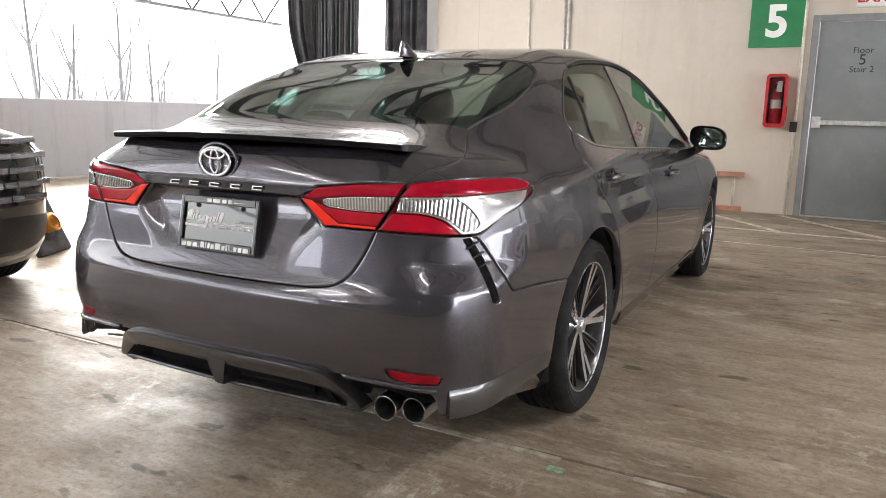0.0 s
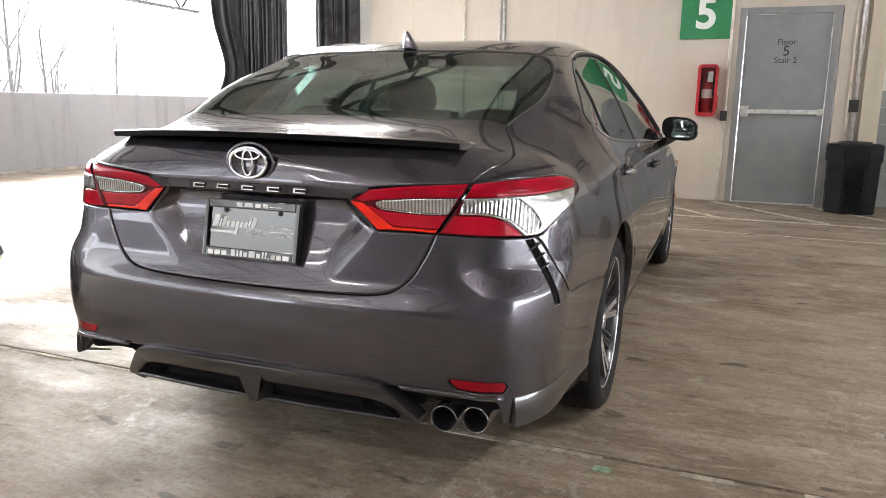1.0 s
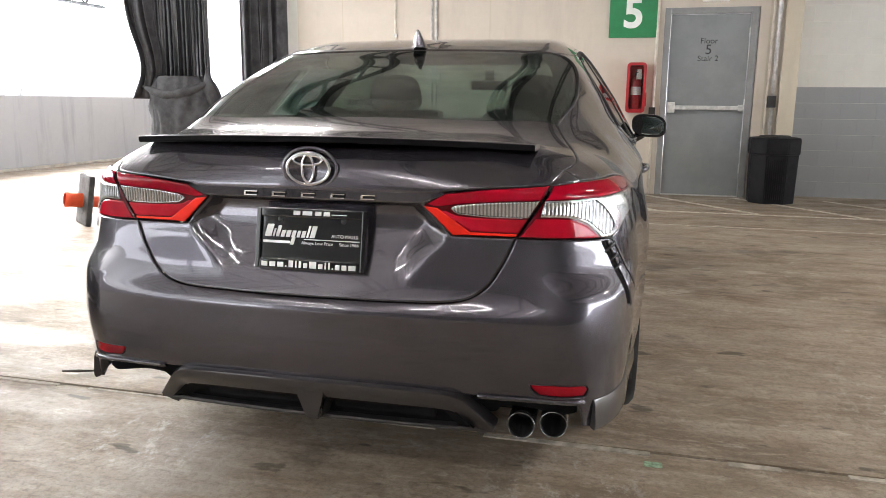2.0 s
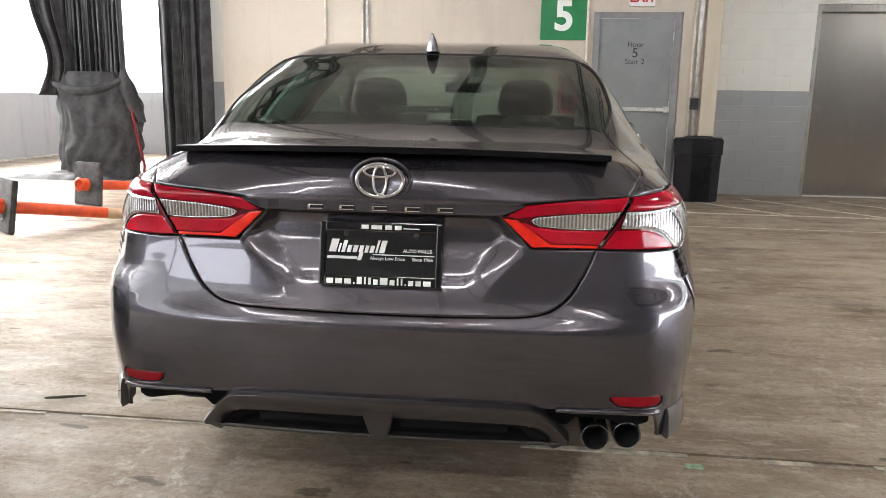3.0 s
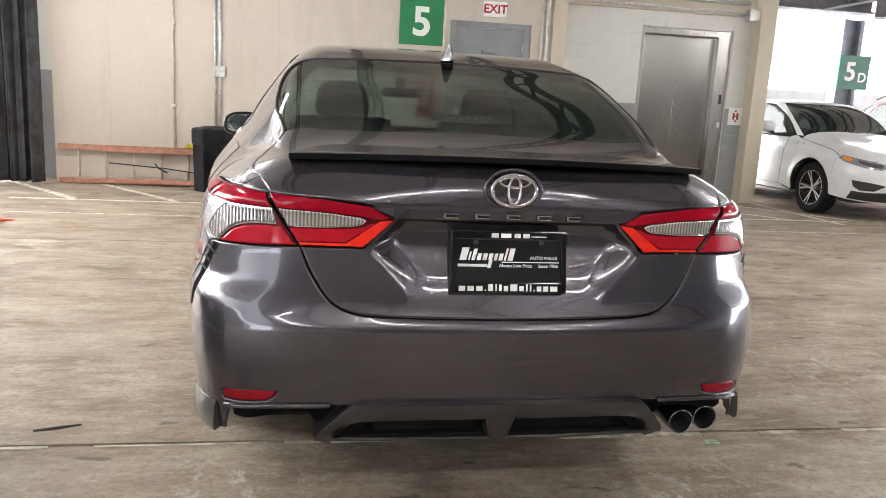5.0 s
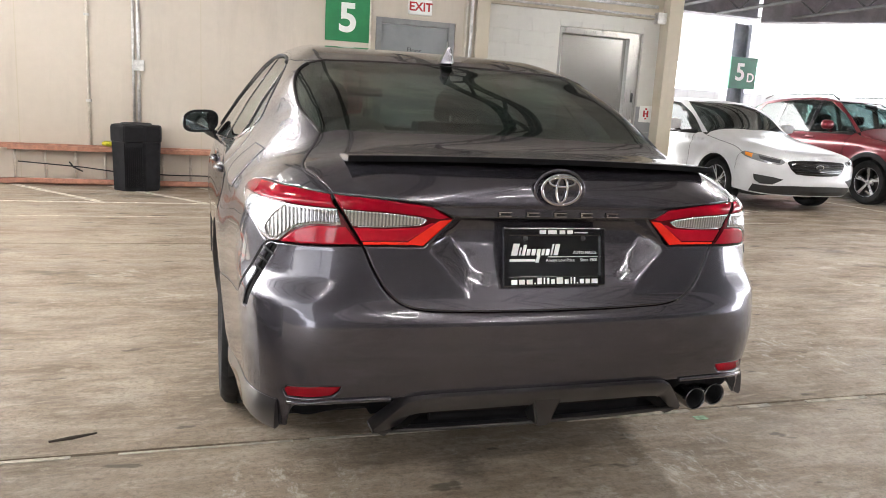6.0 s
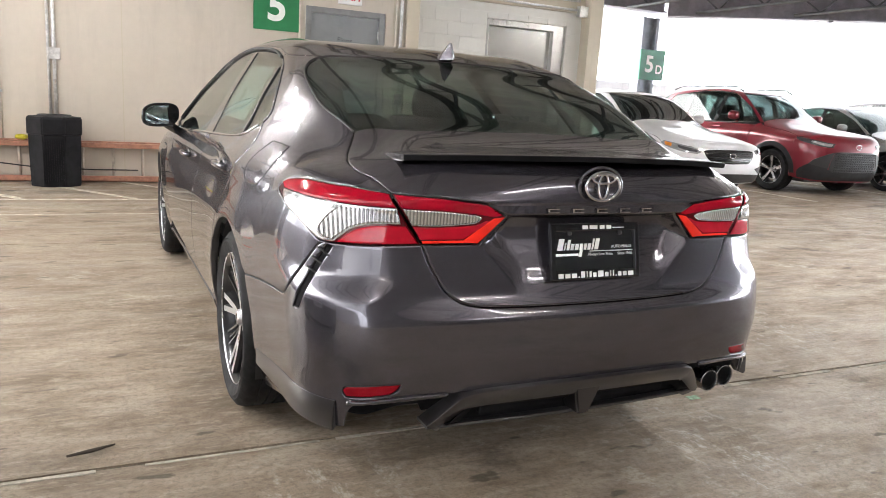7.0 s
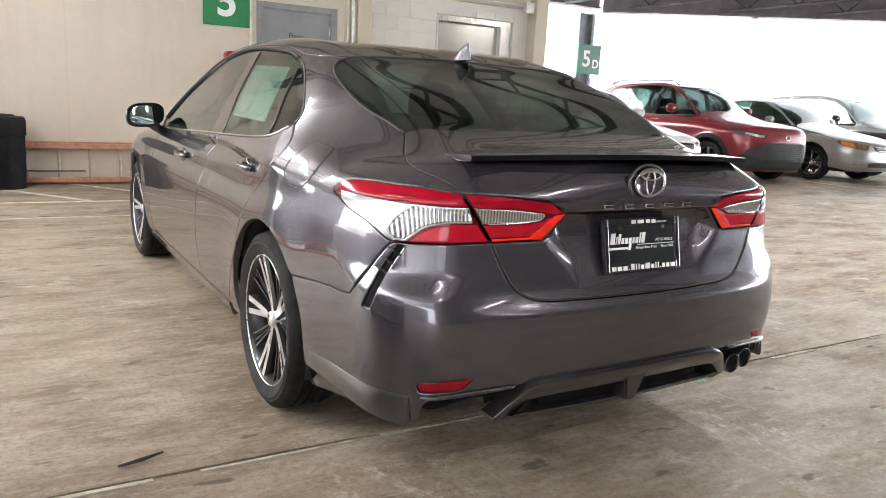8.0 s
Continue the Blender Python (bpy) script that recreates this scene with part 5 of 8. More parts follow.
panel("bumper", patch(sal, "R", bump_full, 0.0135, 0.002, thick=0.010, holes=[vent_hole, [mir(s) for s in vent_hole[::-1]], refl, [mir(s) for s in refl[::-1]]]), [GREY_PAINT, BLACKPLASTIC], car)
both("side_vent", patch(sal, "R", vent_hole, 0.012, 0.0, lift=-0.005, thick=0.01), [SHADE, SHADE], car, "black corner vent")
for sgn in (1, -1):
    for k in range(6):
        t = (k + 0.5) / 6
        a = Vector((0.773 + 0.060 * t, 0.193 + 0.068 * t, 0.768 - 0.175 * t))
        d = Vector((0.012, 0.016, 0.010))
        p, q = a - d, a + d
        tube("vent_fin", [(sgn * p.x, p.y, p.z), (sgn * q.x, q.y, q.z)], 0.0028, BLACKPLASTIC, car, 6)
both("reflector", patch(sal, "R", refl, 0.012, 0.0015, lift=-0.002, thick=0.012), [LENS_REFLEX, BLACKPLASTIC], car, "dark red bumper reflector")

lip_line = [(0.732, None, 0.357), (0.70, None, 0.360), (0.63, None, 0.366), (0.5, None, 0.370), (0.44, None, 0.371)]
lip_pts = trim_along(sal, "R", [lip_line], 0.015, 0.002, 0.006, False)
for fl in ((lambda q: q), flip_points):
    tube("bumper_lip", fl(lip_pts), 0.007, GREY_PAINT, car, 8, "flared lower lip of the bumper")

# black inner valance, diffuser and exhaust
val = [[(0.0, None, 0.40), (0.4, None, 0.40), (0.745, None, 0.40)], [(0.745, None, 0.40), (0.74, None, 0.308)], [(0.74, None, 0.308), (0.52, None, 0.303)], [(0.52, None, 0.303), (0.50, None, 0.272)], [(0.50, None, 0.275), (0.0, None, 0.26)]]
panel("valance", patch(sal, "R", val + [mir(s) for s in val[::-1]], 0.02, 0.0, lift=-0.035, thick=0.01), [SHADE, SHADE], car, "black lower valance")


def sweep(path, section):
    """A section of (out, up) carried along a path of (point, out, up)."""
    verts, faces = [], []
    n = len(section)
    for p, o, u in path:
        verts += [Vector(p) + Vector(o) * a + Vector(u) * b for a, b in section]
    for i in range(len(path) - 1):
        for k in range(n):
            a, b = i * n + k, i * n + (k + 1) % n
            faces.append((a, b, b + n, a + n))
    faces += [tuple(range(n))[::-1], tuple(range((len(path) - 1) * n, len(path) * n))]
    return verts, faces


SATINGREY = car_paint("diffuser_grey", (0.028, 0.026, 0.028), 0.35, 0.30)
corner_path = []
for k in range(15):
    t = k / 14
    cy = 0.118 + 0.50 * t
    cx = snap([(0.8, cy, 0.345)])[0][0]
    ahead = snap([(0.8, cy + 0.01, 0.345)])[0][0]
    n_ = Vector((0.01, cx - ahead, 0)).normalized()
    n_ = n_ if n_.x > 0 else -n_
    flare = 1 - 0.75 * step(0.25, 1.0, t)
    corner_path.append(((cx, cy, 0.345), tuple(n_ * float(flare)), (0, 0, 1 - 0.35 * t)))
cv, cf = sweep(corner_path, [(-0.035, 0.010), (0.004, 0.012), (0.009, -0.004), (0.013, -0.060), (0.008, -0.072), (-0.006, -0.068), (-0.030, -0.040)])
for sgn in (1, -1):
    place("bumper_corner", mesh_from("bumper_corner", [(sgn * q[0], q[1], q[2]) for q in cv], cf, SATINGREY, True), car, "dark turned-down corner of the bumper").data.set_sharp_from_angle(angle=radians(38))
frame_pts = smooth_loop([[(-0.500, 0.268), (-0.455, 0.322), (-0.415, 0.362), (-0.36, 0.374), (-0.2, 0.378), (0.0, 0.379), (0.2, 0.378), (0.36, 0.374), (0.415, 0.362), (0.455, 0.322), (0.500, 0.268)]], 0.025)
frame_pts = np.vstack([frame_pts, [(0.500, 0.268)]])
path = []
for i, (fx, fz) in enumerate(frame_pts):
    d = frame_pts[min(i + 1, len(frame_pts) - 1)] - frame_pts[max(i - 1, 0)]
    d = d / np.linalg.norm(d)
    fy = 0.010 + 0.09 * fx ** 2 + 0.45 * max(0, 0.37 - fz)
    path.append(((fx, fy, fz), (0, -1, 0), (-d[1], 0, d[0])))
v, f = sweep(path, [(-0.05, 0.004), (0.004, 0.005), (0.013, 0.0), (0.014, -0.004), (0.004, -0.030), (-0.010, -0.050), (-0.05, -0.052)])
diffuser = place("diffuser", mesh_from("diffuser", v, f, SATINGREY, True), car, "dark grey diffuser frame")
diffuser.data.set_sharp_from_angle(angle=radians(40))
dv, df = [], []
for i in range(41):
    dx = -0.45 + 0.9 * i / 40
    dz1 = 0.350 - 0.085 * max(0, (abs(dx) - 0.36) / 0.09)
    dy = 0.024 + 0.09 * dx ** 2
    dv += [(dx, dy + 0.004, dz1 + 0.006), (dx, dy + 0.022, max(dz1 - 0.035, 0.27)), (dx, dy + 0.06, max(0.285, 0.262)), (dx, dy + 0.05, 0.262), (dx, dy + 0.09, 0.258)]
for i in range(40):
    for k in range(4):
        a = i * 5 + k
        df.append((a, a + 5, a + 6, a + 1))
place("diffuser_panel", mesh_from("diffuser_panel", dv, df, SHADE, True), car)
for s in (-1, 1):
    part("diffuser_slot", boxes(((s * 0.05, 0.062, 0.284), (s * 0.34, 0.085, 0.310)), bevel=0.008), SHADE, car, "black diffuser slot")
fin = bmesh.new()
fv = [fin.verts.new(p) for p in ((-0.052, 0.004, 0.366), (0.052, 0.004, 0.366), (0.020, 0.022, 0.258), (-0.020, 0.022, 0.258), (-0.060, 0.09, 0.366), (0.060, 0.09, 0.366), (0.028, 0.11, 0.258), (-0.028, 0.11, 0.258))]
for q in ((0, 1, 2, 3), (4, 5, 6, 7), (0, 1, 5, 4), (3, 2, 6, 7), (0, 3, 7, 4), (1, 2, 6, 5)):
    fin.faces.new([fv[i] for i in q])
bmesh.ops.bevel(fin, geom=fin.edges[:], offset=0.006, segments=2, affect="EDGES")
part("diffuser_fin", fin, SATINGREY, car)
v, f = sweep([((-0.5 + i / 40, 0.06 + 0.09 * (-0.5 + i / 40) ** 2, 0.262), (0, -1, 0), (0, 0, 1)) for i in range(41)], [(-0.06, 0.004), (0.012, 0.004), (0.014, 0.0), (0.012, -0.006), (-0.06, -0.006)])
place("diffuser_lip", mesh_from("diffuser_lip", v, f, SATINGREY), car)
for ex, ey, ez in ((0.656, 0.098, 0.282), (0.571, 0.082, 0.278)):
    v, f = lathe([(0.033, 0.22), (0.037, 0.2), (0.0385, 0.02), (0.0378, 0.004), (0.0362, 0.0), (0.0346, 0.004), (0.034, 0.012)], 36)
    m = pose(ex, ey, ez, -88, 0, 0)
    tip = place("exhaust_tip", mesh_from("exhaust_tip", [m @ Vector(p) for p in v], f, SATIN, True), car, "chrome exhaust tip")
    v, f = lathe([(0.0, 0.12), (0.0325, 0.12), (0.0339, 0.011)], 30)
    place("bore", mesh_from("bore", [m @ Vector(q) for q in v], f, BLACKPLASTIC), tip)

# tail lamps
in_lamp = [[SEAM_T, (0.485, None, 0.914), TIP_T], [TIP_T, TIP], [TIP, LOWTIP], [LOWTIP, SEAM_B], [SEAM_B, SEAM_T]]
out_lamp = [lamp_top, lamp_slant, [OUT_B, (0.65, 0.125, 0.783), SEAM_B], [SEAM_B, SEAM_T]]
bar_in = [[(0.619, None, 0.918), (0.485, None, 0.910), (0.364, None, 0.896)], [(0.364, None, 0.896), (0.318, None, 0.870)], [(0.318, None, 0.870), (0.345, None, 0.865), (0.40, None, 0.873), (0.484, None, 0.881), (0.602, None, 0.887)], [(0.602, None, 0.887), (0.619, None, 0.918)]]
wedge = [[(0.309, None, 0.864), (0.385, None, 0.791)], [(0.385, None, 0.791), (0.436, None, 0.795)], [(0.436, None, 0.795), (0.344, None, 0.860)], [(0.344, None, 0.860), (0.309, None, 0.864)]]
foot = [[(0.548, None, 0.799), (0.430, None, 0.800)], [(0.430, None, 0.800), (0.425, None, 0.793)], [(0.425, None, 0.793), (0.545, None, 0.792)], [(0.545, None, 0.792), (0.548, None, 0.799)]]
low_in = [[(0.572, None, 0.836), (0.484, None, 0.836), (0.400, None, 0.841), (0.365, None, 0.853)], [(0.365, None, 0.853), (0.350, None, 0.852)], [(0.350, None, 0.852), (0.428, None, 0.803)], [(0.428, None, 0.803), (0.552, None, 0.802)], [(0.552, None, 0.802), (0.572, None, 0.836)]]
clear_in = [[(0.600, None, 0.884), (0.484, None, 0.878), (0.40, None, 0.869)], [(0.40, None, 0.869), (0.378, None, 0.860), (0.40, None, 0.847)], [(0.40, None, 0.847), (0.484, None, 0.841), (0.577, None, 0.841)], [(0.577, None, 0.841), (0.600, None, 0.884)]]
bar_out = [[(0.632, None, 0.918), (0.69, 0.178, 0.924), (0.733, 0.247, 0.925), (0.775, 0.385, 0.924), (0.798, 0.483, 0.914), (0.812, 0.515, 0.902)], [(0.812, 0.515, 0.902), (0.822, 0.475, 0.889)], [(0.822, 0.475, 0.889), (0.795, 0.298, 0.889), (0.74, 0.184, 0.888), (0.617, None, 0.887)], [(0.617, None, 0.887), (0.632, None, 0.918)]]
low_out_top = [(0.604, None, 0.843), (0.670, 0.110, 0.840), (0.715, 0.140, 0.825), (0.738, 0.158, 0.805), (0.755, 0.175, 0.784)]
clear_out = [[(0.614, None, 0.884), (0.738, 0.181, 0.885), (0.795, 0.30, 0.886), (0.822, 0.475, 0.886)], [(0.822, 0.475, 0.886), (0.829, 0.43, 0.857), (0.814, 0.305, 0.822), (0.788, 0.228, 0.788), (0.775, 0.205, 0.783)], [(0.775, 0.205, 0.783), low_out_top[-1]], low_out_top[::-1], [low_out_top[0], (0.614, None, 0.884)]]
bowl = [[(0.616, None, 0.881), (0.737, 0.174, 0.881)], [(0.737, 0.174, 0.881), (0.763, 0.204, 0.853), (0.784, 0.226, 0.812), (0.777, 0.205, 0.790)], [(0.777, 0.205, 0.790), (0.759, 0.180, 0.789)], [(0.759, 0.180, 0.789), (0.741, 0.161, 0.808), (0.718, 0.143, 0.828), (0.672, 0.112, 0.843), (0.606, None, 0.846)], [(0.606, None, 0.846), (0.616, None, 0.881)]]
low_out = [[(0.592, None, 0.838), (0.668, 0.109, 0.835), (0.711, 0.138, 0.820), (0.733, 0.155, 0.801), (0.748, 0.168, 0.784)], [(0.748, 0.168, 0.784), (0.65, None, 0.790), (0.558, None, 0.793)], [(0.558, None, 0.793), (0.592, None, 0.838)]]
clear_edge = trim_along(sal, "R", [clear_in[1], clear_in[2]], 0.012, 0.0052, 0.002, False)
bowl_edge = trim_along(sal, "R", [bowl[1]], 0.010, 0.0062, 0.002, False)
for sgn in (1, -1):
    mk = (lambda q: q) if sgn > 0 else flip
    mp = (lambda q: q) if sgn > 0 else flip_points

    def cell(name, segs, mat, lamp, lift, label=""):
        return panel(name, mk(patch(sal, "R", segs, 0.008, 0.0, lift=lift, thick=0.005, edge=0.001)), [mat, BLACKGLOSS], lamp, label)

    a = panel("tail_lamp", mk(patch(sal, "R", in_lamp, 0.010, 0.003, lift=0.002, thick=0.03, edge=0.004)), [LENS_RED_DEEP, BLACKGLOSS], car, "red tail lamp on the boot lid")
    cell("lamp_bar", bar_in, LENS_RED, a, 0.0045, "deep red upper lens")
    cell("lower_lens", low_in, LENS_MID, a, 0.0035, "red lower lens")
    cell("light_guide", wedge, LENS_GUIDE, a, 0.0048, "bright red light guide")
    cell("light_guide", foot, LENS_GUIDE, a, 0.0042, "bright red light guide")
    cell("clear_insert", clear_in, LENS_RIB, a, 0.0045, "clear ribbed insert")
    tube("chrome_edge", mp(clear_edge), 0.0016, CHROME, a, 5, "bright edge of the insert")
    b = panel("tail_lamp", mk(patch(sal, "R", out_lamp, 0.010, 0.003, lift=0.002, thick=0.03, edge=0.004)), [LENS_RED_DEEP, BLACKGLOSS], car, "red and clear tail lamp on the wing")
    cell("lamp_bar", bar_out, LENS_RED, b, 0.0045, "deep red upper lens")
    cell("clear_insert", clear_out, LENS_CLEAR, b, 0.0042, "clear lamp section")
    cell("reflector_cell", bowl, LENS_RIB, b, 0.0055, "faceted reflector behind clear lens")
    cell("lower_lens", low_out, LENS_MID, b, 0.0045, "red lower lens")
    tube("chrome_edge", mp(bowl_edge), 0.002, SATIN, b, 5, "satin edge of the reflector")

# strip over the plate hollow with raised bars for its lettering
STRIP = 0.362
strip_path = []
for i in range(47):
    sx_ = -STRIP + 2 * STRIP * i / 46
    grow = min(1.0, (STRIP - abs(sx_)) / 0.06 + 0.10)
    a_, b_ = 0.0, 0.4
    for _ in range(24):
        m_ = (a_ + b_) / 2
        a_, b_ = (a_, m_) if sal.F(np.array([sx_]), np.array([m_]), np.array([0.898]))[0] < 0 else (m_, b_)
    strip_path.append(((sx_, b_ + 0.001, 0.897), (0, -grow, 0), (0, 0, grow)))
v, f = sweep(strip_path, [(-0.04, 0.0), (0.0, 0.0), (0.014, -0.021), (0.013, -0.025), (-0.045, -0.026)])
ledge = place("trim_strip", mesh_from("trim_strip", v, f, GREY_PAINT, True), car)
ledge.data.set_sharp_from_angle(angle=radians(30))
for bx in (-0.165, -0.083, 0.0, 0.083, 0.165):
    by_ = 0.028 + 0.08 * bx ** 2
    part("name_bar", boxes(((bx - 0.019, by_, 0.8862), (bx + 0.019, by_ + 0.010, 0.8895)), ((bx - 0.019, by_ - 0.003, 0.8770), (bx + 0.019, by_ + 0.008, 0.8800)), ((bx - 0.019, by_ - 0.002, 0.8800), (bx - 0.013, by_ + 0.008, 0.8862)), bevel=0.0008), CHROME, car, "chrome bar on the trim strip")


def ring_mesh(name, rx, rz, tube_r, at, parent, lean=0.0, squash=0.6):
    verts, faces = [], []
    n, k = 48, 8
    for i in range(n):
        a = 2 * math.pi * i / n
        for j in range(k):
            b = 2 * math.pi * j / k
            verts.append((at[0] + (rx + tube_r * math.cos(b)) * math.cos(a), at[1] - squash * tube_r * math.sin(b) + lean * (rz * math.sin(a)), at[2] + (rz + tube_r * math.cos(b)) * math.sin(a)))
    for i in range(n):
        for j in range(k):
            p, q = i * k + j, i * k + (j + 1) % k
            r, s = ((i + 1) % n) * k + j, ((i + 1) % n) * k + (j + 1) % k
            faces.append((p, q, s, r))
    return place(name, mesh_from(name, verts, faces, CHROME, True), parent)


badge = new("badge")
badge.parent = car
badge["label"] = "oval chrome badge on the boot lid"
dv, df = lathe([(0, 0.0), (0.9, 0.0), (1.0, 0.004)], 48)
bz, by = 0.952, 0.034
place("disc", mesh_from("disc", [(0.064 * p[0], by + 0.004 - p[2], bz + 0.045 * p[1]) for p in dv], df, GREY_PAINT, True), badge)
ring_mesh("ring", 0.059, 0.041, 0.0050, (0, by, bz), badge)
ring_mesh("ring", 0.0165, 0.035, 0.0040, (0, by - 0.002, bz), badge)
ring_mesh("ring", 0.039, 0.0130, 0.0040, (0, by - 0.002, bz + 0.022), badge)
ring_mesh("collar", 0.074, 0.053, 0.006, (0, by + 0.012, bz), badge).data.materials[0] = GREY_PAINT

# number plate frame with dealer insert
plate = new("plate_frame")
plate.parent = car
plate["label"] = "black plate frame with a dark insert"
plate.matrix_local = pose(0, 0.046, 0.761, -11, 0, 0)
part("insert", boxes(((-0.148, -0.004, -0.072), (0.148, 0.002, 0.072)), bevel=0.001), PLATEGLOSS, plate)
part("frame", boxes(((-0.157, -0.012, -0.082), (-0.143, 0.006, 0.082)), ((0.143, -0.012, -0.082), (0.157, 0.006, 0.082)), ((-0.143, -0.012, 0.058), (0.143, 0.006, 0.082)), ((-0.143, -0.012, -0.082), (0.143, 0.006, -0.055)), bevel=0.003), BLACKGLOSS, plate)
part("backing", boxes(((-0.12, 0.0, -0.06), (0.12, 0.04, 0.06))), BLACKPLASTIC, plate)
for sx in (-0.09, 0.09):
    v, f = lathe([(0, 0.006), (0.006, 0.005), (0.007, 0)], 14)
    m = pose(sx, -0.004, 0.052, 90)
    place("screw", mesh_from("screw", [m @ Vector(p) for p in v], f, BLACKPLASTIC, True), plate)
INK = plain("white_print", (0.75, 0.75, 0.75), 0.5, vary=0.03)


def bar(x0, x1, z0, z1, y=-0.0136, lean=0.0):
    bm = boxes(((x0, y, z0), (x1, y + 0.0012, z1)))
    for v in bm.verts:
        v.co.x += lean * (v.co.z - z0)
    part("print_bar", bm, INK, plate)


# web address line on the frame, as bars
x = -0.136
for w, up in ((0.02, 0), (0.02, 0), (0.02, 0), (0.006, -0.009), (0.016, 0.005), (0.007, 0.005), (0.010, 0.004), (0.014, 0), (0.022, 0.005), (0.015, 0), (0.007, 0.005), (0.007, 0.005), (0.006, -0.009), (0.015, 0), (0.016, 0), (0.022, 0)):
    bar(x, x + w - 0.0028, -0.0765, -0.0635 + up)
    x += w + 0.0032
for x, w in ((-0.05, 0.022), (-0.024, 0.03), (0.012, 0.02), (0.036, 0.02)):
    bar(x, x + w - 0.003, 0.064, 0.075)
bar(0.058, 0.10, 0.0665, 0.069)
# dealer name line, as slanted bars with a long underline
x = -0.134
for w, up in ((0.022, 0.033), (0.008, 0.022), (0.013, 0.030), (0.014, 0.018), (0.015, 0.018), (0.014, 0.018), (0.012, 0.018), (0.014, 0.018), (0.009, 0.032), (0.017, 0.032)):
    bar(x, x + w - 0.0035, 0.004, 0.004 + up, -0.0056, 0.25)
    if w > 0.012 and up < 0.02:
        bar(x + 0.001, x + w - 0.0045, 0.004, 0.0065, -0.0058, 0.25)
    x += w + 0.001
bar(-0.020, 0.138, -0.0015, 0.0008, -0.0056)
bar(-0.138, -0.060, -0.013, -0.006, -0.0056)
bar(-0.060, -0.050, -0.016, 0.004, -0.0056, 0.3)
for word, size, px, pz in (("AUTO MALLS", 0.0125, 0.095, 0.011), ("Always Low Price", 0.0125, 0.018, -0.010), ("Since 1966", 0.0125, 0.108, -0.010)):
    lettering("print", word, size, pose(px, -0.0052, pz, 90), INK, plate, depth=0.0002)

# rear wings, pillars and roof
GT = (0.53, 1.09, 1.302)
glass_side = [(0.60, 0.505, 1.06), (0.622, 0.60, 1.095), (0.64, 0.745, 1.136), (0.634, 0.94, 1.209), (0.617, 1.045, 1.255), (0.585, 1.092, 1.287), GT]
win_rear = [(0.764, 1.047, 1.055), (0.735, 1.045, 1.096), (0.697, 1.13, 1.168), (0.634, 1.31, 1.270), (0.612, 1.43, 1.308)]
win_top = [(0.612, 1.43, 1.308), (0.592, 1.60, 1.338), (0.583, 1.80, 1.355), (0.578, 2.05, 1.366), (0.580, 2.25, 1.366), (0.600, 2.45, 1.336), (0.64, 2.62, 1.285), (0.72, 2.80, 1.18), (0.80, 2.98, 1.05), (0.84, 3.06, 0.965)]
win_low = [(0.84, 3.06, 0.965), (0.85, 2.98, 0.945), (0.85, 2.8, 0.938), (0.855, 2.4, 0.950), (0.85, 2.0, 0.966), (0.838, 1.6, 0.979), (0.826, 1.3, 0.993), (0.806, 1.15, 1.010), (0.764, 1.047, 1.055)]
door_rear = [(0.764, 1.047, 1.055), (0.80, 0.985, 1.0), (0.848, 0.978, 0.944), (0.876, 1.04, 0.875), (0.889, 1.16, 0.79), (0.912, 1.25, 0.68), (0.916, 1.315, 0.55), (0.905, 1.42, 0.42), (0.86, 1.58, 0.255)]
roof_edge_rear = [GT, (0.3, 1.122, 1.326), (0.0, 1.139, 1.33)]
cant_in = [(0.595, 1.43, 1.325), (0.575, 1.60, 1.353), (0.565, 1.80, 1.370), (0.560, 2.05, 1.380), (0.560, 2.25, 1.375), (0.58, 2.42, 1.335), (0.62, 2.55, 1.285)]
pillar_top = [GT, (0.57, 1.16, 1.31), (0.595, 1.30, 1.318), cant_in[0]]
quarter = [
    lid_side[2:], glass_side,
    pillar_top, [cant_in[0], win_rear[-1]], win_rear[::-1], door_rear,
    [door_rear[-1], (0.86, 1.56, 0.215), (0.87, 1.371, 0.24)], arch(ARCH, -14.5, 137, n=15) + [(0.905, 0.70, 0.580)],
    seam_q,
    lamp_slant[::-1],
    lamp_top[:1:-1],
    [WING_T, CORNER], lid_side[:3],
]
both("rear_wing", patch(sal, "S", quarter, 0.018, 0.002, thick=0.02), PAINT, car)
# small corner of the wing between boot lid and lamp, seen from behind
corner = [[SEAM_T, (0.640, None, 0.938), (0.655, None, 0.955)], [(0.655, None, 0.955), WING_T], [WING_T, (0.66, 0.14, 0.926), SEAM_T]]
both("wing_corner", patch(sal, "R", corner, 0.01, 0.0, thick=0.01), PAINT, car)
under = [[(0.57, 0.12, 0.955), (0.58, 0.22, 0.99), (0.60, 0.30, 1.01)], [(0.60, 0.30, 1.01), (0.73, 0.30, 0.97)], [(0.73, 0.30, 0.97), (0.75, 0.22, 0.91), (0.70, 0.16, 0.89)], [(0.70, 0.16, 0.89), (0.57, 0.10, 0.89), (0.57, 0.12, 0.955)]]
both("wing_flange", patch(sal, "S", under, 0.012, 0.0, lift=-0.005, thick=0.006), PAINT, car)

roof_out = [roof_edge_rear[::-1], pillar_top, cant_in, [cant_in[-1], (0.4, 2.66, 1.37), (0.0, 2.70, 1.375)]]
panel("roof", patch(sal, "S", roof_out + [mir(s) for s in roof_out[::-1]], 0.03, 0.001, thick=0.03), PAINT, car)
# pillar and cant rail over the side windows
cant = [cant_in + [(0.65, 2.72, 1.21), (0.70, 2.95, 1.10), (0.76, 3.22, 0.99)], [(0.76, 3.22, 0.99), win_top[-1]], win_top[::-1], [win_top[0], cant_in[0]]]
both("cant_rail", patch(sal, "S", cant, 0.02, 0.001, thick=0.03), PAINT, car)

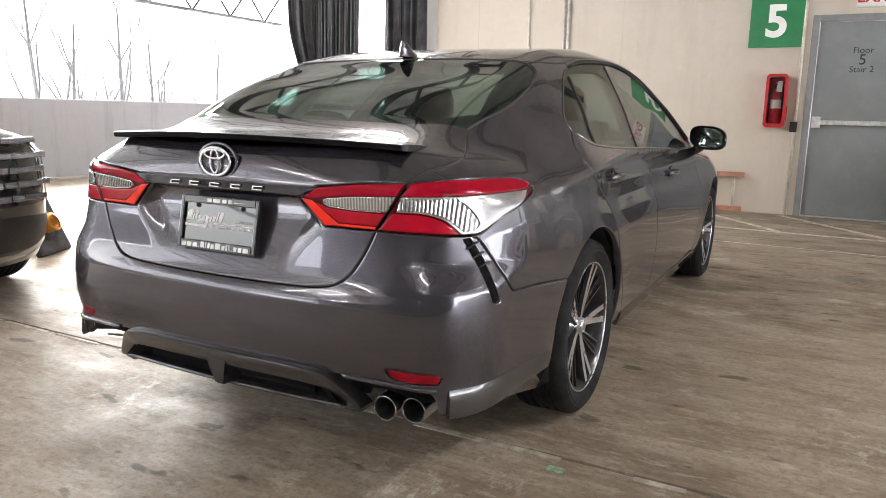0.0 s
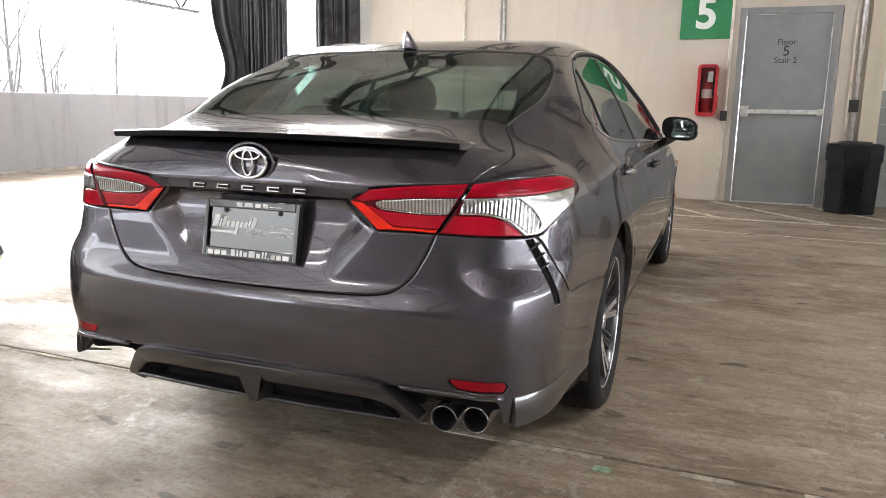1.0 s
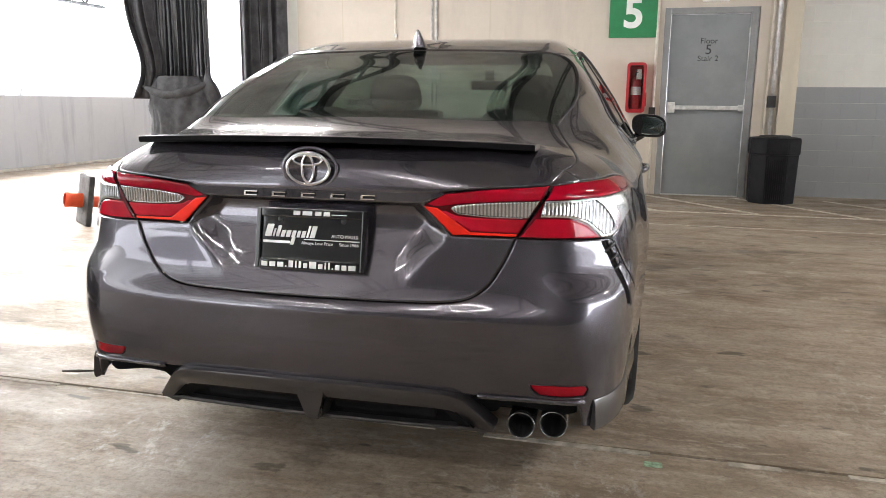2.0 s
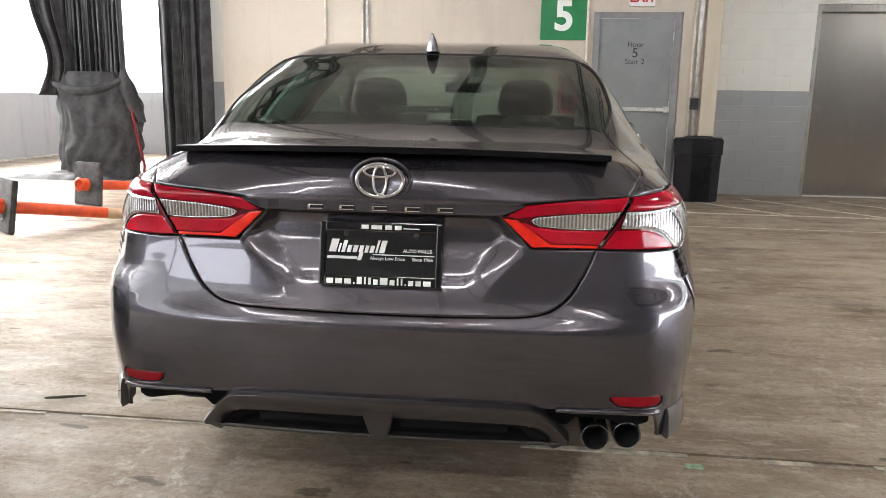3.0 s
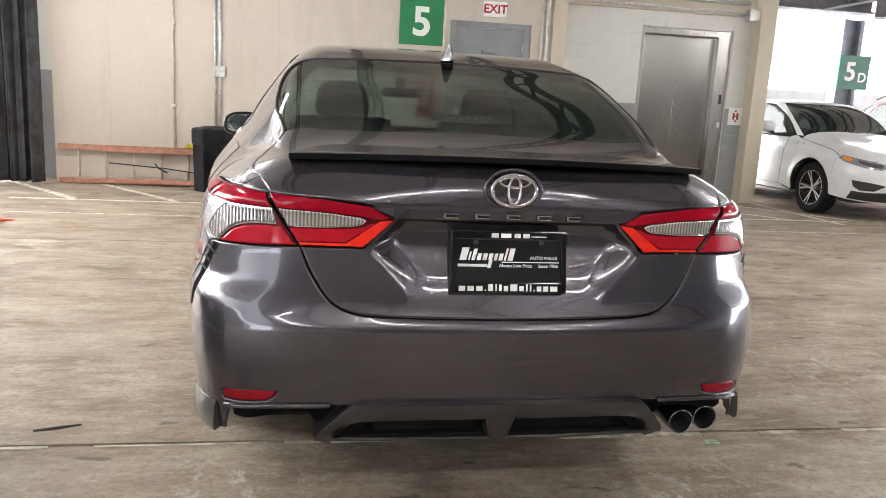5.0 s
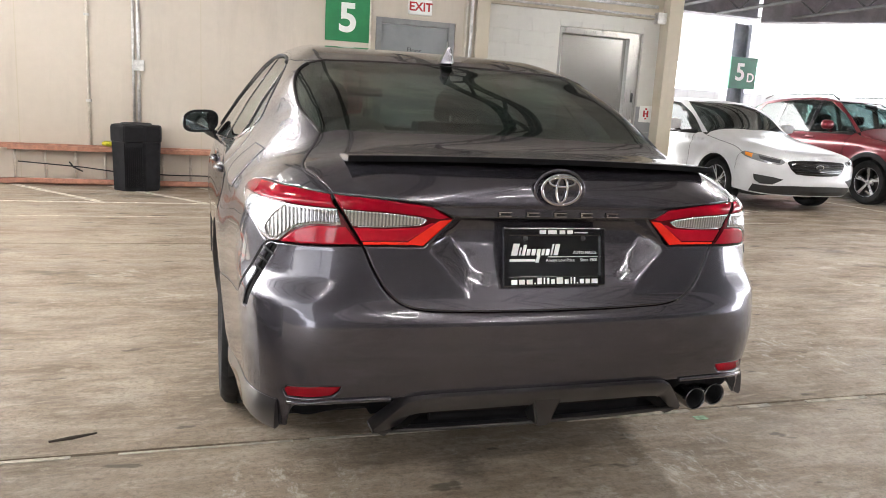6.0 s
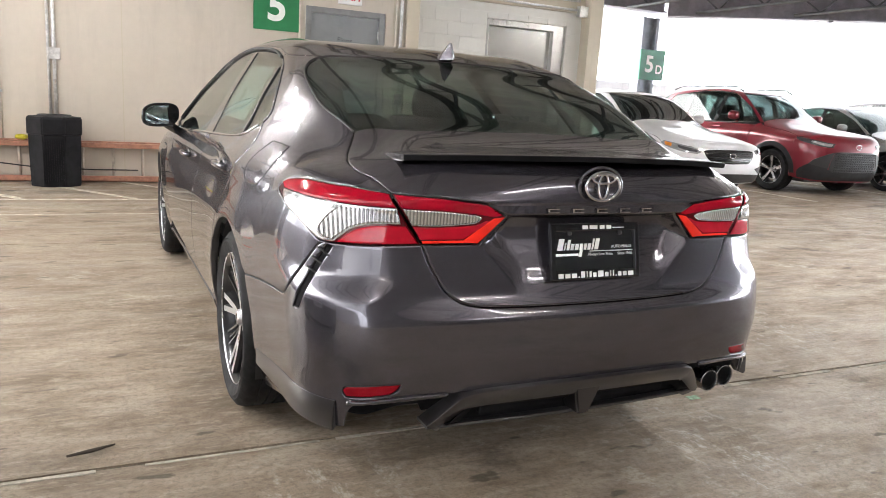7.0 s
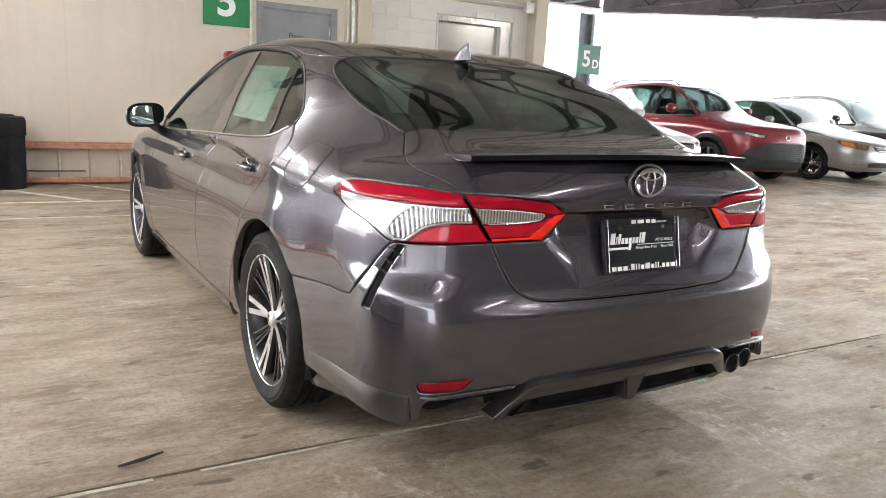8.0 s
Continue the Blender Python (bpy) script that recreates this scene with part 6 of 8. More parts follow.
# doors, front wing, sill
BP = 1.84
seam_b = [(0.85, BP, 0.970), (0.89, BP + 0.14, 0.80), (0.905, BP + 0.22, 0.50), (0.87, BP + 0.24, 0.250)]
seam_f = [(0.85, 2.99, 0.945), (0.895, 3.18, 0.85), (0.905, 3.28, 0.6), (0.87, 3.36, 0.250)]
rear_door = [[win_low[-1], *win_low[-2:4:-1], (0.85, BP, 0.970)], seam_b, [seam_b[-1], (0.87, 1.8, 0.252), door_rear[-1]], door_rear[::-1]]
both("rear_door", patch(sal, "S", rear_door, 0.024, 0.002, thick=0.03), PAINT, car)
front_door = [[(0.85, BP, 0.970), *win_low[4:1:-1], seam_f[0]], seam_f, [seam_f[-1], (0.87, 2.8, 0.248), seam_b[-1]], seam_b[::-1]]
both("front_door", patch(sal, "S", front_door, 0.028, 0.002, thick=0.03), PAINT, car)
sill = [[door_rear[-1], (0.87, 1.8, 0.252), seam_b[-1], (0.87, 2.8, 0.248), seam_f[-1]], [seam_f[-1], (0.87, 3.45, 0.24), (0.86, 3.48, 0.19)], [(0.86, 3.48, 0.19), (0.85, 3.0, 0.165), (0.85, 2.2, 0.162), (0.85, 1.60, 0.172)], [(0.85, 1.60, 0.172), door_rear[-1]]]
both("sill", patch(sal, "S", sill, 0.03, 0.002, lift=0.006, thick=0.03), PAINT, car)
front_wing = [[seam_f[0], win_low[0], (0.80, 3.3, 0.965), (0.76, 3.7, 0.94), (0.70, 4.2, 0.86)], [(0.70, 4.2, 0.86), (0.75, 4.45, 0.70), (0.72, 4.5, 0.5), (0.82, 4.26, 0.33)], arch(FA, -2, 178, n=15), [(0.90, 3.492, 0.33), (0.87, 3.46, 0.25), seam_f[-1]], seam_f[::-1]]
both("front_wing", patch(sal, "S", front_wing, 0.035, 0.002, thick=0.02), PAINT, car)
hood = [[(0.76, 3.24, 0.985), (0.78, 3.45, 0.96), (0.74, 3.8, 0.93), (0.68, 4.2, 0.86), (0.6, 4.5, 0.78)], [(0.6, 4.5, 0.78), (0.0, 4.62, 0.78), (-0.6, 4.5, 0.78)], mir([(0.76, 3.24, 0.985), (0.78, 3.45, 0.96), (0.74, 3.8, 0.93), (0.68, 4.2, 0.86), (0.6, 4.5, 0.78)]), [(-0.76, 3.24, 0.985), (-0.4, 3.40, 1.01), (0.0, 3.45, 1.02), (0.4, 3.40, 1.01), (0.76, 3.24, 0.985)]]
panel("bonnet", patch(sal, "S", hood, 0.05, 0.002, thick=0.02), PAINT, car)
# Black panel added in place of the deep shade under the tail
tray_v = [(x, y, z) for x in (-0.72, 0.50) for y, z in ((0.14, 0.325), (0.45, 0.168), (0.46, 0.24), (0.15, 0.36))]
place("shade_panel", mesh_from("shade_panel", tray_v, [(0, 1, 5, 4), (1, 2, 6, 5), (2, 3, 7, 6), (3, 0, 4, 7), (0, 3, 2, 1), (4, 5, 6, 7)], SHADE), car, "black sloping panel standing in for shade under the car")
part("underbody", boxes(((-0.70, 0.34, 0.235), (0.70, 4.45, 0.34)), ((-0.58, 0.26, 0.33), (0.58, 0.62, 0.58)), ((-0.6, 3.4, 0.3), (0.6, 4.5, 0.7)), bevel=0.02), SHADE, car, "black underbody")
for yc in (ARCH, FA):
    for s in (-1, 1):
        bm = bmesh.new()
        n = 14
        rows_ = []
        for i in range(n + 1):
            a = radians(-15 + 210 * i / n)
            rows_.append((bm.verts.new((s * 0.55, yc + 0.385 * math.cos(a), 0.335 + 0.385 * math.sin(a))), bm.verts.new((s * 0.868, yc + 0.385 * math.cos(a), 0.335 + 0.385 * math.sin(a)))))
        for p, q in zip(rows_, rows_[1:]):
            bm.faces.new((p[0], p[1], q[1], q[0]))
        mid = bm.verts.new((s * 0.55, yc, 0.335))
        for p, q in zip(rows_, rows_[1:]):
            bm.faces.new((mid, p[0], q[0]))
        part("arch_liner", bm, BLACKPLASTIC, car, "black wheel arch liner", smooth=True)

# glass
rear_glass = [[(0.0, 0.483, 1.083), (0.25, 0.476, 1.08), (0.45, 0.470, 1.075), (0.60, 0.505, 1.06)], glass_side, roof_edge_rear]
panel("rear_window", patch(sal, "S", rear_glass + [mir(s) for s in rear_glass[::-1]], 0.02, 0.002, lift=-0.004, thick=0.004), [GLASS_REAR, GLASS_REAR], car, "tinted rear window").visible_shadow = False
frit_in = [[(0.0, 0.515, 1.095), (0.25, 0.508, 1.09), (0.45, 0.505, 1.085), (0.572, 0.53, 1.07)], [(0.572, 0.53, 1.07), (0.574, 0.63, 1.12), (0.557, 0.74, 1.18), (0.53, 0.90, 1.24), (0.485, 1.045, 1.30)], [(0.485, 1.045, 1.30), (0.3, 1.075, 1.31), (0.0, 1.09, 1.32)]]
panel("window_border", patch(sal, "S", rear_glass + [mir(s) for s in rear_glass[::-1]], 0.03, 0.002, lift=-0.009, thick=0.003, holes=[frit_in + [mir(s) for s in frit_in[::-1]]]), DARK, car, "black border of the rear window")
windscreen = [[(0.0, 2.70, 1.375), (0.4, 2.66, 1.36), (0.61, 2.56, 1.285)], [(0.61, 2.565, 1.28), (0.645, 2.74, 1.20), (0.70, 2.97, 1.09), (0.75, 3.22, 0.99)], [(0.75, 3.23, 0.99), (0.4, 3.39, 1.015), (0.0, 3.44, 1.025)]]
panel("windscreen", patch(sal, "S", windscreen + [mir(s) for s in windscreen[::-1]], 0.04, 0.002, lift=-0.003, thick=0.004), [GLASS_CAR, GLASS_CAR], car, "clear windscreen").visible_shadow = False
win_all = [win_rear, win_top, win_low]
for ob in both("side_window", patch(sal, "S", win_all, 0.025, 0.003, lift=-0.006, thick=0.004), [GLASS_SIDE, GLASS_SIDE], car, "tinted side window"):
    ob.visible_shadow = False
pillar_b = [[(0.85, BP - 0.09, 0.968), (0.72, 1.89, 1.17), (0.60, 2.0, 1.352)], [(0.60, 2.0, 1.352), (0.595, 2.08, 1.354)], [(0.595, 2.08, 1.354), (0.72, 2.0, 1.17), (0.85, BP + 0.08, 0.965)], [(0.85, BP + 0.08, 0.965), (0.85, BP - 0.09, 0.968)]]
both("pillar_trim", patch(sal, "S", pillar_b, 0.02, 0.0, lift=-0.002, thick=0.05), [BLACKGLOSS, TRIM], car, "gloss black door pillar")
pillar_q = [[(0.81, 1.205, 1.008), (0.721, 1.29, 1.148), (0.640, 1.36, 1.268)], [(0.640, 1.36, 1.268), (0.635, 1.385, 1.272)], [(0.635, 1.385, 1.272), (0.721, 1.315, 1.148), (0.81, 1.232, 1.006)], [(0.81, 1.232, 1.006), (0.81, 1.205, 1.008)]]
both("window_divider", patch(sal, "S", pillar_q, 0.02, 0.0, lift=0.0, thick=0.03), [BLACKGLOSS, BLACKPLASTIC], car, "black quarter window divider")
edge_pts = trim_along(sal, "S", [win_low], 0.03, 0.001, 0.006, False)
rear_pts = trim_along(sal, "S", [win_rear], 0.02, 0.001, 0.006, False)
top_pts = trim_along(sal, "S", [win_top], 0.03, 0.001, 0.006, False)
for mirror in (False, True):
    fl = flip_points if mirror else (lambda q: q)
    tube("window_trim", fl(edge_pts), 0.005, CHROME, car, 6, "chrome window trim")
    tube("window_trim", fl(rear_pts), 0.0035, SATIN, car, 6, "chrome window trim")
    tube("window_seal", fl(top_pts), 0.007, BLACKPLASTIC, car, 6, "black window seal")
seam_pts = trim_along(sal, "S", [glass_side], 0.03, -0.002, 0.004, False)
for fl in ((lambda q: q), flip_points):
    tube("glass_seal", fl(seam_pts), 0.005, BLACKPLASTIC, car, 6, "black glass seal")

# handles, fuel flap, fin, mirrors
for yy, zz in ((1.31, 0.876), (2.43, 0.826)):
    for s in (1, -1):
        base = sal.on("S", np.array([math.atan2(zz - 0.8, 0.88)]), np.array([yy]))[0]
        hx = s * base[0]
        hd = new("door_handle")
        hd.parent = car
        hd.location = (hx, yy, zz)
        v, f = sweep([((s * (0.006 + 0.026 * math.sin(math.pi * t) ** 0.5), -0.10 + 0.2 * t, 0.004 * math.sin(math.pi * t)), (s, 0, 0), (0, 0, 1)) for t in [i / 14 for i in range(15)]], [(0.004, -0.012), (0.010, -0.006), (0.010, 0.006), (0.004, 0.013), (-0.006, 0.011), (-0.006, -0.011)])
        gm = mesh_from("grip", v, f, GREY_PAINT, True)
        place("grip", gm, hd)
        bm = bmesh.new()
        bmesh.ops.create_uvsphere(bm, u_segments=20, v_segments=10, radius=1.0)
        bm.transform(Matrix.Translation((s * 0.001, 0, 0.0)) @ Matrix.Diagonal((0.006, 0.05, 0.036, 1)))
        part("cup", bm, BLACKGLOSS, hd, smooth=True)
        part("chrome_edge", boxes(((s * 0.030 - 0.003, -0.085, 0.008), (s * 0.030 + 0.003, 0.085, 0.012)), bevel=0.001), CHROME, hd, "chrome strip")
flap = [[(0.755, 0.70, 0.995), (0.76, 0.77, 1.0), (0.767, 0.845, 1.003)], [(0.767, 0.845, 1.003), (0.84, 0.882, 0.935), (0.87, 0.85, 0.872)], [(0.87, 0.85, 0.872), (0.865, 0.78, 0.862), (0.858, 0.715, 0.866)], [(0.858, 0.715, 0.866), (0.842, 0.69, 0.90), (0.80, 0.69, 0.95), (0.755, 0.70, 0.995)]]
flap_pts = trim_along(sal, "S", flap, 0.012, -0.0005, 0.002)
tube("fuel_flap_gap", flip_points(flap_pts), 0.0022, BLACKPLASTIC, car, 5, "dark gap round the fuel flap")
panel("fuel_flap", flip(patch(sal, "S", flap, 0.02, 0.003, lift=0.0015, thick=0.002, edge=0.001)), PAINT, car)
bm = bmesh.new()
ringv = []
for i in range(13):
    t = i / 12
    zz = 1.335 + (1.402 - 1.335) * t
    y0, y1 = 1.085 + 0.02 * t, 1.27 - 0.14 * t ** 0.8
    hw = 0.024 * (1 - t) ** 0.8 + 0.003
    ringv.append([bm.verts.new((sx * hw, y0 + (y1 - y0) * q, zz)) for sx, q in ((0, 0.0), (0.8, 0.15), (1, 0.45), (0.7, 0.8), (0, 1.0), (-0.7, 0.8), (-1, 0.45), (-0.8, 0.15))])
for a, b in zip(ringv, ringv[1:]):
    for k in range(8):
        bm.faces.new((a[k], a[(k + 1) % 8], b[(k + 1) % 8], b[k]))
bm.faces.new(ringv[-1])
part("roof_fin", bm, GREY_PAINT, car, "grey shark fin aerial", smooth=True)

for s in (1, -1):
    mr = new("door_mirror")
    mr.parent = car
    mr.location = (s * 0.955, 3.02, 1.0)
    bm = bmesh.new()
    bmesh.ops.create_uvsphere(bm, u_segments=32, v_segments=20, radius=1.0)
    for v in bm.verts:
        c = v.co.copy()
        sq = lambda q, e: math.copysign(abs(q) ** e, q)
        v.co = Vector((0.105 * sq(c.x, 0.72), 0.085 * (c.y if c.y > 0 else max(c.y, -0.25) * 0.8), 0.070 * sq(c.z, 0.72) - 0.012 * s * c.x))
    part("housing", bm, BLACKGLOSS, mr, "dark mirror housing", smooth=True)
    gl = bmesh.new()
    bmesh.ops.create_circle(gl, cap_ends=True, segments=40, radius=1.0, matrix=Matrix.Translation((0, -0.0215, 0)) @ pose(0, 0, 0, 90, 0, s * 6))
    for v in gl.verts:
        c = v.co
        q = Vector((c.x, 0, c.z))
        v.co = Vector((0.086 * math.copysign(abs(q.x) ** 0.7, q.x), -0.0215 - 0.01 * s * q.x, 0.054 * math.copysign(abs(q.z) ** 0.7, q.z) - 0.008 * s * q.x))
    part("mirror_glass", gl, MIRROR, mr, "mirror glass")
    tube("mirror_arm", [(-s * 0.04, 0.02, -0.05), (-s * 0.09, 0.05, -0.085), (-s * 0.13, 0.07, -0.10)], [0.03, 0.026, 0.03], BLACKGLOSS, mr, 8)

# cabin
part("cabin_floor", boxes(((-0.66, 0.9, 0.34), (0.66, 3.3, 0.42))), TRIM, car)
part("parcel_shelf", boxes(((-0.62, 0.50, 0.985), (0.62, 1.02, 1.005)), bevel=0.01), TRIM, car)
part("dashboard", boxes(((-0.72, 2.95, 0.75), (0.72, 3.4, 0.955)), bevel=0.06), TRIM, car)


def seat(name, x, y, w, back_z, head, label):
    st = new(name)
    st.parent = car
    st.location = (x, y, 0)
    part("backrest", boxes(((-w / 2, 0.0, 0.45), (w / 2, 0.14, back_z)), bevel=0.05, m=pose(0, 0, 0, 0, 0, 0)), SEAT, st, label)
    part("cushion", boxes(((-w / 2, 0.05, 0.42), (w / 2, 0.55, 0.56)), bevel=0.05), SEAT, st)
    for hx in head:
        bm = bmesh.new()
        bmesh.ops.create_uvsphere(bm, u_segments=24, v_segments=14, radius=1.0)
        for v in bm.verts:
            q = [math.copysign(abs(k) ** 0.62, k) for k in v.co]
            v.co = Vector((hx + 0.135 * q[0] * (1 - 0.10 * q[2]), 0.05 + 0.058 * q[1], back_z + 0.078 + 0.098 * q[2]))
        part("headrest", bm, SEAT, st, smooth=True)
        for px in (-0.05, 0.05):
            tube("headrest_post", [(hx + px, 0.05, back_z - 0.03), (hx + px, 0.05, back_z + 0.06)], 0.006, CHROME, st, 6)


seat("front_seat", -0.37, 1.98, 0.50, 1.09, (0.0,), "charcoal front seat back")
seat("front_seat", 0.37, 1.98, 0.50, 1.09, (0.0,), "charcoal front seat back")
seat("rear_seat", 0.0, 1.03, 1.26, 0.93, (-0.38, 0.38), "charcoal rear bench back")
part("inner_mirror", boxes(((-0.11, 2.74, 1.205), (0.11, 2.775, 1.262)), ((-0.03, 2.75, 1.25), (0.03, 2.80, 1.32)), bevel=0.013), BLACKPLASTIC, car, "black rear-view mirror")
part("brake_light", boxes(((-0.16, 0.60, 1.006), (0.16, 0.66, 1.03)), bevel=0.006), BLACKPLASTIC, car, "high brake light on the shelf")
PAPER = plain("pale_paper", (0.62, 0.80, 0.74), 0.6, vary=0.03)
stop_lamp = part("stop_lamp", boxes(((-0.125, 0.665, 1.112), (0.125, 0.69, 1.134)), bevel=0.004), BLACKPLASTIC, car, "high stop lamp behind the rear window")
for k in range(9):
    part("lamp_cell", boxes(((-0.110 + 0.025 * k, 0.661, 1.119), (-0.098 + 0.025 * k, 0.666, 1.127)), bevel=0.002), LENS_RIB, stop_lamp, "pale lamp cell")
sticker = new("window_sticker")
sticker.parent = car
sticker["label"] = "pale green price sheet inside the side window"
sheet_out = [[(0.793, 1.82, 1.063), (0.64, 1.97, 1.295)], [(0.64, 1.97, 1.295), (0.64, 1.51, 1.285)], [(0.64, 1.51, 1.285), (0.783, 1.385, 1.054)], [(0.783, 1.385, 1.054), (0.793, 1.82, 1.063)]]
panel("paper", flip(patch(sal, "S", sheet_out, 0.03, 0.0, lift=-0.016, thick=0.001, edge=0)), [PAPER, PAPER], sticker)
PRINT = plain("sheet_print", (0.10, 0.22, 0.21), 0.6, vary=0.05)


def on_sheet(u, v):
    """A point of the price sheet: u from its front edge back, v from its foot up."""
    a, b, c, d = (np.array(q) for q in ((0.793, 1.82, 1.063), (0.64, 1.97, 1.295), (0.64, 1.51, 1.285), (0.783, 1.385, 1.054)))
    return tuple((a * (1 - u) + d * u) * (1 - v) + (b * (1 - u) + c * u) * v)


def sheet_bar(u0, u1, v0, v1):
    q = [on_sheet(u0, v0), on_sheet(u0, v1), on_sheet(u1, v1), on_sheet(u1, v0)]
    panel("print_bar", flip(patch(sal, "S", [[q[0], q[1]], [q[1], q[2]], [q[2], q[3]], [q[3], q[0]]], 0.03, 0.0, lift=-0.0145, thick=0.001, edge=0)), [PRINT, PRINT], sticker)


sheet_bar(0.43, 0.45, 0.0, 1.0)
for v0, v1 in ((0.90, 0.925), (0.05, 0.075)):
    sheet_bar(0.06, 0.38, v0, v1)
for u0, u1 in ((0.06, 0.08), (0.36, 0.38)):
    sheet_bar(u0, u1, 0.08, 0.89)
for k in range(5):
    sheet_bar(0.55, 0.92 - 0.08 * (k % 2), 0.86 - 0.03 * k, 0.868 - 0.03 * k)

# wheels
for yc in (RA, FA):
    wheel(car, 0.775, yc, 0.330, 1)
    wheel(car, -0.775, yc, 0.330, -1)


# ---------------------------------------------------------------- other parked cars
GLASS_PARKED = glass("parked_side_glass", (0.30, 0.35, 0.34))
GLASS_FRONT = glass("parked_windscreen_glass", (0.42, 0.48, 0.48))


def parked(name, label, at, turn, paint, P):
    """A parked car seen from its front; y runs from the nose backwards."""
    W, L, H = P["half"], P["length"], P["height"]
    fa, ra, R = P["front_axle"], P["rear_axle"], P["tyre"]
    half = curve((-0.2, W - 0.16), (0.0, W - 0.10), (0.35, W - 0.035), (0.9, W - 0.004), (1.6, W), (3.2, W), (L - 0.7, W - 0.03), (L, W - 0.13))
    belt = P["belt"]
    tuck = curve((0.1, -0.11), (0.25, -0.05), (0.4, -0.015), (0.58, 0.0), (belt - 0.22, -0.004), (belt - 0.08, -0.03), (belt + 0.02, -0.065), (belt + 0.15, -0.14))
    deck, roof, nose = curve(*P["deck"]), curve(*P["roof"]), curve(*P["nose"])
    tumble, cab = P.get("tumble", 0.50), P.get("cabin", 0.06)

    def F(x, y, z):
        ax = np.abs(x)
        swell = 0.022 * (np.exp(-((np.hypot(y - fa, z - R) - R - 0.06) / 0.07) ** 2) + np.exp(-((np.hypot(y - ra, z - R) - R - 0.06) / 0.07) ** 2))
        side = ax - (half(y) + tuck(z) + swell - 0.016 * np.exp(-((z - 0.62) / 0.12) ** 2) * step(fa + 0.3, fa + 0.7, y) * step(ra - 0.2, ra - 0.6, y))
        front = nose(z) + 0.22 * ax ** 2 + 0.22 * ax ** 6 - y
        back = y - (L - 0.25 * ax ** 2 - 0.5 * (z - 0.7) ** 2)
        top = z - (deck(y) - 0.10 * np.clip((ax - 0.40) / 0.45, 0, 2) ** 2)
        body = smax(smax(smax(side, front, 0.26), back, 0.25), top, 0.07)
        body = smax(body, 0.2 - z, 0.03)
        yy = y - 0.22 * ax ** 2 * step(2.4, 1.2, y) + 0.12 * ax ** 2 * step(2.6, 3.6, y)
        over = z - (roof(yy) - 0.09 * ax ** 2)
        flank = ax - (W - cab - tumble * (z - belt))
        house = smax(smax(over, flank, 0.09), belt - 0.07 - z, 0.02)
        return smin(body, house, 0.04)

    sh = Shell(F, P.get("zc", 0.8), P.get("ya", 1.15))
    ob = thing(name, label, "car", at, turn, group="parked cars")
    body = [paint, TRIM]
    low = P.get("clad")
    sp = 0.045

    def top_of(y, x):
        return float(deck(y) - 0.10 * max(0, (x - 0.40) / 0.45) ** 2)

    zh = P["hood_edge"]
    # nose: whole front from bumper to bonnet edge
    f0 = fa - R - 0.055
    nose_out = [
        [(0.0, None, zh), (0.35, None, zh - 0.005), (0.62, None, zh - 0.02), (0.76, 0.26, zh - 0.03), (W - 0.06, 0.52, zh)],
        [(W - 0.06, 0.52, zh), (W, f0 - 0.02, zh - 0.22), (W, f0, 0.5), (W - 0.02, f0 + 0.01, 0.28)],
        [(W - 0.02, f0 + 0.01, 0.28), (W - 0.1, 0.25, 0.24), (0.5, None, 0.22), (0.0, None, 0.22)],
    ]
    panel("bumper", patch(sh, "R", nose_out + [mir(s) for s in nose_out[::-1]], 0.03, 0.003, thick=0.012), body, ob)
    under = [[(0.0, None, zh + 0.02), (0.4, None, zh + 0.015), (0.66, None, zh + 0.01), (W - 0.12, 0.36, zh + 0.02), (W - 0.08, 0.6, zh + 0.03)], [(W - 0.08, 0.6, zh + 0.03), (W - 0.02, f0 + 0.02, zh - 0.2), (W - 0.02, f0 + 0.02, 0.3)], [(W - 0.02, f0 + 0.02, 0.3), (0.5, None, 0.25), (0.0, None, 0.25)]]
    panel("nose_core", patch(sh, "R", under + [mir(s) for s in under[::-1]], 0.05, 0.0, lift=-0.006, thick=0.01), body, ob)
    cowl, shield = P["cowl"], P["shield"]
    hood_side = [(W - 0.10, 0.52, top_of(0.5, W - 0.1)), (W - 0.16, 0.8, top_of(0.8, W - 0.16)), (W - 0.17, cowl - 0.05, top_of(cowl, W - 0.17))]
    hood_out = [[(0.0, 0.06, zh + 0.01), (0.4, 0.10, zh), (0.66, 0.22, zh - 0.02), (W - 0.10, 0.52, zh)], hood_side, [hood_side[-1], (0.5, cowl + 0.02, top_of(cowl, 0.5)), (0.0, cowl - 0.06, top_of(cowl, 0))]]
    panel("bonnet", patch(sh, "S", hood_out + [mir(s) for s in hood_out[::-1]], sp, 0.003, thick=0.012), body, ob)
    a_low = (W - 0.11, cowl + 0.05, belt + 0.03)
    zr = H - 0.06
    a_top = (W - cab - tumble * (zr - belt) - 0.02, shield + 0.10, zr - 0.02)
    roof_x = a_top[0]
    tail_top = P["roof_end"]
    c_top = (roof_x, tail_top, float(roof(tail_top)) - 0.09)
    c_low = (W - 0.10, P["c_low"], belt + 0.05)
    bz = belt
    m1, m2 = P["b_pillar"], P["door_end"]
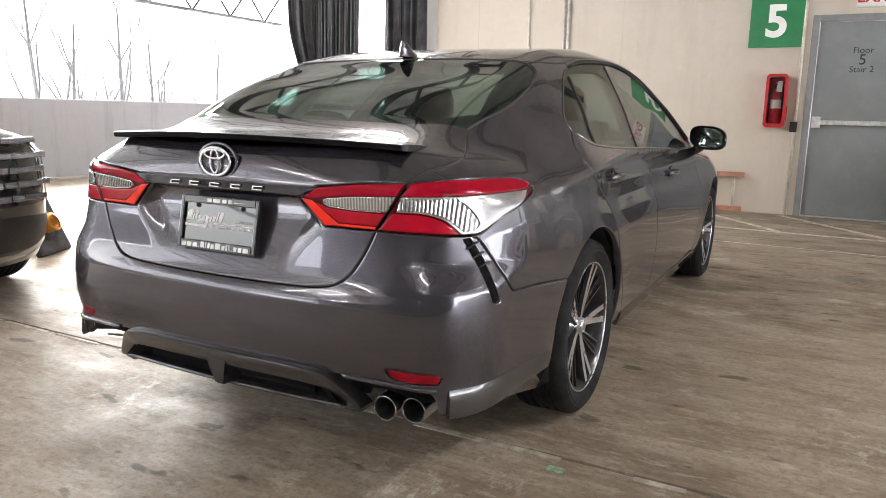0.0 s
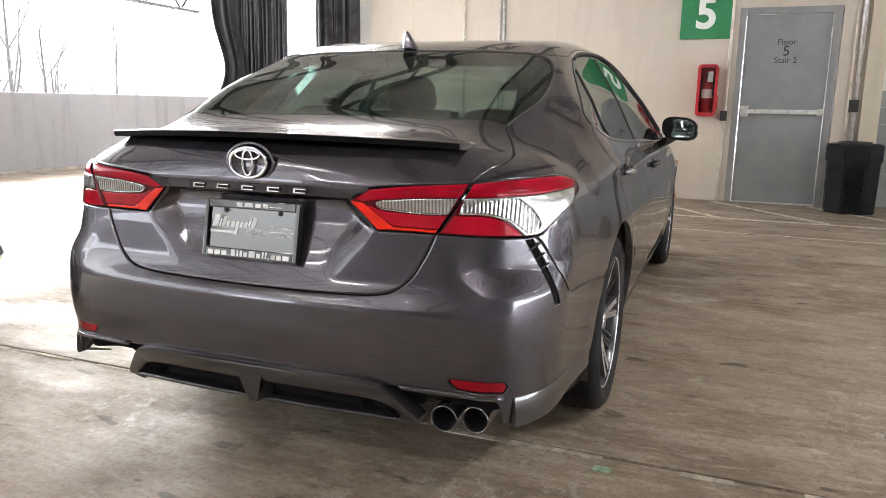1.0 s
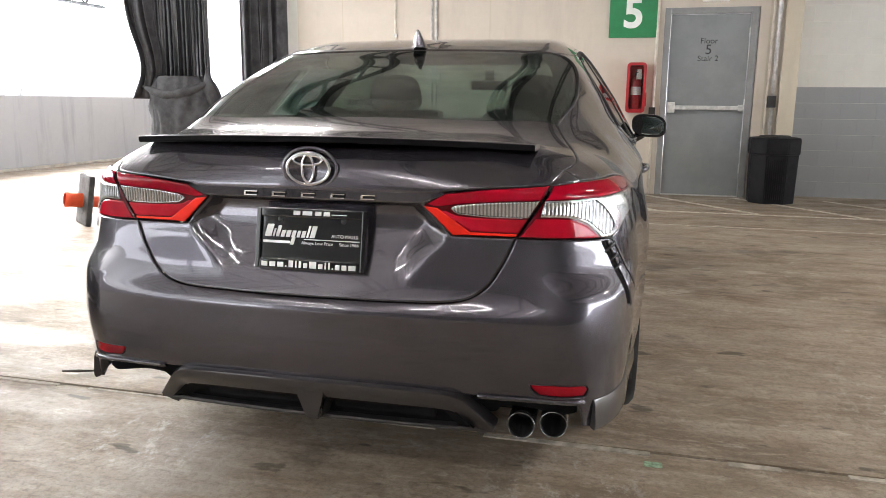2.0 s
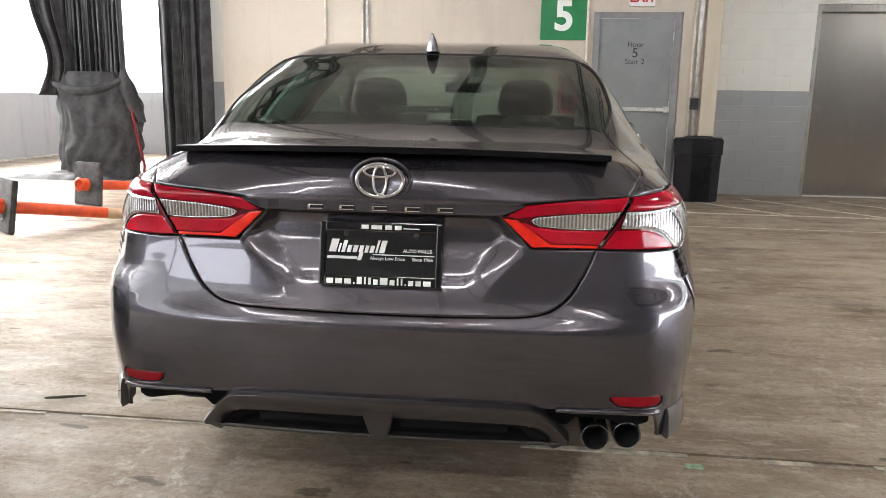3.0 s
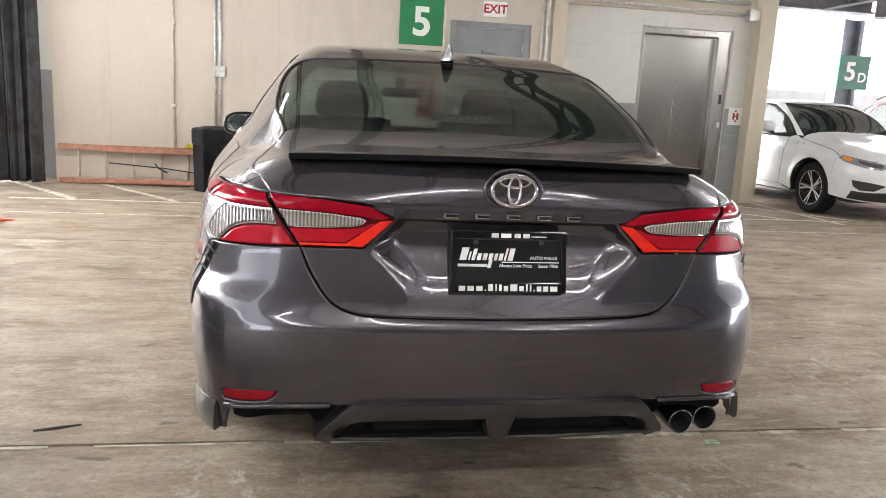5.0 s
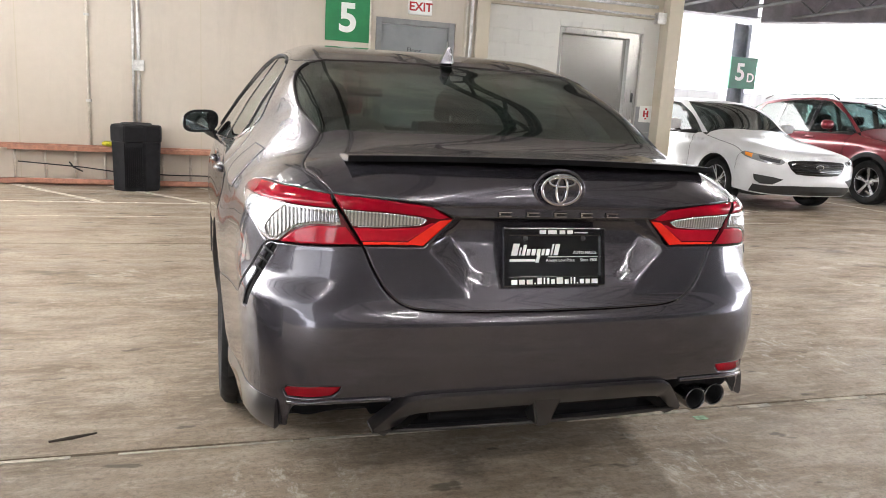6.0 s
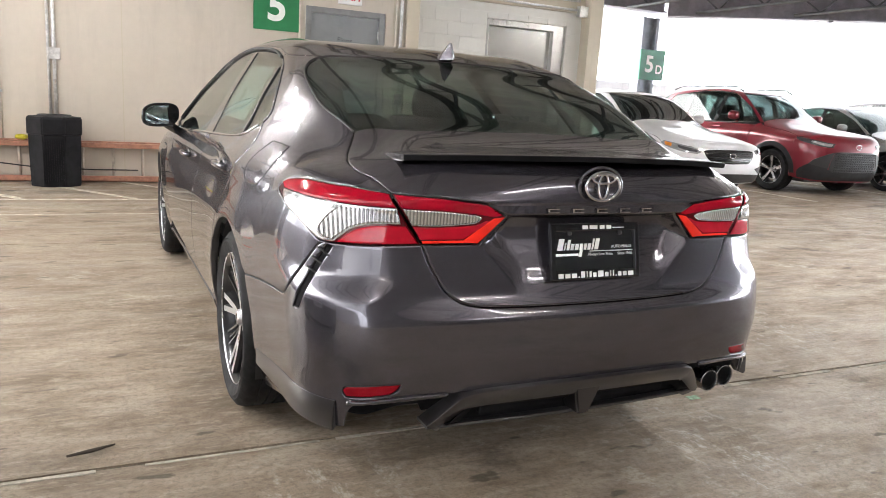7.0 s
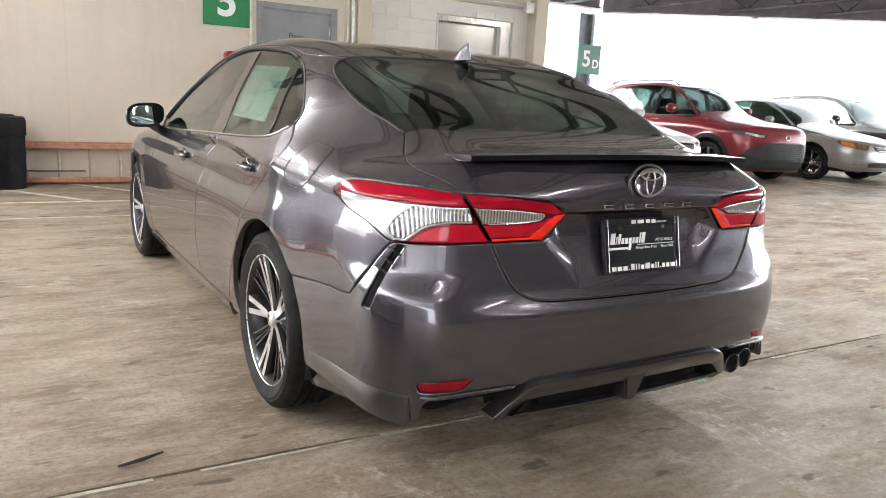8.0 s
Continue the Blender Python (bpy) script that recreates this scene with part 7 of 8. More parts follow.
    win = [[a_low, ((a_low[0] + a_top[0]) / 2, (a_low[1] + a_top[1]) / 2, (a_low[2] + a_top[2]) / 2 + 0.01), (a_top[0], a_top[1] + 0.12, zr - 0.06)],
           [(a_top[0], a_top[1] + 0.12, zr - 0.06), (roof_x, (a_top[1] + tail_top) / 2, zr - 0.045), (roof_x + 0.01, tail_top - 0.1, c_top[2] - 0.05)],
           [(roof_x + 0.01, tail_top - 0.1, c_top[2] - 0.05), (W - 0.16, (tail_top + c_low[1]) / 2 + 0.08, (c_top[2] + c_low[2]) / 2), c_low],
           [c_low, (W - 0.06, m1, belt + 0.01), a_low]]
    for o in both("side_window", patch(sh, "S", win, 0.06, 0.004, lift=-0.006, thick=0.004), [GLASS_PARKED, GLASS_PARKED], ob, "tinted side windows"):
        o.visible_shadow = False
    trim = trim_along(sh, "S", [win[3]], 0.06, 0.002, 0.012, False)
    for fl in ((lambda q: q), flip_points):
        tube("window_trim", fl(trim), 0.012, P.get("trim", BLACKPLASTIC), ob, 6, "dark strip under the windows")
    for yy in (m1, m2 - 0.12):
        pl = [[(W - 0.06, yy - 0.04, belt + 0.01), (roof_x + 0.005, yy - 0.04, zr - 0.05)], [(roof_x + 0.005, yy - 0.04, zr - 0.05), (roof_x + 0.005, yy + 0.04, zr - 0.05)], [(roof_x + 0.005, yy + 0.04, zr - 0.05), (W - 0.06, yy + 0.04, belt + 0.01)], [(W - 0.06, yy + 0.04, belt + 0.01), (W - 0.06, yy - 0.04, belt + 0.01)]]
        both("window_pillar", patch(sh, "S", pl, 0.05, 0.0, lift=-0.003, thick=0.03), [BLACKGLOSS, TRIM], ob, "black window pillar")
    seam0 = [(W - 0.05, cowl + 0.12, belt), (W, cowl + 0.16, 0.6), (W, cowl + 0.18, 0.30)]
    wing = [hood_side, [hood_side[-1], a_low, (W - 0.05, cowl + 0.12, belt)], seam0, [seam0[-1], (W, fa + R + 0.10, 0.25), (W, fa + R + 0.055, 0.26)],
            [(W, fa + (R + 0.055) * math.cos(radians(q)), R + (R + 0.055) * math.sin(radians(q))) for q in range(-5, 176, 15)], [(W, f0, R + 0.03), (W, f0 - 0.02, zh - 0.22), (W - 0.06, 0.52, zh)]]
    both("front_wing", patch(sh, "S", wing, sp, 0.003, thick=0.012), body, ob)
    s1 = [(W - 0.06, m1, belt + 0.01), (W, m1 + 0.02, 0.6), (W, m1 + 0.04, 0.30)]
    s2 = [(W - 0.09, m2, belt + 0.03), (W, m2 + 0.02, 0.8), (W, ra - R - 0.07, 0.5), (W, ra - R - 0.09, 0.30)]
    both("front_door", patch(sh, "S", [[seam0[0], (W - 0.055, (cowl + m1) / 2, belt + 0.005), s1[0]], s1, [s1[-1], seam0[-1]], seam0[::-1]], sp, 0.003, thick=0.012), body, ob)
    both("rear_door", patch(sh, "S", [[s1[0], (W - 0.07, (m1 + m2) / 2, belt + 0.015), s2[0]], s2, [s2[-1], s1[-1]], s1[::-1]], sp, 0.003, thick=0.012), body, ob)
    both("sill", patch(sh, "S", [[seam0[-1], s1[-1], s2[-1]], [s2[-1], (W - 0.03, ra - R - 0.08, 0.23)], [(W - 0.03, ra - R - 0.08, 0.23), (W - 0.03, fa + R + 0.08, 0.23)], [(W - 0.03, fa + R + 0.08, 0.23), seam0[-1]]], sp, 0.002, thick=0.012), [low or paint, TRIM], ob)
    quarter = [[s2[0], c_low], [c_low, (W - 0.16, (tail_top + c_low[1]) / 2 + 0.08, (c_top[2] + c_low[2]) / 2), (roof_x + 0.01, tail_top - 0.1, c_top[2] - 0.05)], [(roof_x + 0.01, tail_top - 0.1, c_top[2] - 0.05), c_top], [c_top, (W - 0.3, L - 0.35, belt + 0.05)], [(W - 0.3, L - 0.35, belt + 0.05), (W - 0.2, L - 0.22, 0.7), (W - 0.2, L - 0.22, 0.3)], [(W - 0.2, L - 0.22, 0.3), (W, ra + R + 0.055, 0.27)],
               [(W, ra + (R + 0.055) * math.cos(radians(q)), R + (R + 0.055) * math.sin(radians(q))) for q in range(-5, 186, 15)], s2[::-1]]
    both("rear_wing", patch(sh, "S", quarter, 0.06, 0.003, thick=0.012), body, ob)
    cant = [[a_low, ((a_low[0] + a_top[0]) / 2, (a_low[1] + a_top[1]) / 2, (a_low[2] + a_top[2]) / 2 + 0.01), (a_top[0], a_top[1] + 0.12, zr - 0.06)], [(a_top[0], a_top[1] + 0.12, zr - 0.06), (roof_x, (a_top[1] + tail_top) / 2, zr - 0.045), (roof_x + 0.01, tail_top - 0.1, c_top[2] - 0.05)], [(roof_x + 0.01, tail_top - 0.1, c_top[2] - 0.05), c_top],
            [c_top, (roof_x - 0.03, (a_top[1] + tail_top) / 2, zr), (a_top[0] - 0.03, a_top[1], zr)], [(a_top[0] - 0.03, a_top[1], zr), ((a_low[0] + a_top[0]) / 2 - 0.05, (a_low[1] + a_top[1]) / 2 - 0.02, (a_low[2] + a_top[2]) / 2 + 0.02), (a_low[0] - 0.06, a_low[1] - 0.05, belt + 0.03)], [(a_low[0] - 0.06, a_low[1] - 0.05, belt + 0.03), a_low]]
    both("cant_rail", patch(sh, "S", cant, sp, 0.0, thick=0.02), body, ob)
    roof_out = [[(0.0, shield, zr + 0.06), (0.35, shield + 0.02, zr + 0.05), (a_top[0] - 0.03, a_top[1], zr)], [(a_top[0] - 0.03, a_top[1], zr), (roof_x - 0.03, (a_top[1] + tail_top) / 2, zr), c_top], [c_top, (0.0, tail_top + 0.02, c_top[2] + 0.09)]]
    panel("roof", patch(sh, "S", roof_out + [mir(s) for s in roof_out[::-1]], 0.07, 0.0, thick=0.02), body, ob)
    screen = [[(0.0, shield, zr + 0.06), (0.35, shield + 0.02, zr + 0.05), (a_top[0] - 0.03, a_top[1], zr)], [(a_top[0] - 0.03, a_top[1], zr), ((a_low[0] + a_top[0]) / 2 - 0.05, (a_low[1] + a_top[1]) / 2 - 0.02, (a_low[2] + a_top[2]) / 2 + 0.02), (a_low[0] - 0.06, a_low[1] - 0.05, belt + 0.03)], [(a_low[0] - 0.06, a_low[1] - 0.05, belt + 0.03), (0.5, cowl + 0.02, top_of(cowl, 0.5)), (0.0, cowl - 0.06, top_of(cowl, 0))]]
    panel("windscreen", patch(sh, "S", screen + [mir(s) for s in screen[::-1]], 0.06, 0.003, lift=-0.004, thick=0.004), [GLASS_FRONT, GLASS_FRONT], ob, "clear windscreen").visible_shadow = False
    tail = [[(0.0, tail_top + 0.02, c_top[2] + 0.09), c_top], [c_top, (W - 0.3, L - 0.35, belt + 0.05)], [(W - 0.3, L - 0.35, belt + 0.05), (0.0, L - 0.2, belt + 0.1)]]
    panel("tail_window", patch(sh, "S", tail + [mir(s) for s in tail[::-1]], 0.09, 0.002, thick=0.005), [GLASS_REAR, GLASS_REAR], ob).visible_shadow = False
    part("underbody", boxes(((-W + 0.2, 0.35, 0.2), (W - 0.2, L - 0.25, 0.42)), ((-W + 0.25, 0.4, 0.4), (W - 0.25, cowl - 0.1, 0.72)), bevel=0.02), BLACKPLASTIC, ob, "black underbody")
    part("cabin_floor", boxes(((-W + 0.12, cowl, 0.42), (W - 0.12, L - 0.6, 0.5))), TRIM, ob)
    part("dashboard", boxes(((-W + 0.16, cowl - 0.02, 0.7), (W - 0.16, cowl + 0.35, belt - 0.02)), bevel=0.05), TRIM, ob)
    for sx in (-0.37, 0.37):
        for sy in (m1 + 0.05, m1 + 0.95):
            part("seat", boxes(((sx - 0.25, sy, 0.45), (sx + 0.25, sy + 0.14, belt + 0.12)), ((sx - 0.12, sy + 0.02, belt + 0.14), (sx + 0.12, sy + 0.11, belt + 0.30)), bevel=0.04), SEAT, ob)
    part("inner_mirror", boxes(((-0.12, shield - 0.10, H - 0.22), (0.12, shield - 0.07, H - 0.15)), bevel=0.01), BLACKPLASTIC, ob)
    for yc in (fa, ra):
        for s in (-1, 1):
            bm = bmesh.new()
            rr_, n = [], 12
            for i in range(n + 1):
                q = radians(-10 + 200 * i / n)
                rr_.append((bm.verts.new((s * (W - 0.4), yc + (R + 0.06) * math.cos(q), R + (R + 0.06) * math.sin(q))), bm.verts.new((s * (W - 0.035), yc + (R + 0.06) * math.cos(q), R + (R + 0.06) * math.sin(q)))))
            c = bm.verts.new((s * (W - 0.4), yc, R))
            for p, q in zip(rr_, rr_[1:]):
                bm.faces.new((p[0], p[1], q[1], q[0]))
                bm.faces.new((c, p[0], q[0]))
            part("arch_liner", bm, BLACKPLASTIC, ob, smooth=True)
            wheel(ob, s * (W - 0.135), yc, R, s, R, P["rim"], 0.22, P["style"])
            if low:
                cl = [[(W, yc + (R + 0.05) * math.cos(radians(q)), R + (R + 0.05) * math.sin(radians(q))) for q in range(-5, 186, 19)], [(W, yc - R - 0.05, R - 0.03), (W, yc - R - 0.12, R - 0.03)], [(W, yc + (R + 0.12) * math.cos(radians(q)), R + (R + 0.12) * math.sin(radians(q))) for q in range(185, -6, -19)], [(W, yc + R + 0.12, R - 0.03), (W, yc + R + 0.05, R - 0.03)]]
                pc = patch(sh, "S", cl, 0.04, 0.0, lift=0.008, thick=0.012)
                panel("arch_cladding", pc if s > 0 else flip(pc), [low, low], ob, "grey plastic arch cladding")
    for s in (1, -1):
        mr = new("door_mirror")
        mr.parent = ob
        mr.location = (s * (W + 0.10), cowl + 0.42, belt + 0.12)
        bm = bmesh.new()
        bmesh.ops.create_uvsphere(bm, u_segments=24, v_segments=14, radius=1.0)
        for v in bm.verts:
            v.co = Vector((0.11 * math.copysign(abs(v.co.x) ** 0.7, v.co.x), 0.08 * (min(v.co.y, 0.25)), 0.075 * math.copysign(abs(v.co.z) ** 0.7, v.co.z)))
        part("housing", bm, paint, mr, smooth=True)
        tube("arm", [(-s * 0.03, 0.0, -0.05), (-s * 0.13, 0.03, -0.10)], [0.03, 0.028], BLACKGLOSS, mr, 8)
        hz = belt - 0.09
        for yy in (m1 - 0.16, m2 - 0.18):
            hx = float(sh.on("S", np.array([math.atan2(hz - sh.zc, W)]), np.array([yy]))[0][0])
            part("door_handle", boxes(((s * hx - 0.004, yy - 0.09, hz - 0.012), (s * (hx + 0.03), yy + 0.09, hz + 0.012)), bevel=0.008), paint, ob)
    ob.scale = (P.get("scale", 1.06),) * 3
    for spec in P["front"]:
        nm, mat, lab, segs, lift = spec
        pc = patch(sh, "R", segs, 0.022, 0.0, lift=lift, thick=0.014, edge=0.003)
        if segs[0][0][0] == 0.0:
            pc = patch(sh, "R", segs + [mir(s) for s in segs[::-1]], 0.022, 0.0, lift=lift, thick=0.014, edge=0.003)
            panel(nm, pc, [mat, BLACKPLASTIC], ob, lab)
        else:
            both(nm, pc, [mat, BLACKPLASTIC], ob, lab)
    return ob, sh


def front_bars(ob, sh, rows, mat, name="grille_bar", r=0.008):
    """Bars across the grille: (z, half width)."""
    for z, w in rows:
        xs = np.linspace(-w, w, 15)
        uv = sh.uv("R", [(abs(x), None, z) for x in xs])
        p = sh.on("R", np.sign(xs) * uv[:, 0], uv[:, 1])
        p = p + sh.normal(p) * 0.012
        tube(name, [Vector(q) for q in p], r, mat, ob, 6)


def on_nose(sh, x, z, out=0.01):
    uv = sh.uv("R", [(abs(x), None, z)])
    p = sh.on("R", np.array([math.copysign(uv[0, 0], x)]), np.array([z]))
    p = p + sh.normal(p) * out
    return p[0]


WHITE = plain("white_car_paint", (0.62, 0.63, 0.65), 0.3, coat=0.5, vary=0.03)
REDCAR = car_paint("red_car_paint", (0.17, 0.004, 0.015), 0.2, 0.3, coat=0.5)
SILVER = car_paint("silver_car_paint", (0.33, 0.33, 0.325), 0.6, 0.3, coat=0.5)
BLACKCAR = car_paint("black_car_paint", (0.012, 0.012, 0.014), 0.2, 0.25, coat=0.5)
GUNMETAL = car_paint("grey_suv_paint", (0.095, 0.088, 0.080), 0.5, 0.3)
CLAD = plain("grey_cladding", (0.03, 0.03, 0.032), 0.7, vary=0.1, grain=0.1, spec=0.15)
HEADLENS = lens("headlamp_lens", (0.50, 0.52, 0.54), 0.1, 0.0, 0.6)
HEADOLD = lens("yellowed_headlamp", (0.36, 0.29, 0.18), 0.15, -60.0, 0.5)
HEADDARK = lens("headlamp_core", (0.10, 0.10, 0.11), 0.1, 0.0, 0.5)

sedan = dict(zc=0.55, half=0.92, length=4.85, height=1.46, front_axle=0.93, rear_axle=3.73, tyre=0.325, rim=0.225, style="ten", belt=0.96, hood_edge=0.74, cowl=1.42, shield=2.10, roof_end=3.35, c_low=3.85, b_pillar=2.55, door_end=3.5,
             deck=((-0.1, 0.68), (0.05, 0.74), (0.4, 0.83), (1.0, 0.93), (1.5, 0.99), (2.5, 1.0), (3.8, 1.04), (4.6, 1.05), (4.9, 0.98)),
             roof=((1.1, 0.93), (1.35, 1.00), (2.0, 1.35), (2.3, 1.43), (2.8, 1.46), (3.3, 1.42), (3.8, 1.24), (4.3, 1.04), (4.6, 0.95)),
             nose=((0.2, 0.10), (0.3, 0.03), (0.42, 0.0), (0.55, 0.0), (0.65, 0.02), (0.74, 0.07), (0.85, 0.16)))
white_front = [
    ("grille", BLACKGLOSS, "dark grille with slats", [[(0.0, None, 0.695), (0.25, None, 0.69), (0.42, None, 0.68), (0.46, None, 0.66)], [(0.46, None, 0.66), (0.42, None, 0.58), (0.34, None, 0.515)], [(0.34, None, 0.515), (0.2, None, 0.505), (0.0, None, 0.50)]], 0.004),
    ("lower_intake", BLACKPLASTIC, "black lower intake", [[(0.0, None, 0.365), (0.45, None, 0.36), (0.66, None, 0.35), (0.80, 0.27, 0.36)], [(0.80, 0.27, 0.36), (0.82, 0.32, 0.26)], [(0.82, 0.32, 0.26), (0.5, None, 0.24), (0.0, None, 0.235)]], 0.003),
    ("headlamp", HEADLENS, "clear swept headlamp", [[(0.48, None, 0.69), (0.62, None, 0.715), (0.76, 0.24, 0.745), (0.85, 0.46, 0.775)], [(0.85, 0.46, 0.775), (0.86, 0.50, 0.75), (0.84, 0.40, 0.70)], [(0.84, 0.40, 0.70), (0.72, 0.2, 0.645), (0.56, None, 0.625)], [(0.56, None, 0.625), (0.50, None, 0.65), (0.48, None, 0.69)]], 0.004),
    ("lamp_core", HEADDARK, "dark lamp interior", [[(0.54, None, 0.685), (0.66, None, 0.705), (0.77, 0.26, 0.73)], [(0.77, 0.26, 0.73), (0.76, 0.24, 0.69)], [(0.76, 0.24, 0.69), (0.66, None, 0.655), (0.56, None, 0.645)], [(0.56, None, 0.645), (0.54, None, 0.685)]], 0.006),
    ("turn_signal", LENS_AMBER, "amber corner lens", [[(0.81, 0.33, 0.745), (0.85, 0.45, 0.765)], [(0.85, 0.45, 0.765), (0.845, 0.42, 0.72)], [(0.845, 0.42, 0.72), (0.81, 0.33, 0.70)], [(0.81, 0.33, 0.70), (0.81, 0.33, 0.745)]], 0.006),
    ("fog_pocket", BLACKPLASTIC, "black fog lamp pocket", [[(0.50, None, 0.44), (0.66, None, 0.47), (0.80, 0.28, 0.49)], [(0.80, 0.28, 0.49), (0.79, 0.26, 0.42), (0.74, 0.2, 0.37)], [(0.74, 0.2, 0.37), (0.62, None, 0.37)], [(0.62, None, 0.37), (0.50, None, 0.44)]], 0.004),
]


def raised(profile, by):
    return tuple((y, z + by) for y, z in profile)


wc, wsh = parked("car", "white saloon car parked nose-out beside the lift", (5.62, 8.20, 0), 0, WHITE, dict(sedan, roof=raised(sedan["roof"], 0.04), height=1.50, front=white_front))
front_bars(wc, wsh, [(0.53, 0.34), (0.56, 0.38), (0.59, 0.40), (0.62, 0.42), (0.65, 0.43)], ALLOYDARK, r=0.005)
p = on_nose(wsh, 0, 0.61, 0.016)
ring_mesh("badge", 0.055, 0.030, 0.006, tuple(p), wc)

suv = dict(cabin=0.13, half=0.92, length=4.46, height=1.63, front_axle=0.90, rear_axle=3.54, tyre=0.345, rim=0.228, style="five", belt=1.06, hood_edge=0.92, cowl=1.28, shield=1.95, roof_end=3.75, c_low=3.85, b_pillar=2.35, door_end=3.3, tumble=0.42,
           deck=((-0.1, 0.86), (0.05, 0.93), (0.4, 1.0), (0.9, 1.06), (1.4, 1.10), (2.5, 1.10), (4.0, 1.12), (4.5, 1.10)),
           roof=((0.95, 1.03), (1.25, 1.12), (1.8, 1.45), (2.1, 1.56), (2.6, 1.62), (3.3, 1.60), (3.8, 1.54), (4.2, 1.30), (4.5, 1.05)),
           nose=((0.2, 0.10), (0.32, 0.03), (0.45, 0.0), (0.65, 0.0), (0.8, 0.02), (0.90, 0.06), (1.0, 0.14)))
red_front = [
    ("grille", BLACKPLASTIC, "black honeycomb grille", [[(0.0, None, 0.71), (0.3, None, 0.71), (0.46, None, 0.70)], [(0.46, None, 0.70), (0.52, None, 0.55), (0.54, None, 0.40)], [(0.54, None, 0.40), (0.2, None, 0.38), (0.0, None, 0.38)]], 0.005),
    ("lower_cladding", CLAD, "grey lower bumper cladding", [[(0.0, None, 0.40), (0.5, None, 0.41), (0.62, None, 0.50), (0.80, 0.27, 0.50)], [(0.80, 0.27, 0.50), (0.84, 0.40, 0.40), (0.84, 0.40, 0.28)], [(0.84, 0.40, 0.28), (0.6, None, 0.25), (0.0, None, 0.25)]], 0.005),
    ("fog_pocket", BLACKPLASTIC, "black fog lamp pocket", [[(0.47, None, 0.70), (0.60, None, 0.66)], [(0.60, None, 0.66), (0.74, 0.2, 0.58), (0.79, 0.26, 0.50)], [(0.79, 0.26, 0.50), (0.66, None, 0.46), (0.55, None, 0.44)], [(0.55, None, 0.44), (0.53, None, 0.55), (0.47, None, 0.70)]], 0.007),
    ("headlamp", HEADDARK, "dark swept headlamp", [[(0.46, None, 0.83), (0.62, None, 0.85), (0.78, 0.26, 0.885), (0.86, 0.48, 0.91)], [(0.86, 0.48, 0.91), (0.86, 0.46, 0.87), (0.82, 0.34, 0.83)], [(0.82, 0.34, 0.83), (0.66, None, 0.775), (0.50, None, 0.77)], [(0.50, None, 0.77), (0.46, None, 0.83)]], 0.005),
    ("lamp_core", HEADLENS, "bright lamp reflector", [[(0.50, None, 0.82), (0.64, None, 0.835), (0.77, 0.26, 0.865)], [(0.77, 0.26, 0.865), (0.78, 0.27, 0.84)], [(0.78, 0.27, 0.84), (0.64, None, 0.79), (0.53, None, 0.785)], [(0.53, None, 0.785), (0.50, None, 0.82)]], 0.007),
]
rc, rsh = parked("car", "red compact sport utility car parked nose-out", (8.80, 8.55, 0), 0, REDCAR, dict(suv, roof=raised(suv["roof"], 0.07), height=1.70, belt=1.08, front=red_front, clad=CLAD))
front_bars(rc, rsh, [(0.40 + 0.036 * i, 0.46) for i in range(9)], ALLOYDARK, "grille_bar", 0.005)
for k in range(-9, 10):
    up = [on_nose(rsh, 0.05 * k + (0.012 if i % 2 else -0.012), 0.39 + 0.018 * i, 0.010) for i in range(17)]
    tube("grille_web", [Vector(q) for q in up], 0.004, ALLOYDARK, rc, 5)
for s in (-1, 1):
    tube("roof_rail", [(s * 0.60, 1.95, 1.62), (s * 0.60, 2.1, 1.70), (s * 0.60, 3.5, 1.70), (s * 0.60, 3.7, 1.63)], 0.014, DISC, rc, 8)
p = on_nose(rsh, 0, 0.79, 0.012)
ring_mesh("badge", 0.06, 0.04, 0.006, tuple(p), rc)

silver_front = [
    ("grille", BLACKPLASTIC, "dark slatted grille", [[(0.0, None, 0.70), (0.2, None, 0.70), (0.36, None, 0.69)], [(0.36, None, 0.69), (0.33, None, 0.63), (0.26, None, 0.59)], [(0.26, None, 0.59), (0.1, None, 0.585), (0.0, None, 0.585)]], 0.004),
    ("lower_intake", BLACKPLASTIC, "black lower intake", [[(0.0, None, 0.40), (0.3, None, 0.395), (0.45, None, 0.38)], [(0.45, None, 0.38), (0.43, None, 0.31)], [(0.43, None, 0.31), (0.0, None, 0.305)]], 0.004),
    ("headlamp", HEADOLD, "large yellowed headlamp", [[(0.42, None, 0.71), (0.6, None, 0.73), (0.76, 0.25, 0.76), (0.84, 0.45, 0.775)], [(0.84, 0.45, 0.775), (0.85, 0.44, 0.73), (0.83, 0.36, 0.69)], [(0.83, 0.36, 0.69), (0.68, None, 0.63), (0.50, None, 0.61)], [(0.50, None, 0.61), (0.42, None, 0.71)]], 0.004),
    ("turn_signal", LENS_AMBER, "amber corner lens", [[(0.70, None, 0.735), (0.83, 0.40, 0.765)], [(0.83, 0.40, 0.765), (0.83, 0.37, 0.70)], [(0.83, 0.37, 0.70), (0.70, None, 0.65)], [(0.70, None, 0.65), (0.70, None, 0.735)]], 0.006),
    ("fog_lamp", HEADLENS, "round fog lamp", [[(0.56, None, 0.41), (0.66, None, 0.42), (0.72, None, 0.41)], [(0.72, None, 0.41), (0.72, None, 0.35)], [(0.72, None, 0.35), (0.58, None, 0.34)], [(0.58, None, 0.34), (0.56, None, 0.41)]], 0.004),
]
sc, ssh = parked("car", "silver older saloon car parked nose-out", (11.75, 8.45, 0), 0, SILVER, dict(sedan, roof=raised(sedan["roof"], 0.06), height=1.52, half=0.90, style="seven", front=silver_front))
front_bars(sc, ssh, [(0.61, 0.27), (0.64, 0.30), (0.67, 0.33)], CHROME, r=0.008)

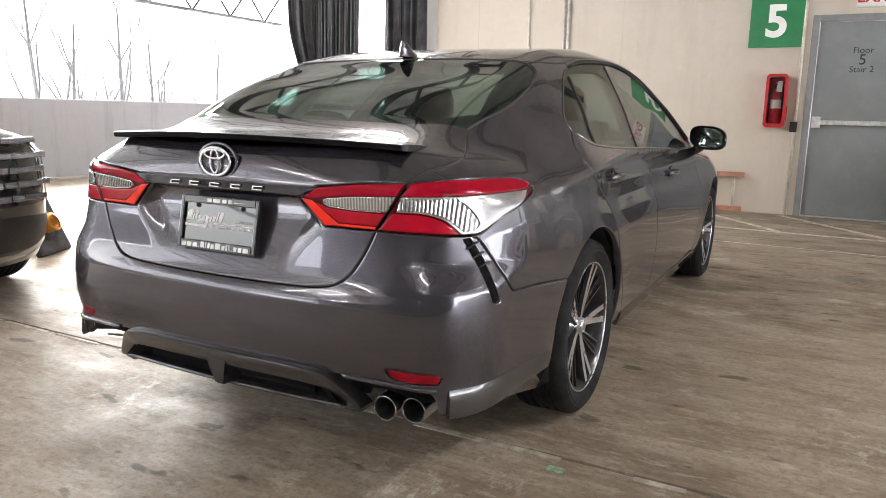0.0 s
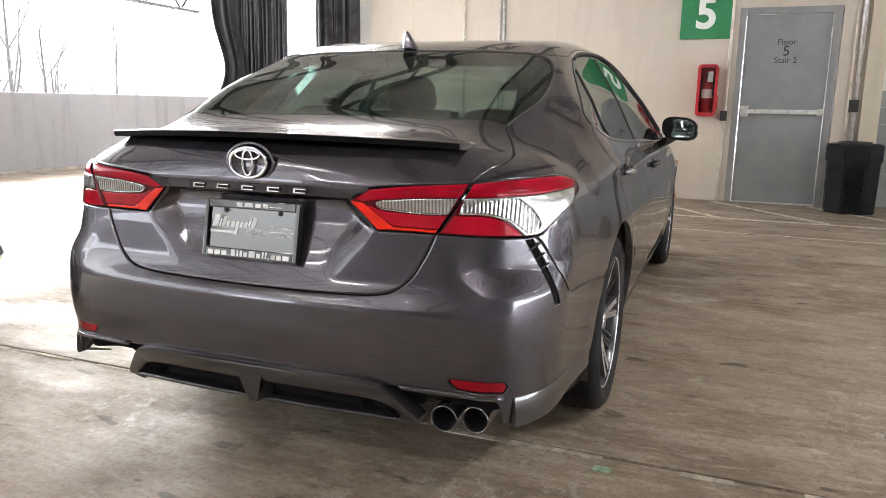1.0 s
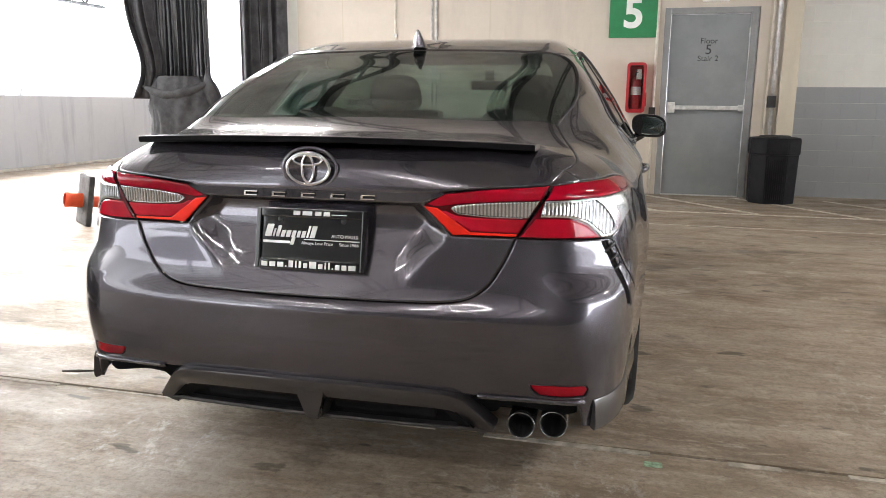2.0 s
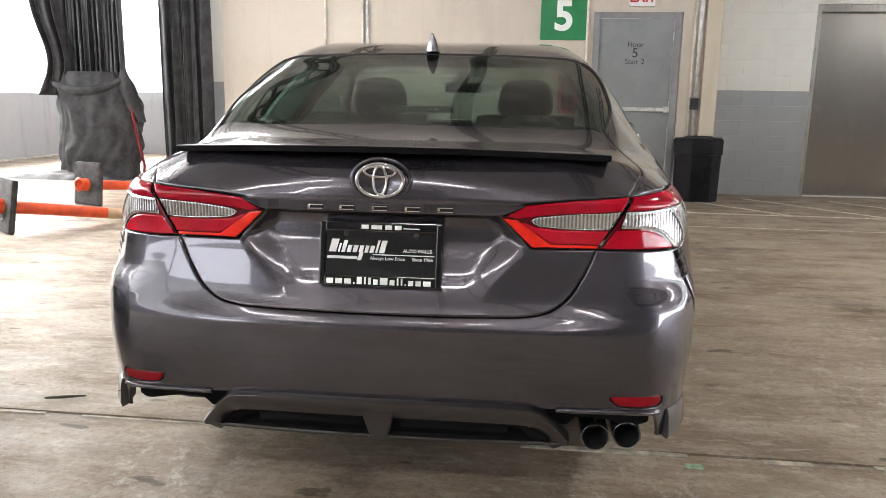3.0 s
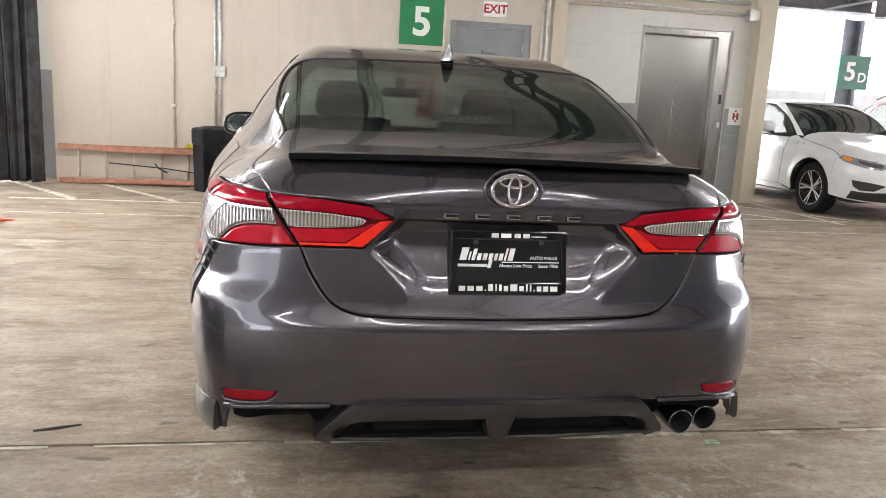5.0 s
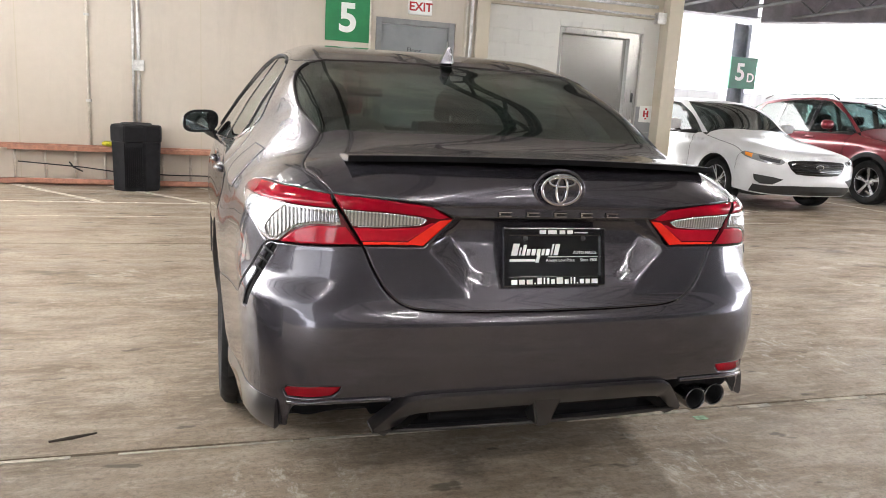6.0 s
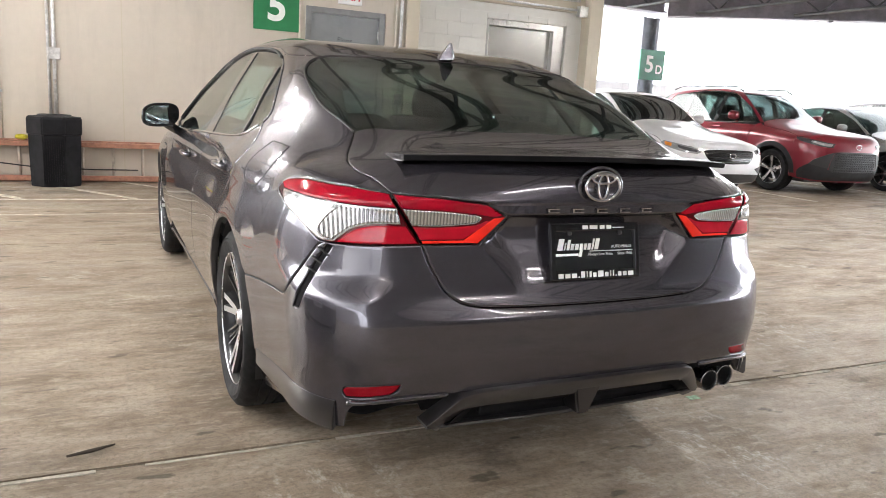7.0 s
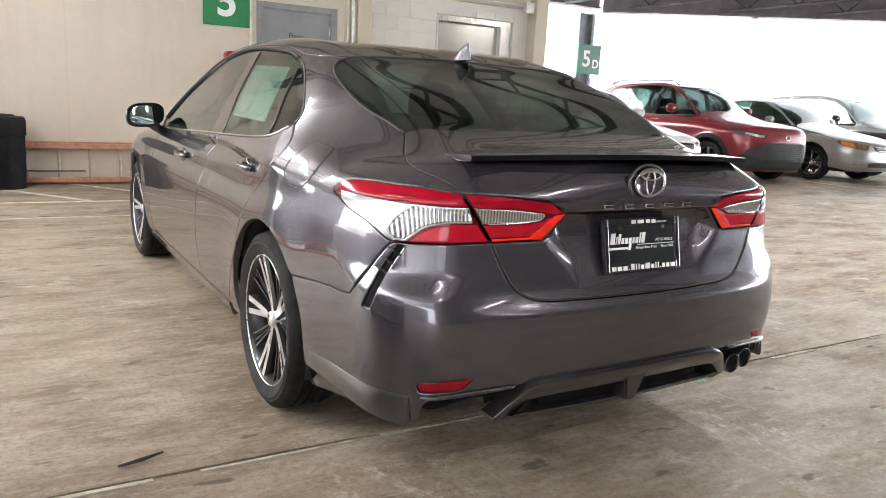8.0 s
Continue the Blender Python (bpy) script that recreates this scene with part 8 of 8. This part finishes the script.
dark_front = [
    ("grille", BLACKGLOSS, "black grille", [[(0.0, None, 0.82), (0.3, None, 0.82), (0.44, None, 0.80)], [(0.44, None, 0.80), (0.42, None, 0.60)], [(0.42, None, 0.60), (0.0, None, 0.58)]], 0.005),
    ("headlamp", HEADLENS, "clear headlamp", [[(0.50, None, 0.84), (0.66, None, 0.86), (0.82, 0.32, 0.89)], [(0.82, 0.32, 0.89), (0.82, 0.32, 0.80)], [(0.82, 0.32, 0.80), (0.52, None, 0.74)], [(0.52, None, 0.74), (0.50, None, 0.84)]], 0.005),
]
parked("car", "black sport utility car parked nose-out", (14.7, 9.0, 0), 0, BLACKCAR, dict(suv, roof=raised(suv["roof"], 0.09), height=1.72, length=4.7, rear_axle=3.7, front=dark_front))

# dark grey sport utility beside the parapet, facing the aisle
big_front = [
    ("grille", BLACKGLOSS, "large dark grille", [[(0.0, None, 0.92), (0.4, None, 0.92), (0.76, None, 0.89)], [(0.76, None, 0.89), (0.80, None, 0.75), (0.78, None, 0.56)], [(0.78, None, 0.56), (0.3, None, 0.55), (0.0, None, 0.55)]], 0.005),
    ("lower_intake", BLACKPLASTIC, "black lower intake", [[(0.0, None, 0.50), (0.5, None, 0.50), (0.84, None, 0.48)], [(0.84, None, 0.48), (0.83, None, 0.31)], [(0.83, None, 0.31), (0.0, None, 0.30)]], 0.005),
    ("headlamp", HEADLENS, "tall corner headlamp", [[(0.83, None, 0.84), (0.86, 0.34, 0.845), (0.89, 0.46, 0.85)], [(0.89, 0.46, 0.85), (0.90, 0.46, 0.60)], [(0.90, 0.46, 0.60), (0.85, None, 0.56)], [(0.85, None, 0.56), (0.83, None, 0.84)]], 0.006),
    ("skid_trim", SATIN, "satin lower trim", [[(0.0, None, 0.290), (0.5, None, 0.290), (0.78, 0.25, 0.36)], [(0.78, 0.25, 0.36), (0.80, 0.27, 0.32)], [(0.80, 0.27, 0.32), (0.5, None, 0.25), (0.0, None, 0.245)]], 0.006),
]
bc, bsh = parked("car", "dark grey large sport utility car parked by the parapet", (-3.72, 2.02, 0), 90, GUNMETAL, dict(suv, half=0.97, length=4.9, height=1.72, rear_axle=3.75, tyre=0.37, rim=0.245, scale=1.0, front=big_front))
for i in range(5):
    z = 0.60 + 0.075 * i
    for k in range(-9, 10):
        xx = 0.088 * k + (0.044 if i % 2 else 0)
        if abs(xx) < 0.76:
            q = on_nose(bsh, xx, z, 0.012)
            part("grille_stud", boxes(((q[0] - 0.034, q[1] - 0.018, q[2] - 0.017), (q[0] + 0.034, q[1] + 0.012, q[2] + 0.017)), bevel=0.006), SATIN, bc, "satin grille stud")
q = on_nose(bsh, 0, 0.53, 0.012)
pl = new("number_plate")
pl.parent = bc
pl["label"] = "pale number plate with dark bars"
part("plate", boxes(((q[0] - 0.155, q[1] - 0.02, q[2] - 0.08), (q[0] + 0.155, q[1] - 0.005, q[2] + 0.08)), bevel=0.004), plain("pale_plate", (0.55, 0.54, 0.52), 0.4), pl)
for k in range(6):
    part("plate_bar", boxes(((q[0] - 0.12 + 0.042 * k, q[1] - 0.0215, q[2] - 0.035), (q[0] - 0.095 + 0.042 * k, q[1] - 0.0195, q[2] + 0.035))), BLACKINK, pl)
